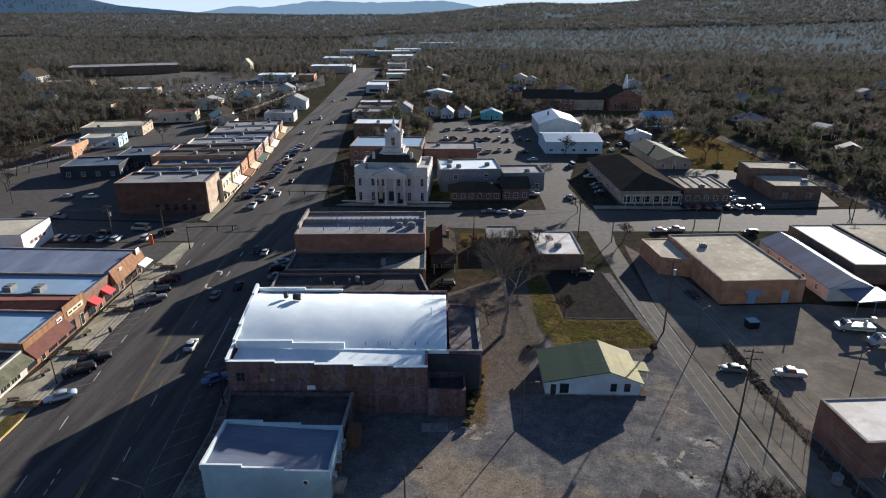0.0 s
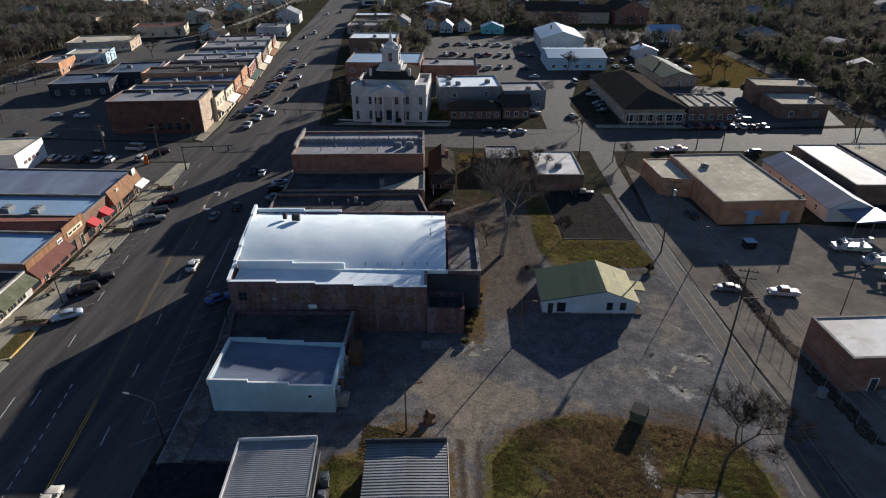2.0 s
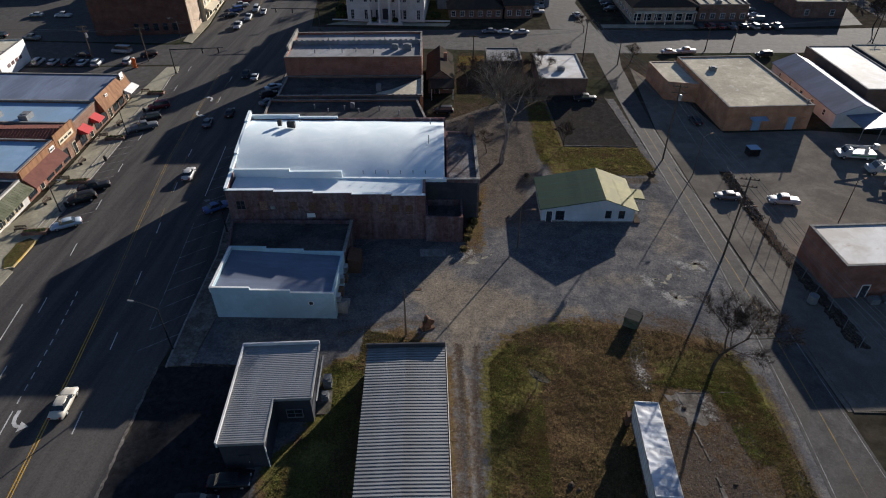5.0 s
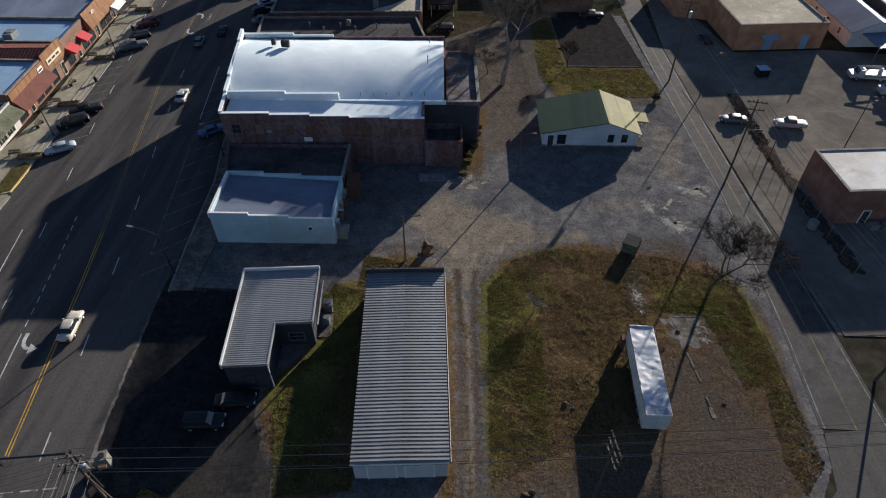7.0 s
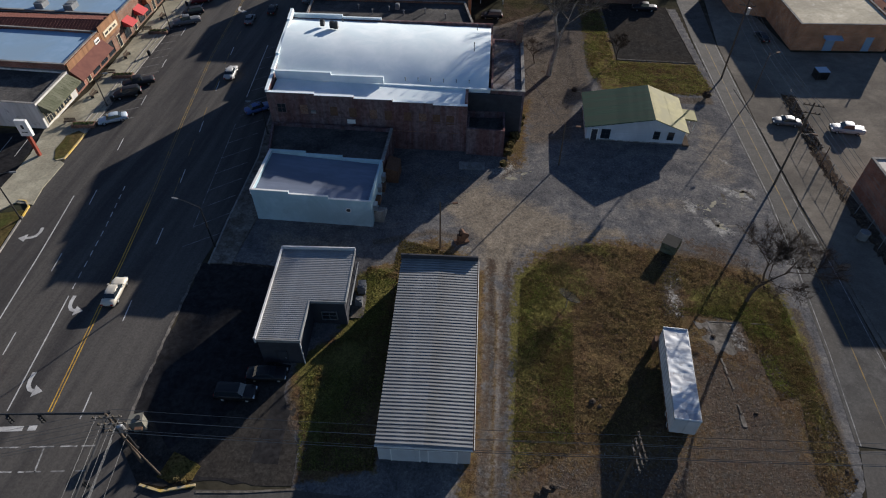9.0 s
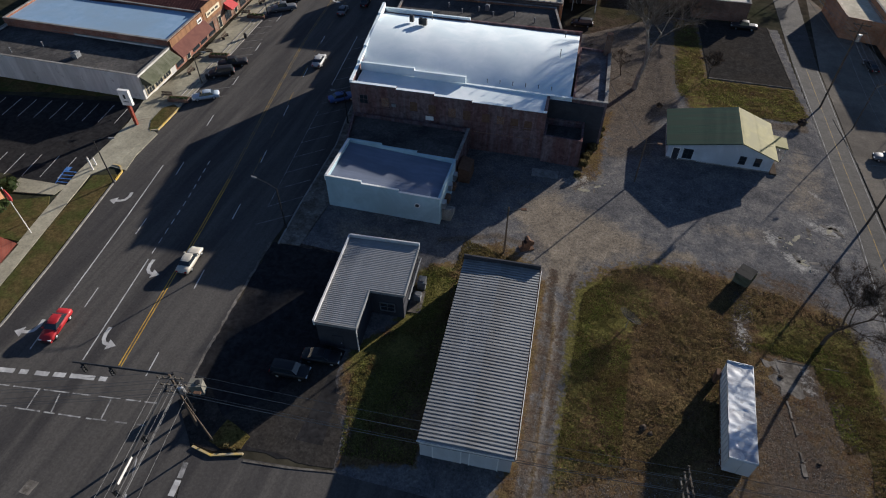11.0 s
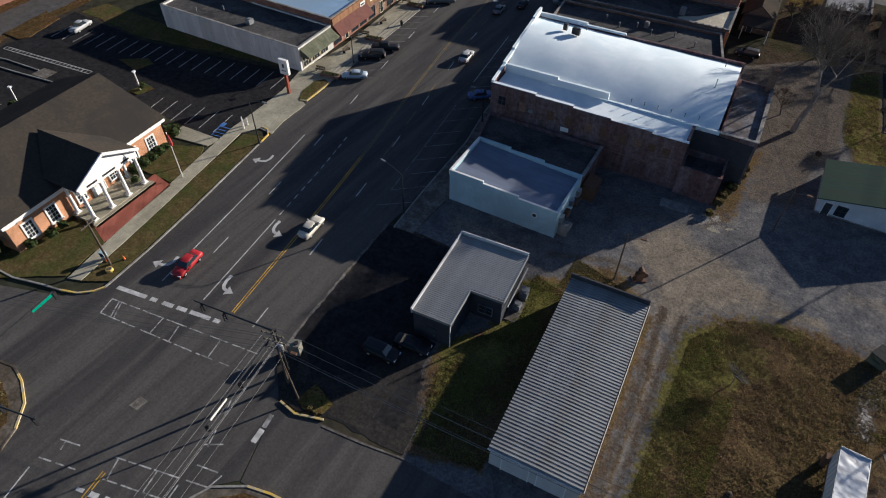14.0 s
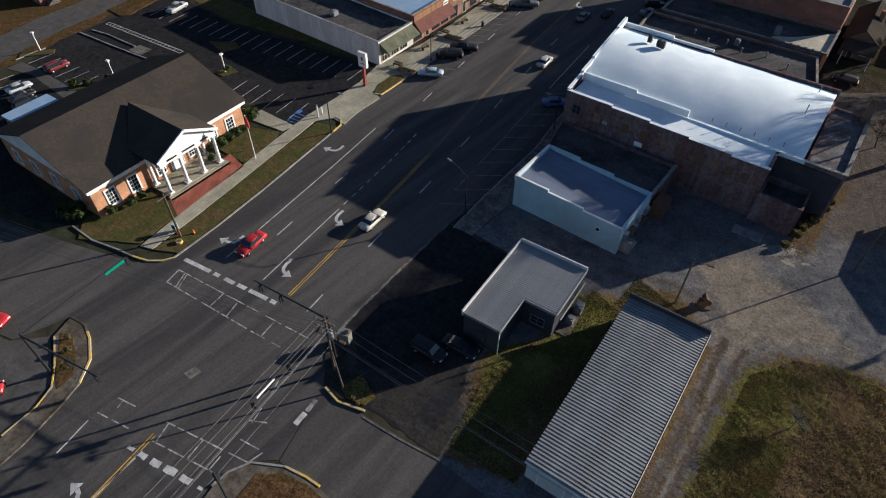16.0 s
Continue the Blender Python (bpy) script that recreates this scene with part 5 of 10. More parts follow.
for i in range(n_pan):
    y = i * pw
    ln = 4.6 if y + pw / 2 < 5.4 else 8.5
    piece("roof_panel", cached(("roof_panel", ln), lambda: rib_panel(ln, pw, pw / 4, 0.035), M["metalroof"]), lsh, m=pose(-0.1, y, 4.14))
bm = bmesh.new()
box(bm, -0.22, -0.05, -0.15, 13.2, 3.7, 4.5)
box(bm, -0.05, 8.5, 13.02, 13.18, 3.7, 4.6)
part("parapet", bm, M["metalwall"], lsh, "pale metal edge parapet")
bm = bmesh.new()
box(bm, -0.05, 4.55, -0.14, -0.02, 3.85, 4.24)
box(bm, 4.45, 4.57, -0.02, 5.3, 3.85, 4.24)
box(bm, 4.57, 8.5, 5.16, 5.28, 3.85, 4.24)
box(bm, 8.42, 8.54, 5.28, 13.0, 3.85, 4.24)
part("fascia", bm, M["metalroof"], lsh)
part("downpipe", boxbm(4.42, 4.52, -0.12, -0.02, 0, 3.9), M["metalwall"], lsh)
window(lsh, pose(6.4, 5.33, 1.0), 1.6, 1.2, "steel")
door(lsh, pose(2.2, 0, 0), 1.0, 2.1, "darkwall")
unit(lsh, 9.3, 10.4, 0.0, (0.9, 1.2, 1.3))
unit(lsh, 9.2, 8.4, 0.0, (0.8, 0.9, 0.9))
part("side_pipe", tubebm((8.7, 6, 2.6), (8.7, 12.6, 2.6), 0.12, 0.12, 8), M["dullmetal"], lsh)
part("step_slab", boxbm(8.35, 9.9, 6.2, 9.6, 0, 0.14), M["oldconcrete"], lsh, "pale concrete slab")

# ---------------------------------------------------------------- the pale blue shop
blue = thing("shop_building", "pale blue block shop with a stepped parapet", "building", pose(-32.6, 57.1, 0, 0, 0, 2.0))
bw, bd = 15.6, 8.7
for x0, x1, z in ((0, 5.0, 5.1), (5.0, 10.1, 4.75), (10.1, bw, 4.4)):
    part("wall", boxbm(x0, x1, 0, 0.28, 0, z), M["bluewall"], blue)
    part("back_wall", boxbm(x0, x1, bd - 0.28, bd, 0, z), M["bluewall"], blue)
part("side_wall", boxbm(0, 0.28, 0.28, bd - 0.28, 0, 5.1), M["bluewall"], blue)
part("side_wall", boxbm(bw - 0.28, bw, 0.28, bd - 0.28, 0, 4.4), M["bluewall"], blue)
bm = bmesh.new()
prism(bm, [(0.28, 0.28), (bw - 0.28, 0.28), (bw - 0.28, bd - 0.28), (0.28, bd - 0.28)], 3.3, [4.55, 3.7, 3.85, 4.7])
part("roof", bm, M["blueroof"], blue, "worn grey coated roof")
for x0, x1, z in ((-0.04, 5.0, 5.1), (5.0, 10.1, 4.75), (10.1, bw + 0.04, 4.4)):
    part("coping", boxbm(x0, x1, -0.05, 0.22, z, z + 0.08), M["whitewall"], blue, "white painted coping")
    part("coping", boxbm(x0, x1, bd - 0.22, bd + 0.05, z, z + 0.06), M["bluewall"], blue, "pale blue coping")
part("coping", boxbm(-0.06, 0.28, 0.22, bd - 0.22, 5.1, 5.2), M["whitewall"], blue, "white painted coping")
part("coping", boxbm(bw - 0.24, bw + 0.05, 0.22, bd - 0.22, 4.4, 4.46), M["bluewall"], blue, "pale blue coping")
bm = bmesh.new()
tube(bm, (12.6, -0.09, 2.75), (12.6, -0.02, 2.75), 0.38, 0.38, 20)
part("round_vent", bm, M["whitewall"], blue, "round wall vent")
part("vent_grille", tubebm((12.6, -0.13, 2.75), (12.6, -0.09, 2.75), 0.27, 0.27, 16), M["black"], blue)
for i, (y, z, w_) in enumerate(((1.0, 2.6, 0.9), (2.6, 2.2, 1.1), (4.4, 2.9, 0.8), (6.0, 1.6, 1.0), (7.2, 2.5, 0.9))):
    u_ = part("wall_unit", boxbm(bw, bw + 0.5 + 0.1 * (i % 2), y, y + w_, z - 0.6, z + 0.3), M["rust" if i % 2 else "steel"], blue, "weathered wall-mounted unit")
for i in range(5):
    part("exterior_step", boxbm(bw + 0.05, bw + 1.3, 1.0 + i * 0.5, 1.5 + i * 0.5, 0, 1.9 - i * 0.36), M["kerb"], blue)
part("fascia_edge", boxbm(-0.12, -0.04, 0, bd, 4.3, 5.15), M["whitewall"], blue)
for u in (2.2, 6.0):
    window(blue, on_face("l", bd - u, 0.6, bw, bd), 2.6, 2.2, "steel", (2, 1))
door(blue, on_face("l", bd / 2, 0, bw, bd), 1.0, 2.2, "steel", "glass", "door")

# the dark yard roof between the blue shop and the hall
annex = thing("annex_building", "low dark-roofed annex with dark stained walls", "building", pose(-33.6, 66.0, 0, 0, 0, 2.0))
shell(annex, [(-0.2, 0.3), (16.2, 0.1), (16.4, 8.0), (-1.8, 7.9)], 4.0, "graywall", "blackroof", 0.5, cap=None)
part("side_coping", boxbm(16.0, 16.45, 0.1, 8.0, 4.0, 4.1), M["kerb"], annex)
part("lean_to", prismbm([(16.5, 0.4), (18.2, 0.4), (18.2, 3.4), (16.5, 3.4)], 0, [2.6, 2.1, 2.1, 2.6]), M["rust"], annex, "rusty lean-to")

# ---------------------------------------------------------------- the old hall with the white vaulted roof
hall = thing("hall_building", "old stained brick hall with a white vaulted roof", "building", pose(-35.7, 74.0, 0, 0, 0, 3.6))
HW, HD = 33.6, 24.6
# plan in local metres: strip in front (0..5), vault behind; street side leans back
SLX = lambda y: -0.095 * y
for x0, x1, z in ((0, 7.0, 8.9), (7.0, 12.7, 8.65), (12.7, 18.3, 8.4), (18.3, 24.1, 8.15), (24.1, 29.0, 7.9)):
    part("wall", boxbm(x0, x1, 0, 0.4, 0, z), M["graywall"], hall, "grey stained wall with rust-red streaks")
part("side_wall", boxbm(28.6, 29.0, 0.4, 4.6, 0, 7.9), M["graywall"], hall)
part("street_wall", prismbm([(0, 0.4), (0.4, 0.4), (0.4 + SLX(HD), HD), (SLX(HD), HD)], 0, 9.2), M["graywall"], hall)
part("inner_wall", prismbm([(0.4, 4.6), (32.2, 4.6), (32.2, 5.0), (0.4, 5.0)], 0, [8.42, 7.96, 7.96, 8.42]), M["whiteroof"], hall, "white coated upstand")
part("back_wall", boxbm(SLX(HD) + 0.42, 32.2, HD - 0.4, HD, 0, 8.7), M["graywall"], hall)
part("end_wall", boxbm(31.8, 32.2, 5.0, HD - 0.4, 0, 7.0), M["graywall"], hall)
# front strip roof and stepped coping
part("strip_roof", prismbm([(0.4, 0.4), (28.6, 0.4), (28.6, 4.6), (0.4, 4.6)], 7.2, [8.25, 7.55, 7.75, 8.45]), M["whiteroof"], hall, "white membrane strip roof")
bm = bmesh.new()
for x0, x1, z in ((-0.08, 7.0, 8.9), (7.0, 12.7, 8.65), (12.7, 18.3, 8.4), (18.3, 24.1, 8.15), (24.1, 29.05, 7.9)):
    box(bm, x0, x1, -0.06, 0.46, z, z + 0.07)
part("coping", bm, M["whiteroof"], hall, "white stepped coping")
# low parapet between strip and vault
bm = bmesh.new()
box(bm, 0.2, 8.6, 4.55, 4.95, 8.4, 9.75)
box(bm, 8.6, 16.4, 4.55, 4.95, 8.3, 9.35)
part("inner_parapet", bm, M["whiteroof"], hall, "white stepped inner parapet")
# vault, ridge along x
bm = bmesh.new()
seg, rows_v = 22, []
for i in range(seg + 1):
    u = i / seg
    y = 4.98 + (HD - 5.3) * u
    z = 10.05 - 2.6 + 2.6 * math.sin(math.pi * (0.12 + 0.74 * u))
    xl = SLX(y) + 0.35
    rows_v.append([bm.verts.new((xl + (31.9 - xl) * k / 16, y, z + 0.03 * math.sin(k * 1.7 + i * 0.4) + (-0.45 * k / 16))) for k in range(17)])
for a, b in zip(rows_v, rows_v[1:]):
    for k in range(16):
        bm.faces.new([a[k], a[k + 1], b[k + 1], b[k]])
gb_ = bmesh.new()
gb_.faces.new([gb_.verts.new(r[16].co) for r in rows_v] + [gb_.verts.new((31.9, HD - 0.4, 6.8)), gb_.verts.new((31.9, 5.0, 6.8))])
part("end_gable", gb_, M["dirtywhite"], hall, "curved end wall under the vault")
part("vault_roof", bm, M["whiteroof"], hall, "white coated vaulted roof", True)
# street-side stepped parapet
bm = bmesh.new()
for y0, y1, z in ((-0.05, 5.2, 9.3), (5.2, 9.6, 9.6), (9.6, 20.6, 9.9), (20.6, HD + 0.1, 10.1)):
    prism(bm, [(SLX(y0) - 0.06, y0), (SLX(y0) + 0.42, y0), (SLX(y1) + 0.42, y1), (SLX(y1) - 0.06, y1)], 9.2, z)
part("street_parapet", bm, M["whiteroof"], hall, "white stepped street parapet")
bm = bmesh.new()
box(bm, -2.0, 6.5, HD - 0.35, HD + 0.05, 8.7, 9.4)
box(bm, 6.5, 13.2, HD - 0.35, HD + 0.05, 8.7, 9.05)
part("back_parapet", bm, M["whiteroof"], hall, "white stepped back parapet")
# lower wing with a tar roof, and the dark link in front of it
wing = [(32.25, 4.5), (37.2, 4.2), (36.8, 20.0), (32.25, 20.4)]
bm = bmesh.new()
ring(bm, wing, 0.3, 0, 8.1)
part("wing_wall", bm, M["graywall"], hall)
bm = bmesh.new()
slab(bm, [(32.5, 4.8), (36.9, 4.5), (36.5, 19.7), (32.5, 20.1)], 7.4, 7.75)
part("wing_roof", bm, M["wingroof"], hall, "grey tar roof with leaf litter and painted branch shadows")
bm = bmesh.new()
box(bm, 32.2, 37.3, 4.1, 4.55, 8.1, 8.2)
box(bm, 36.75, 37.25, 4.55, 20.0, 8.1, 8.2)
part("wing_coping", bm, M["kerb"], hall)
part("chimney", boxbm(36.0, 37.0, 19.0, 20.0, 7.4, 11.2), M["brownbrick"], hall)
bm = bmesh.new()
box(bm, 29.0, 36.9, 4.2, 4.6, 0, 7.4)
part("link_wall", bm, M["darkwall"], hall, "dark recessed wall")
low = [(29.02, -0.6), (34.6, -0.9), (34.6, 4.15), (29.02, 4.15)]
bm = bmesh.new()
ring(bm, low, 0.3, 0, 4.6)
part("low_wall", bm, M["graywall"], hall, "rust-streaked low wall")
bm = bmesh.new()
slab(bm, [(29.25, -0.3), (34.3, -0.6), (34.3, 3.9), (29.25, 3.9)], 3.4, 3.6)
part("low_roof", bm, M["blackroof"], hall)
window(hall, on_face("f", 1.9, 5.7, HW, HD), 1.2, 1.4, "graywall", (2, 2))
for k, u in enumerate((5.2, 9.6, 12.4, 15.4, 17.6, 20.4, 22.6, 24.6, 26.6)):
    part("bricked_window", boxbm(u - 0.55, u + 0.55, -0.03, 0.0, 5.5 - 0.1 * k, 7.0 - 0.1 * k), M["brownbrick" if k % 3 == 0 else "rust"], hall, "bricked-up window")
    part("sill", boxbm(u - 0.65, u + 0.65, -0.09, 0.0, 5.36 - 0.1 * k, 5.5 - 0.1 * k), M["graywall"], hall)
for k in range(9):
    part("wall_stain_band", boxbm(3.1 * k + 0.2, 3.1 * k + 3.0, -0.02, 0.0, 3.2, 3.3), M["brownbrick"], hall)
part("wall_vent", boxbm(6.2, 6.9, -0.12, 0.0, 5.7, 6.2), M["steel"], hall)
part("wall_band", boxbm(3.0, 29.02, -0.06, 0.0, 4.9, 5.1), M["graywall"], hall)
part("wall_sign", boxbm(11.4, 12.6, -0.08, 0.0, 4.2, 4.9), M["whitewall"], hall, "small faded wall sign")
ux = [(4.3, 19.2), (6.0, 18.6), (6.7, 18.4)]
for x, y in ux:
    unit(hall, x, y, 9.9, (0.65, 0.7, 0.95)).data.materials[0] = M["black"]
pipe(hall, 7.4, 20.6, 9.9, 0.5)
pipe(hall, 29.4, 13.0, 9.6, 1.3, 0.06)
pipe(hall, 29.6, 20.8, 9.2, 0.9, 0.06)
for i in range(6):
    pipe(hall, 19.5 + i * 1.9, 5.6, 8.3, 0.45, 0.05)
part("slab_step", boxbm(28.2, 32.0, -4.4, -2.6, 0, 0.12), M["kerb"], hall, "pale concrete slab at the foot of the wall")

# ---------------------------------------------------------------- the little green-roofed house
green = thing("house", "small white house with a green roof, one slope painted sunlit", "house", pose(11.2, 81.6, 0, 0, 0, 1.8))
# dark green west slope, cream east slope: shade and sunlight painted on
gable(green, 14.6, 9.0, 2.5, 1.9, ("greenroof", "creamroof"), "siding", 0.45, "y", 0.66)
window(green, on_face("f", 10.5, 0.9, 14.6, 9), 0.75, 1.2, "darkwall", (1, 2))
window(green, on_face("f", 12.6, 0.9, 14.6, 9), 0.75, 1.2, "darkwall", (1, 2))
door(green, on_face("f", 1.2, 0, 14.6, 9), 0.9, 2.0)
window(green, on_face("f", 2.9, 0.5, 14.6, 9), 1.2, 1.5, "darkwall", (2, 2))
part("siding_panel", boxbm(4.4, 9.6, -0.05, 0.0, 0.1, 1.5), M["siding"], green)
part("porch_roof", prismbm([(14.6, 3.6), (17.0, 3.6), (17.0, 6.4), (14.6, 6.4)], 2.05, [2.5, 2.2, 2.2, 2.5]), M["creamroof"], green, "pale yellow porch roof")
for y in (3.8, 6.2):
    part("porch_post", tubebm((16.8, y, 0), (16.8, y, 2.1), 0.06), M["whitewall"], green)
part("foundation", boxbm(-0.06, 14.66, -0.05, 9.06, 0, 0.25), M["kerb"], green)
part("deck", boxbm(14.7, 15.6, -0.4, 2.4, 0, 0.3), M["wood"], green)
part("bargeboard", boxbm(-0.4, -0.3, -0.45, 9.45, 2.25, 2.45), M["whitewall"], green)

# ---------------------------------------------------------------- brick store with a pale flat roof beside the side road
brk = block("brick_store", "square brown brick building with pale flat roof", 49.3, 65.35, 15, 9.4, 5.5, 6.0, "redbrick", "palemetal", 0.06, "kerb")
door(brk, on_face("f", 4, 0, 15, 9.4), 1.0, 2.1)
unit(brk, 5.0, -1.2, 0, (1.2, 0.9, 0.9))
unit(brk, 6.8, -1.1, 0, (0.9, 0.9, 0.9))

# ---------------------------------------------------------------- big brick warehouse
big = thing("brick_warehouse", "large orange brick building with a tan gravel roof", "building", pose(50.0, 115.8, 0, 0, 0, 6.4))
shell(big, rect(17.4, 28.2), 5.1, "orangebrick", "tanroof", 0.2, cap="kerb")
bm = bmesh.new()
ring(bm, [(-6.4, 16.0), (-0.02, 13.9), (-0.02, 28.0), (-6.6, 28.0)], 0.3, 0, 4.2)
part("side_wall", bm, M["orangebrick"], big)
bm = bmesh.new()
slab(bm, [(-6.1, 16.3), (-0.05, 14.3), (-0.05, 27.7), (-6.3, 27.7)], 3.8, 4.05)
part("side_roof", bm, M["tanroof"], big)
for u, w_ in ((6.6, 1.5), (13.6, 1.2)):
    door(big, on_face("f", u, 0, 17.4, 28.2), w_, 2.6, "bluemetal", "bluemetal", "door")
part("awning", prismbm([(5.0, -1.4), (8.2, -1.4), (8.2, 0), (5.0, 0)], 2.6, [2.7, 2.7, 3.0, 3.0]), M["bluemetal"], big, "blue metal awning")
pipe(big, 16.2, 0.6, 4.9, 1.1, 0.12)
unit(big, 5, 20, 4.9, (1.4, 1.2, 0.8))

# ---------------------------------------------------------------- metal sheds east of it
s1 = thing("metal_shed", "blue-roofed gabled metal shed", "shed", pose(72.6, 118.5, 0, 0, 0, 4.0))
gable(s1, 9.4, 28.5, 3.0, 2.0, "blueroof", "metalwall", 0.3)
for u in (4, 9, 14, 19, 24):
    window(s1, on_face("l", u, 1.0, 9.4, 28.5), 0.8, 1.2)
part("canopy_roof", prismbm([(2.0, -6.4), (9.8, -6.0), (9.8, -0.1), (2.0, -0.1)], 2.7, [2.85, 3.3, 3.3, 2.85]), M["blueroof"], s1, "sagging blue canopy roof")
for x in (2.3, 5.9, 9.5):
    part("post", tubebm((x, -5.9, 0), (x, -5.9, 2.75), 0.06), M["steel"], s1)
s2 = block("warehouse", "metal warehouse with a white sheet roof", 82.4, 127.6, 10.6, 27, 4.6, 3.4, "brownbrick", "palemetal", 0.1, "kerb")
s3 = block("warehouse", "wide warehouse with a tan flat roof", 93.6, 127.8, 26, 27.6, 4.9, 3.4, "darkwall", "tanroof", 0.1, "kerb")
unit(s3, 10, 17, 4.8, (2.0, 1.4, 0.9))
part("loading_canopy", prismbm([(0, -5), (26, -5), (26, -0.1), (0, -0.1)], 3.2, 3.4), M["darkwall"], s3)
for x in (0.4, 9, 17.4, 25.6):
    part("post", tubebm((x, -4.7, 0), (x, -4.7, 3.2), 0.08), M["steel"], s3)
s4 = block("site_cabin", "small white site cabin", 89.0, 104.0, 8, 4.5, 3.0, 8, "whitewall", "metalroof", 0.1, None, "cabin")

# ---------------------------------------------------------------- small shop with a white roof
sw_ = block("small_shop", "small brown brick shop with a white flat roof", 14.2, 131.8, 10.6, 16, 3.9, 2.6, "brownbrick", "palemetal", 0.12, "kerb")
unit(sw_, 5.4, 5.2, 3.8, (1.5, 1.2, 0.9))
window(sw_, on_face("r", 4, 0.9, 10.6, 16), 1.6, 1.3)
block("garage", "small grey flat-roofed garage", 2.6, 143.4, 8.4, 9.4, 3.4, 3, "darkwall", "grayroof", 0.15, "kerb")

# ---------------------------------------------------------------- brick row between the hall and the cross street
rowA = thing("brick_block", "two-storey red brick block with a grey roof", "building", pose(-41.3, 127.8, 0, 0, 0, 4.4))
shell(rowA, rect(29.6, 16.8), 9.0, "redbrick", "grayroof", 0.5, cap="kerb")
part("fire_wall", boxbm(0.2, 29.4, 9.6, 10.1, 8.4, 9.35), M["grayroof"], rowA, "grey fire wall across the roof")
part("street_parapet", boxbm(-0.1, 0.35, 4, 16.8, 9.08, 10.0), M["kerb"], rowA)
for i in range(24):
    piece("crenel", cached(("crenel",), lambda: boxbm(-0.3, 0.3, -0.12, 0.12, 0, 0.16), M["kerb"]), rowA, m=pose(1.2 + i * 1.18, 9.85, 9.35))
for x, y in ((6, 4), (9, 6.4), (12, 4.2), (15, 5), (19, 3.6), (8, 12), (14, 13), (21, 12.4)):
    pipe(rowA, x, y, 8.5, 0.7, 0.1)
unit(rowA, 26.4, 6.0, 8.5, (1.8, 1.4, 1.2))
unit(rowA, 23.6, 6.4, 8.5, (1.4, 1.2, 1.0))
for u in (3, 7, 11, 15):
    window(rowA, on_face("l", u, 5.2, 29.6, 16.8), 1.1, 1.8)
    window(rowA, on_face("l", u, 0.6, 29.6, 16.8), 2.2, 2.3, "darkwall")
for u in (4, 9, 14, 19, 24, 27):
    window(rowA, on_face("b", u, 5.2, 29.6, 16.8), 1.1, 1.8)
rowB = thing("brick_shop", "low shop with a wide black tar roof", "building", pose(-40.5, 117.0, 0, 0, 0, 4.0))
shell(rowB, rect(29.8, 10.8), 4.9, "brownbrick", "blackroof", 0.4, cap="kerb")
part("orange_wall", boxbm(20.6, 29.9, -0.14, -0.02, 0.0, 4.6), M["orangebrick"], rowB, "orange brick panel")
part("patch_roof", prismbm([(20.2, 0.4), (29.4, 0.4), (29.4, 10.2), (23.6, 4.2), (20.2, 2.2)], 4.45, 4.53), M["tanroof"], rowB, "lighter patch of roof")
unit(rowB, 20.6, 3.4, 4.5, (1.0, 1.0, 1.4))
for i in range(24):
    piece("crenel", cached(("crenel_low",), lambda: boxbm(-0.18, 0.18, -0.1, 0.1, 0, 0.12), M["kerb"]), rowB, m=pose(1.0 + i * 1.2, 0.15, 4.98))
for u in (2.4, 6, 9):
    window(rowB, on_face("l", u, 0.6, 29.8, 10.8), 2.2, 2.3, "darkwall")
rowC = thing("brick_shop", "low shop with a brown tar roof", "building", pose(-40.0, 99.6, 0, 0, 0, 4.0))
shell(rowC, [(-0.0, 0), (33.0, 0), (29.4, 16.6), (-0.7, 16.6)], 4.4, "brownbrick", "blackroof", 0.4, cap="kerb")
for x, y in ((12, 11), (15, 12.5), (18, 11), (22, 12), (26, 10), (9, 13)):
    pipe(rowC, x, y, 4.0, 0.8, 0.12)
unit(rowC, 16.5, 13.4, 4.0, (0.8, 0.8, 1.0))
part("back_wall", boxbm(0, 30, 16.7, 17.0, 0, 4.8), M["blackroof"], rowC)
house2 = thing("house", "dark-roofed brown house with a small porch", "house", pose(-10.6, 131.5, 0, 0, 0, 4.0))
gable(house2, 5.6, 15.5, 3.4, 2.0, "shingle", "brownbrick", 0.4)
part("chimney", boxbm(3.6, 4.4, 8, 8.8, 4, 6.4), M["redbrick"], house2)
window(house2, on_face("f", 4.0, 1.0, 5.6, 15.5), 0.9, 1.3)
door(house2, on_face("f", 2.0, 0, 5.6, 15.5), 0.9, 2.0)
part("side_roof", prismbm([(0.5, -4), (5.8, -4), (5.8, -0.5), (0.5, -0.5)], 2.7, [2.9, 2.9, 3.6, 3.6]), M["shingle"], house2)
for x in (0.8, 5.5):
    part("porch_post", tubebm((x, -3.7, 0), (x, -3.7, 2.8), 0.08), M["whitewall"], house2)
# ---------------------------------------------------------------- the bank
bank = thing("bank_building", "orange brick bank with white columned portico", "building", pose(-73.1, 19.2, 0, 0, 0, 95.0))
BW, BD, BH, BR = 25.6, 21.5, 5.2, 3.9
gable(bank, BW, BD, BH, BR, "shingle", "orangebrick", 0.7, "x")
bm = bmesh.new()
box(bm, -0.5, BW + 0.5, -0.62, -0.02, BH - 0.75, BH - 0.12)
part("cornice", bm, M["whitewall"], bank, "white painted cornice")
part("frieze", boxbm(-0.02, BW + 0.02, -0.12, -0.01, BH - 1.2, BH - 0.75), M["whitewall"], bank)
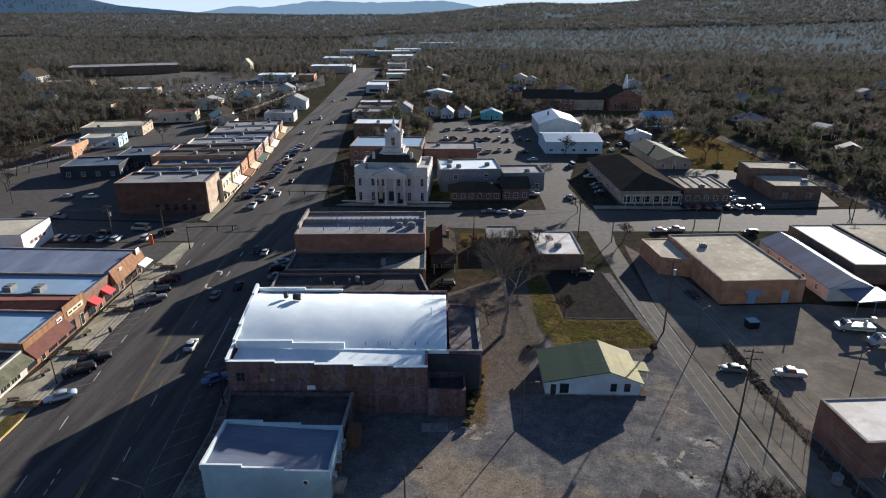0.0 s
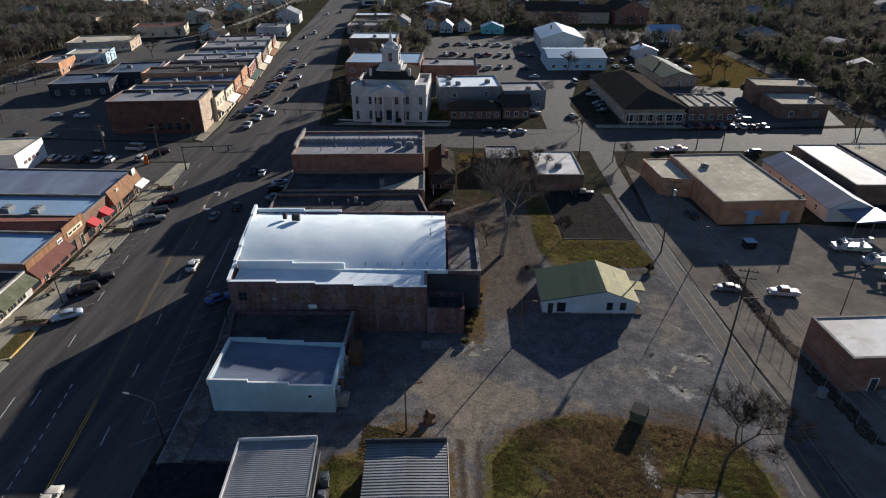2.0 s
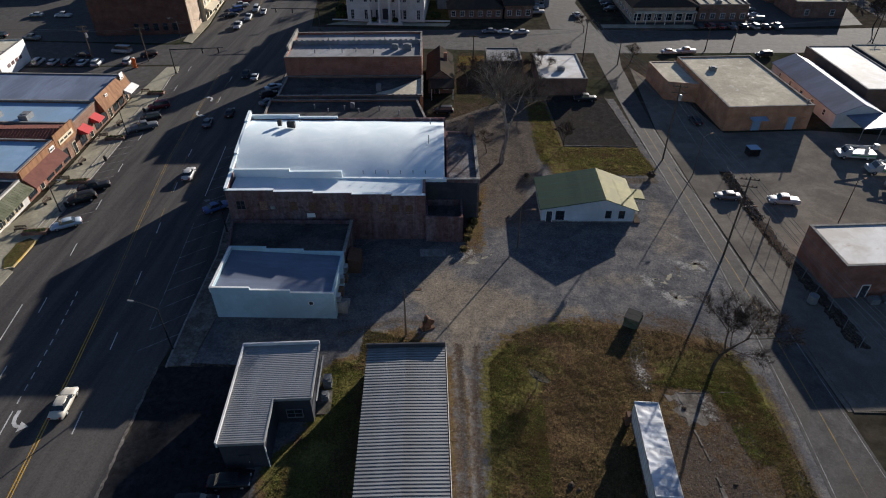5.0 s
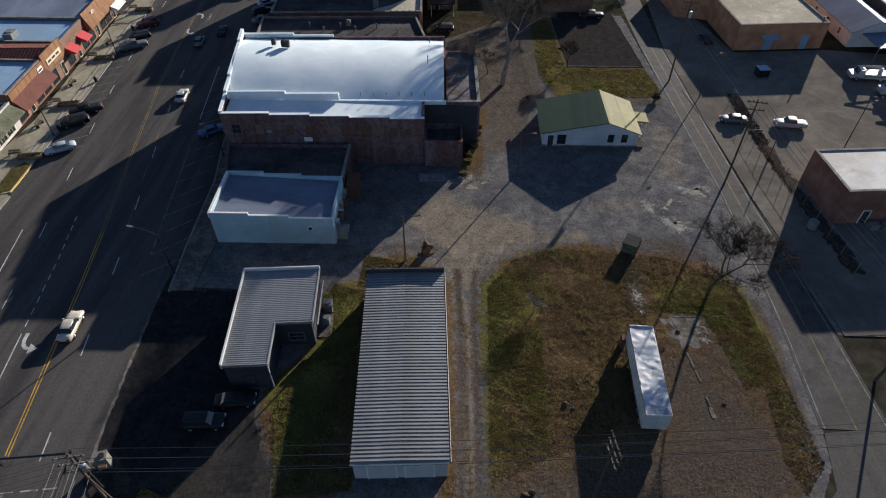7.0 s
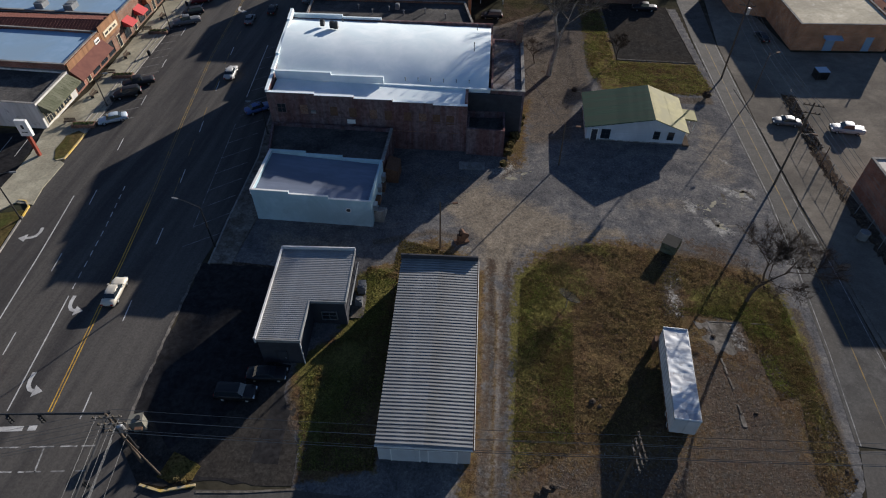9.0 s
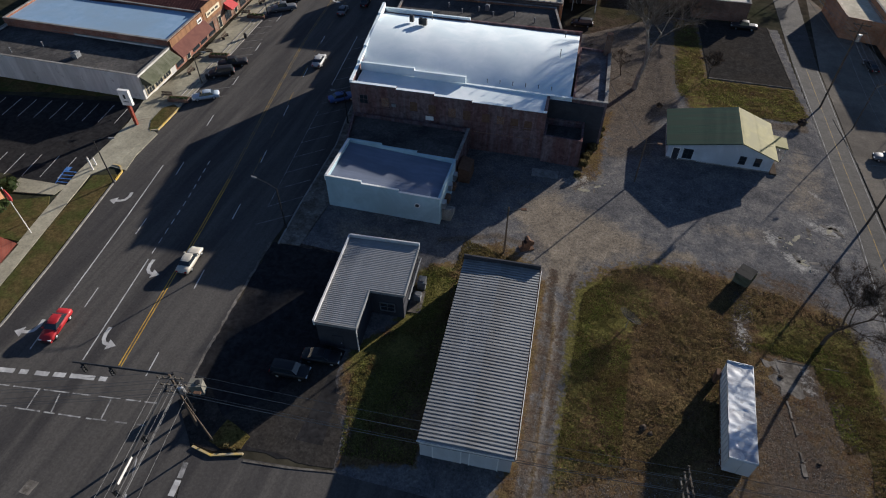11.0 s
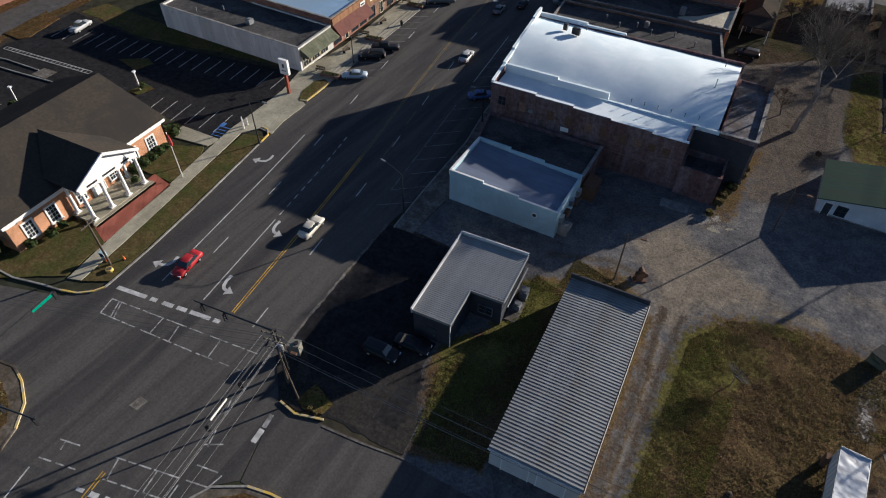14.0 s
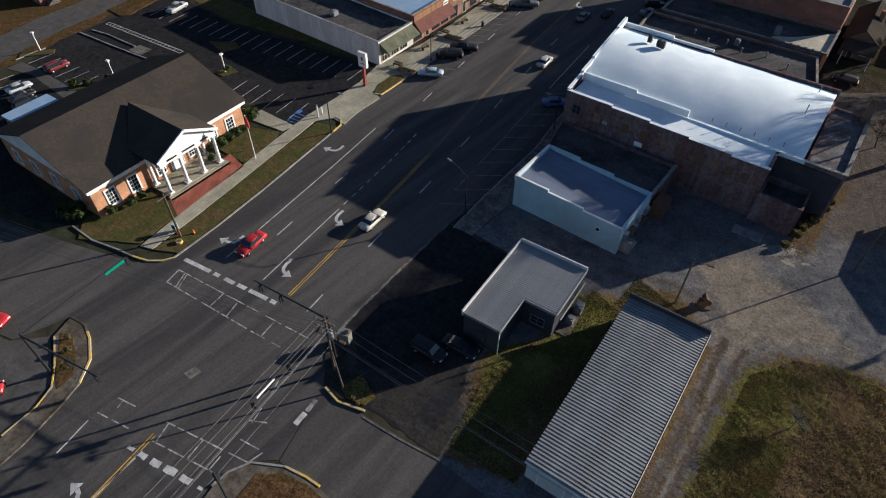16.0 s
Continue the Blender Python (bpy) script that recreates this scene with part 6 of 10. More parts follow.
for x0, x1 in ((-0.12, -0.01), (BW + 0.01, BW + 0.12)):
    bm = bmesh.new()
    f = [bm.verts.new((x0, y, z)) for y, z in ((-0.3, BH - 0.5), (BD + 0.3, BH - 0.5), (BD / 2, BH + BR - 0.15))]
    b = [bm.verts.new((x1, y, z)) for y, z in ((-0.3, BH - 0.5), (BD + 0.3, BH - 0.5), (BD / 2, BH + BR - 0.15))]
    bm.faces.new(f), bm.faces.new(b[::-1])
    for i in range(3):
        bm.faces.new([f[(i + 1) % 3], f[i], b[i], b[(i + 1) % 3]])
    bmesh.ops.recalc_face_normals(bm, faces=bm.faces)
    part("gable_siding", bm, M["whitewall"], bank, "white boarded gable")
for u in (2.5, 5.9, 19.6, 23.0):
    window(bank, on_face("f", u, 1.0, BW, BD), 1.25, 2.3, "whitewall", (3, 4), 0.22)
    part("sill", boxbm(u - 0.95, u + 0.95, -0.22, 0, 0.72, 0.8), M["whitewall"], bank)
for u in (4, 9, 14, 18.5):
    window(bank, on_face("l", u, 1.0, BW, BD), 1.25, 2.2, "whitewall", (3, 4), 0.18)
for u in (4, 9, 14):
    window(bank, on_face("r", u, 1.0, BW, BD), 1.25, 2.2, "whitewall", (3, 4), 0.18)
P0, P1, PD = 8.2, 17.6, 3.7        # portico along the front
part("portico_floor", boxbm(P0 - 0.3, P1 + 0.3, -PD - 0.5, -0.01, 0, 0.35), M["concrete"], bank, "pale concrete portico floor")
for i in range(2):
    part("portico_step", boxbm(P0 - 0.5, P1 + 0.5, -PD - 0.95 - 0.4 * i, -PD - 0.5 - 0.4 * i, 0, 0.23 - 0.1 * i), M["concrete"], bank)


def column_bm(r=0.26, h=4.6):
    bm = bmesh.new()
    box(bm, -r * 1.5, r * 1.5, -r * 1.5, r * 1.5, 0, 0.14)
    tube(bm, (0, 0, 0.14), (0, 0, 0.3), r * 1.3, r * 1.15, 16)
    tube(bm, (0, 0, 0.3), (0, 0, h - 0.35), r, r * 0.85, 16)
    tube(bm, (0, 0, h - 0.35), (0, 0, h - 0.15), r * 0.95, r * 1.3, 16)
    box(bm, -r * 1.4, r * 1.4, -r * 1.4, r * 1.4, h - 0.15, h)
    return bm


col = cached(("column",), column_bm, M["whitewall"])
for i in range(4):
    piece("column", col, bank, m=pose(P0 + 0.35 + i * (P1 - P0 - 0.7) / 3, -PD, 0.35))
for x in (P0 + 0.35, P1 - 0.35):
    piece("column", col, bank, m=pose(x, -0.45, 0.35))
bm = bmesh.new()
box(bm, P0, P1, -PD - 0.35, -PD + 0.35, 4.95, 5.9)
box(bm, P0, P0 + 0.6, -PD + 0.35, -0.7, 4.95, 5.9)
box(bm, P1 - 0.6, P1, -PD + 0.35, -0.7, 4.95, 5.9)
part("entablature", bm, M["whitewall"], bank, "white entablature with small dark lettering")
for u0, u1 in ((9.4, 11.0), (11.9, 14.0), (15.0, 16.3)):
    part("lettering", boxbm(u0, u1, -PD - 0.39, -PD - 0.34, 5.3, 5.56), M["black"], bank, "dark lettering, as a bar")
PC, PZ, PR = (P0 + P1) / 2, 5.9, 2.45
bm = bmesh.new()
f = [bm.verts.new(v) for v in ((P0 - 0.1, -PD - 0.3, PZ), (P1 + 0.1, -PD - 0.3, PZ), (PC, -PD - 0.3, PZ + PR))]
b = [bm.verts.new(v) for v in ((P0 - 0.1, -PD - 0.05, PZ), (P1 + 0.1, -PD - 0.05, PZ), (PC, -PD - 0.05, PZ + PR))]
bm.faces.new(f), bm.faces.new(b[::-1])
for i in range(3):
    bm.faces.new([f[(i + 1) % 3], f[i], b[i], b[(i + 1) % 3]])
part("pediment", bm, M["whitewall"], bank, "white triangular pediment")
for s in (-1, 1):
    bm = bmesh.new()
    ex = PC + s * ((P1 - P0) / 2 + 0.45)
    back = 7.5
    q = [(ex, PZ - 0.1), (PC, PZ + PR + 0.08), (PC, PZ + PR + 0.22), (ex, PZ + 0.04)]
    f = [bm.verts.new((a, -PD - 0.65, c)) for a, c in q]
    b = [bm.verts.new((a, back if i in (1, 2) else 1.6, c)) for i, (a, c) in enumerate(q)]
    bm.faces.new(f), bm.faces.new(b[::-1])
    for i in range(4):
        bm.faces.new([f[(i + 1) % 4], f[i], b[i], b[(i + 1) % 4]])
    bmesh.ops.recalc_face_normals(bm, faces=bm.faces)
    part("portico_roof", bm, M["shingle"], bank)
    bm = bmesh.new()
    m = pose(PC, -PD - 0.72, PZ + PR + 0.02, 0, s * math.degrees(math.atan2(PR, (P1 - P0) / 2 + 0.4)), 0)
    box(bm, min(0, s * 5.6), max(0, s * 5.6), -0.06, 0.12, -0.16, 0.2, m)
    part("raking_cornice", bm, M["whitewall"], bank)
door(bank, on_face("f", PC, 0.35, BW, BD), 2.0, 2.7, "whitewall", "whitewall", "entrance_door")
for u in (PC - 2.7, PC + 2.7):
    window(bank, on_face("f", u, 1.0, BW, BD), 1.2, 2.2, "whitewall", (3, 4), 0.2)
part("lamp_lantern", boxbm(PC - 0.2, PC + 0.2, -PD + 1.4, -PD + 1.8, 3.9, 4.6), M["black"], bank)
drive = thing("drive_canopy", "flat white-topped drive-through canopy", "canopy", pose(-96.8, 20.6, 0, 0, 0, 96))
part("canopy_roof", boxbm(0, 7.4, 0, 4.6, 3.2, 3.6), M["bluemetal"], drive, "pale blue-white flat canopy roof")
for x, y in ((0.4, 0.4), (7.0, 0.4), (0.4, 4.2), (7.0, 4.2)):
    part("post", boxbm(x - 0.2, x + 0.2, y - 0.2, y + 0.2, 0, 3.2), M["orangebrick"], drive)

# bay lines of the bank's car park
lot = bpy.data.objects["pavement_bank_lot"]
D2 = Vector((-0.985, -0.17))
for i in range(19):
    a = Vector((-74.4, 70.2)) + D2 * (2.75 * i)
    line("bay_line", (a.x, a.y), (a.x + 0.75, a.y - 5.0), 0.1, M["whitepaint"], 0.024, lot)
for i in range(6):
    a = Vector((-72.4, 51.0)) + D2 * (2.75 * i)
    line("bay_line", (a.x, a.y), (a.x - 0.9, a.y + 5.0), 0.1, M["whitepaint"], 0.024, lot)
for i in range(6):
    x = -121.6 + 2.76 * i
    line("bay_line", (x, 32.0 + 0.25 * i), (x - 0.2, 36.4 + 0.3 * i), 0.1, M["whitepaint"], 0.024, lot)
for i in range(6):
    x = -119.7 + 2.78 * i
    line("bay_line", (x, 23.9), (x + 0.1, 28.4), 0.1, M["whitepaint"], 0.024, lot)
LA, LB = Vector((-125.6, 49.1)), Vector((-104.3, 51.8))
LN = Vector((-0.12, 0.85))
line("hatch_edge", tuple(LA), tuple(LB), 0.12, M["whitepaint"], 0.024, lot), line("hatch_edge", tuple(LA + LN), tuple(LB + LN), 0.12, M["whitepaint"], 0.024, lot)
for k in range(24):
    a = LA.lerp(LB, k / 23)
    line("hatch_line", tuple(a), tuple(a + LN), 0.12, M["whitepaint"], 0.024, lot)
sheet("pavement_lot_path", [(-122.6, 28.6), (-117.2, 30.5), (-105.8, 30.4), (-105.9, 32.8), (-117.4, 32.3), (-123.4, 31.4)], 0.03, M["oldasphalt"], "grey path between rows of bays", "pavement")
sheet("grass_lot_end", ragged([(-131, 52.6), (-126.4, 52.8), (-125.6, 54.4), (-127.8, 62.4), (-133, 63)], 0.8, 0.1, 46), 0.14, M["grass"], "dry grass end of the car park", "grass")
sheet("grass_west_side", ragged([(-190, -20), (-130, 8), (-123.4, 28), (-124.8, 36), (-126.6, 46), (-129, 52), (-130, 76), (-190, 80)], 2, 0.4, 47), 0.013, M["grass"], "dry winter grass beside the back street", "grass")
kerb([(-124.5, 31.0), (-124.8, 36.6)], M["kerb"], "kerb at the end of a car park"), kerb([(-125.9, 43.9), (-116, 45.2), (-106.0, 46.8)], M["kerb"], "kerb of a car park island"), kerb([(-125.0, 46.0), (-121, 47.0), (-112.6, 47.8)], M["kerb"], "kerb of a car park island")
sheet("pavement_lot_pad", [(-112.6, 46.2), (-109.2, 46.7), (-109.4, 49.2), (-112.6, 48.8)], 0.06, M["oldconcrete"], "small concrete pad in the car park", "pavement")
for k in range(6):
    line("hatch_line", (-69.2 - 0.25 * k, 49.3 + 0.75 * k), (-71.4 - 0.25 * k, 48.9 + 0.75 * k), 0.14, M["bluepaint"], 0.024, lot)
part("disabled_bay_mark", prismbm([(-72.9, 52.8), (-72.1, 52.95), (-72.25, 53.8), (-73.05, 53.65)], 0, 0.024), M["bluepaint"], lot, "blue painted bay mark")
for a, b in (((-69.2, 49.3), (-70.6, 54.0)), ((-71.6, 48.9), (-73.0, 53.6))):
    line("bay_line", a, b, 0.12, M["bluepaint"], 0.025, lot)
for n_, poly in enumerate(([(-105.8, 37.4), (-103.0, 42.2), (-101.4, 41.6), (-104.2, 36.6)], [(-93.6, 51.6), (-92.4, 54.8), (-90.4, 54.6), (-91.2, 51.8)], [(-126.5, 33), (-123, 37.6), (-121.6, 36.6), (-125, 31.8)],
                              [(-108.4, 32.6), (-106.0, 36.8), (-104.8, 36.2), (-107, 32)], [(-98.4, 57), (-97.4, 60.2), (-99.6, 61), (-104, 58)])):
    sheet("grass_island", ragged(poly, 0.8, 0.08, 40 + n_), 0.14, M["lawn"], "kerbed planting island in the car park", "grass")

# ---------------------------------------------------------------- shops on the west side
def shop(name, label, y0, y1, depth, h, wall, roof, x0, parapet=0.35, cap="kerb"):
    th = thing(name, label, "shop", pose(x0, y0, 0, 0, 0, 94.4), "shops of the west row")
    w = (y1 - y0) * 1.003 - 0.04
    shell(th, [(0, 0), (w, 0), (w + 2.2, depth), (1.6, depth)], h, wall, roof, parapet, cap=cap)
    return th, w


FX = lambda y: -72.9 - 0.077 * (y - 72.6)
sh1, w1 = shop("corner_shop", "long white-walled shop with black tar roof", 72.6, 82.6, 34, 4.5, "dirtywhite", "blackroof", FX(72.6))
for i in range(17):
    part("awning_strip", prismbm([(0.3 + i * 0.55, -1.9), (0.82 + i * 0.55, -1.9), (0.82 + i * 0.55, -0.05), (0.3 + i * 0.55, -0.05)], 2.7, [3.0, 3.0, 4.2, 4.2]), M["olive"], sh1, "dark green ribbed awning sheet" if i == 0 else "")
for u in (1.8, 4.4, 7.0):
    window(sh1, on_face("f", u, 0.5, w1, 34), 2.2, 2.0, "cream", (3, 2))
unit(sh1, 4, 14, 4.15), pipe(sh1, 6, 22, 4.15), pipe(sh1, 3, 26, 4.15)
sh2, w2 = shop("brick_shop", "brick shop with pale membrane roof and sign boards", 82.6, 94.4, 34, 5.6, "redbrick", "bluemetal", FX(82.6))
part("fascia_board", boxbm(0.2, w2 - 0.2, -0.25, -0.02, 3.6, 5.5), M["boards"], sh2, "brown boarded fascia")
part("shop_awning", prismbm([(0.2, -1.9), (w2 - 0.2, -1.9), (w2 - 0.2, -0.26), (0.2, -0.26)], 2.5, [2.6, 2.6, 4.3, 4.3]), M["redroof"], sh2, "dark red awning")
for i, (u, ww) in enumerate(((10.2, 1.6),)):
    part("shop_sign", boxbm(u - ww / 2, u + ww / 2, -0.34, -0.26, 4.1, 5.0), M["whitewall"], sh2, "white sign board with dark bars")
    for k in range(3):
        part("lettering", boxbm(u - ww * 0.38 + k * ww * 0.27, u - ww * 0.38 + k * ww * 0.27 + ww * 0.2, -0.37, -0.33, 4.4, 4.7), M["black"], sh2)
sh3, w3 = shop("brick_shop", "brick shop with a maroon ribbed metal roof", 94.4, 101.6, 34, 5.0, "brownbrick", "redroof", FX(94.4))
n_pan = 11
for s in (0, 1):
    for i in range(n_pan):
        bm = rib_panel(3.75, 3.0, 0.6, 0.05)
        o = part("roof_panel", bm, M["redroof"], sh3)
        o.matrix_basis = pose(0.0 if s == 0 else w3, 0.3 + i * 3.0 + (0 if s == 0 else 3.0), 5.1, 0, -14, 0 if s == 0 else 180)
part("gable_board", prismbm([(0, -0.2), (w3, -0.2), (w3, 0), (0, 0)], 3.2, 6.2), M["boards"], sh3, "brown boarded gable front")
part("shop_sign", boxbm(1.0, 6.2, -0.3, -0.21, 3.9, 4.9), M["cream"], sh3, "white sign board with dark bars")
for k in range(3):
    part("lettering", boxbm(1.4 + k * 1.5, 2.5 + k * 1.5, -0.33, -0.29, 4.2, 4.55), M["black"], sh3)
sh4, w4 = shop("brick_shop", "shop with a pale roof and rooftop units", 101.6, 111.4, 34, 5.3, "brownbrick", "bluemetal", FX(101.6))
unit(sh4, 3.0, 10, 4.95, (2.4, 1.6, 1.0)), unit(sh4, 3.4, 16, 4.95, (2.2, 1.6, 1.0))
for u in (2.2, 7.2):
    part("red_awning", prismbm([(u - 1.3, -1.7), (u + 1.3, -1.7), (u + 1.3, -0.02), (u - 1.3, -0.02)], 2.5, [2.7, 2.7, 3.7, 3.7]), M["red"], sh4, "red fabric awning")
sh5, w5 = shop("long_shop", "shop with a dark roof and brown boarded front", 111.4, 125.6, 36, 5.4, "brownbrick", "blueroof", FX(111.4), 0.12)
part("mansard_board", prismbm([(0.2, -1.2), (w5, -1.2), (w5, -0.05), (0.2, -0.05)], 2.9, [3.2, 3.2, 6.0, 6.0]), M["boards"], sh5, "brown sloped timber fascia")
for u, ww, z in ((3.8, 1.0, 4.8), (12.2, 1.5, 5.2)):
    part("shop_sign", boxbm(u - ww / 2, u + ww / 2, -0.62, -0.45, z, z + (1.3 if ww > 1.2 else 0.5)), M["whitewall"], sh5, "white sign board with a dark bar")
    part("lettering", boxbm(u - ww * 0.3, u + ww * 0.3, -0.65, -0.61, z + 0.15, z + 0.35), M["black"], sh5)
part("white_awning", prismbm([(10.0, -2.6), (w5 + 0.3, -2.6), (w5 + 0.3, -1.25), (10.0, -1.25)], 2.6, [2.8, 2.8, 3.5, 3.5]), M["whitewall"], sh5, "cream fabric awning")
for th, w in ((sh2, w2), (sh3, w3), (sh4, w4), (sh5, w5)):
    n_ = int(w / 2.6)
    for k in range(n_):
        u = (k + 0.5) * w / n_
        if k % 3 == 1:
            door(th, on_face("f", u, 0.12, w, 34), 1.0, 2.2, "cream", "glass")
        else:
            window(th, on_face("f", u, 0.45, w, 34), 2.1, 2.0, "darkwall", (2, 1))
wh = block("white_workshop", "white-painted workshop with a pale roof", -128, 130.6, 17.4, 14.0, 5.4, 9, "whitewall", "tanroof", 0.15, "kerb", "building")
for k in range(4):
    part("wall_mark", boxbm(17.42, 17.47, 3 + k * 2.0, 4.4 + k * 2.0, 2.0, 2.8), M["graywall"], wh, "faded painted lettering, as bars")

# ---------------------------------------------------------------- the courthouse
court = thing("courthouse", "pale stone courthouse with columned portico and cupola", "courthouse", pose(-38.3, 183.2, 0, 0, 0, 0.2))
CW, CD, CH = 22.7, 22.0, 9.9
shell(court, rect(CW, CD), CH, "stone", "grayroof", 0.5, cap="stone", capz=0.3)
part("string_course", boxbm(-0.1, CW + 0.1, -0.12, 0, 4.9, 5.2), M["stone"], court)
part("cornice", boxbm(-0.25, CW + 0.25, -0.3, 0, CH - 1.5, CH - 1.1), M["stone"], court)
part("balustrade", boxbm(0, CW, 0.0, 0.35, CH + 0.3, CH + 1.0), M["stone"], court)
for x in (0, CW - 3.2):
    part("corner_block", boxbm(x - 0.02, x + 3.22, -0.02, 3.2, CH + 0.3, CH + 1.7), M["stone"], court)
for z, h_ in ((0.9, 2.6), (5.7, 2.2)):
    for u in (1.6, 5.6, 7.0, 8.9, 13.7, 15.6, 17.0, 21.0):
        window(court, on_face("f", u, z, CW, CD), 0.85, h_, "stone", (2, 3))
    for u in (3, 8, 13, 18):
        window(court, on_face("l", u, z, CW, CD), 1.0, h_, "stone", (2, 3))
        window(court, on_face("r", u, z, CW, CD), 1.0, h_, "stone", (2, 3))
ccol = cached(("column", "court"), lambda: column_bm(0.42, 8.0), M["stone"])
for i in range(4):
    piece("column", ccol, court, m=pose(7.0 + i * 2.9, -2.2, 0.5))
part("portico_floor", boxbm(6.2, 16.5, -3.0, -0.05, 0, 0.5), M["stone"], court)
part("entablature", boxbm(6.2, 16.5, -2.8, -0.3, 8.5, 9.5), M["stone"], court)
bm = bmesh.new()
f = [bm.verts.new(v) for v in ((5.9, -3.1, 9.5), (16.8, -3.1, 9.5), (11.35, -3.1, 11.9))]
b = [bm.verts.new(v) for v in ((5.9, 3.0, 9.5), (16.8, 3.0, 9.5), (11.35, 3.0, 11.9))]
bm.faces.new(f), bm.faces.new(b[::-1])
for i in range(3):
    bm.faces.new([f[(i + 1) % 3], f[i], b[i], b[(i + 1) % 3]])
part("pediment", bm, M["stone"], court)
door(court, on_face("f", 11.35, 0.5, CW, CD), 1.8, 3.4, "stone", "darkwall", "entrance_door")
part("upper_block", boxbm(3.6, CW - 3.6, 3.6, CD - 2, CH - 0.4, CH + 2.6), M["stone"], court)
r_ = hip(court, CW - 7.0, CD - 5.4, CH + 2.6, 4.0, "shingle", 0.5)
r_.matrix_basis = pose(3.5, 3.5, 0)
for x in (5.4, CW - 5.4):
    part("chimney", boxbm(x - 0.4, x + 0.4, 4.4, 5.2, CH, CH + 5.4), M["stone"], court)
cx, cy = CW / 2, CD / 2 - 1.5
part("cupola_base", boxbm(cx - 3.2, cx + 3.2, cy - 3.2, cy + 3.2, CH + 3.4, CH + 6.4), M["stone"], court)
part("cupola_deck", boxbm(cx - 4.2, cx + 4.2, cy - 4.2, cy + 4.2, CH + 4.6, CH + 5.0), M["stone"], court)
part("cupola_tower", boxbm(cx - 2.5, cx + 2.5, cy - 2.5, cy + 2.5, CH + 6.4, CH + 10.3), M["stone"], court, "pale square clock tower")
part("cupola_cornice", boxbm(cx - 2.9, cx + 2.9, cy - 2.9, cy + 2.9, CH + 10.3, CH + 10.7), M["stone"], court)
for k in range(4):
    w = math.pi / 2 * k
    window(court, pose(cx + 2.52 * math.sin(w), cy - 2.52 * math.cos(w), CH + 7.0, 0, 0, math.degrees(w)), 1.2, 2.6, "whitewall", (1, 2))
    part("clock_gable", prismbm([(cx + 2.7 * math.sin(w) - 1.1 * math.cos(w) - 0.15 * abs(math.sin(w)), cy - 2.7 * math.cos(w) - 1.1 * math.sin(w) - 0.15 * abs(math.cos(w))), (cx + 2.7 * math.sin(w) + 1.1 * math.cos(w) - 0.15 * abs(math.sin(w)), cy - 2.7 * math.cos(w) + 1.1 * math.sin(w) - 0.15 * abs(math.cos(w))),
        (cx + 2.7 * math.sin(w) + 1.1 * math.cos(w) + 0.15 * abs(math.sin(w)), cy - 2.7 * math.cos(w) + 1.1 * math.sin(w) + 0.15 * abs(math.cos(w))), (cx + 2.7 * math.sin(w) - 1.1 * math.cos(w) + 0.15 * abs(math.sin(w)), cy - 2.7 * math.cos(w) - 1.1 * math.sin(w) + 0.15 * abs(math.cos(w)))], CH + 10.7, CH + 11.6), M["stone"], court)
bm = bmesh.new()
for i in range(5):
    a0, a1 = math.pi / 2 * i / 5, math.pi / 2 * (i + 1) / 5
    tube(bm, (cx, cy, CH + 10.7 + 2.0 * math.sin(a0)), (cx, cy, CH + 10.7 + 2.0 * math.sin(a1)), 2.2 * math.cos(a0), max(0.05, 2.2 * math.cos(a1)), 16)
part("dome", bm, M["stone"], court, "pale cupola dome")
part("lantern", tubebm((cx, cy, CH + 12.2), (cx, cy, CH + 14.0), 0.7, 0.6, 8), M["whitewall"], court)
part("finial", tubebm((cx, cy, CH + 14.0), (cx, cy, CH + 16.0), 0.35, 0.03, 8), M["steel"], court)


# ---------------------------------------------------------------- farther buildings
def facade(th, w, d, h, face, n, z=0.9, ww=1.2, hh=1.5, mat="whitewall"):
    length = w if face in "fb" else d
    for k in range(n):
        window(th, on_face(face, (k + 0.5) * length / n, z, w, d), ww, hh, mat)


def flat(name, label, x, y, w, d, h, ang, wall, roof, nf=4, ns=3, par=0.35, cap="kerb", storeys=1, units=1):
    th = block(name, label, x, y, w, d, h, ang, wall, roof, par, cap)
    for s in range(storeys):
        facade(th, w, d, h, "f", nf, 0.8 + 3.6 * s), facade(th, w, d, h, "r", ns, 0.8 + 3.6 * s)
    rnd = random.Random(int(x * 7 + y))
    for k in range(units):
        unit(th, rnd.uniform(2, max(2.1, w - 2)), rnd.uniform(2, max(2.1, d - 2)), h - par, (1.6, 1.3, 1.0))
    return th


def home(label, x, y, w, d, h, rise, ang, wall, roof, axis="y", nf=2):
    th = thing("house", label, "house", pose(x, y, 0, 0, 0, ang), "houses of the town")
    gable(th, w, d, h, rise, roof, wall, 0.4, axis)
    facade(th, w, d, h, "f", nf, 0.9, 0.9, 1.3), facade(th, w, d, h, "r", 2, 0.9, 0.9, 1.3)
    door(th, on_face("f", w / 2 + 0.02, 0, w, d), 0.9, 2.0)
    part("chimney", boxbm(w * 0.3, w * 0.3 + 0.7, d * 0.5, d * 0.5 + 0.7, h, h + rise + 0.9), M["redbrick"], th)
    return th


b1 = flat("corner_store", "two-storey red brick corner store, shade in its wall colour", -106, 166.6, 26.2, 13.5, 9.6, 7, "shadebrick", "grayroof", 7, 4, 0.5, "kerb", 0, 2)
for k in range(5):
    window(b1, on_face("f", 11.5 + k * 2.6, 1.2, 26.2, 13.5), 1.2, 1.8, "darkwall")
for k in range(3):
    window(b1, on_face("r", 2.6 + k * 4.0, 5.2, 26.2, 13.5), 1.2, 1.8, "darkwall")
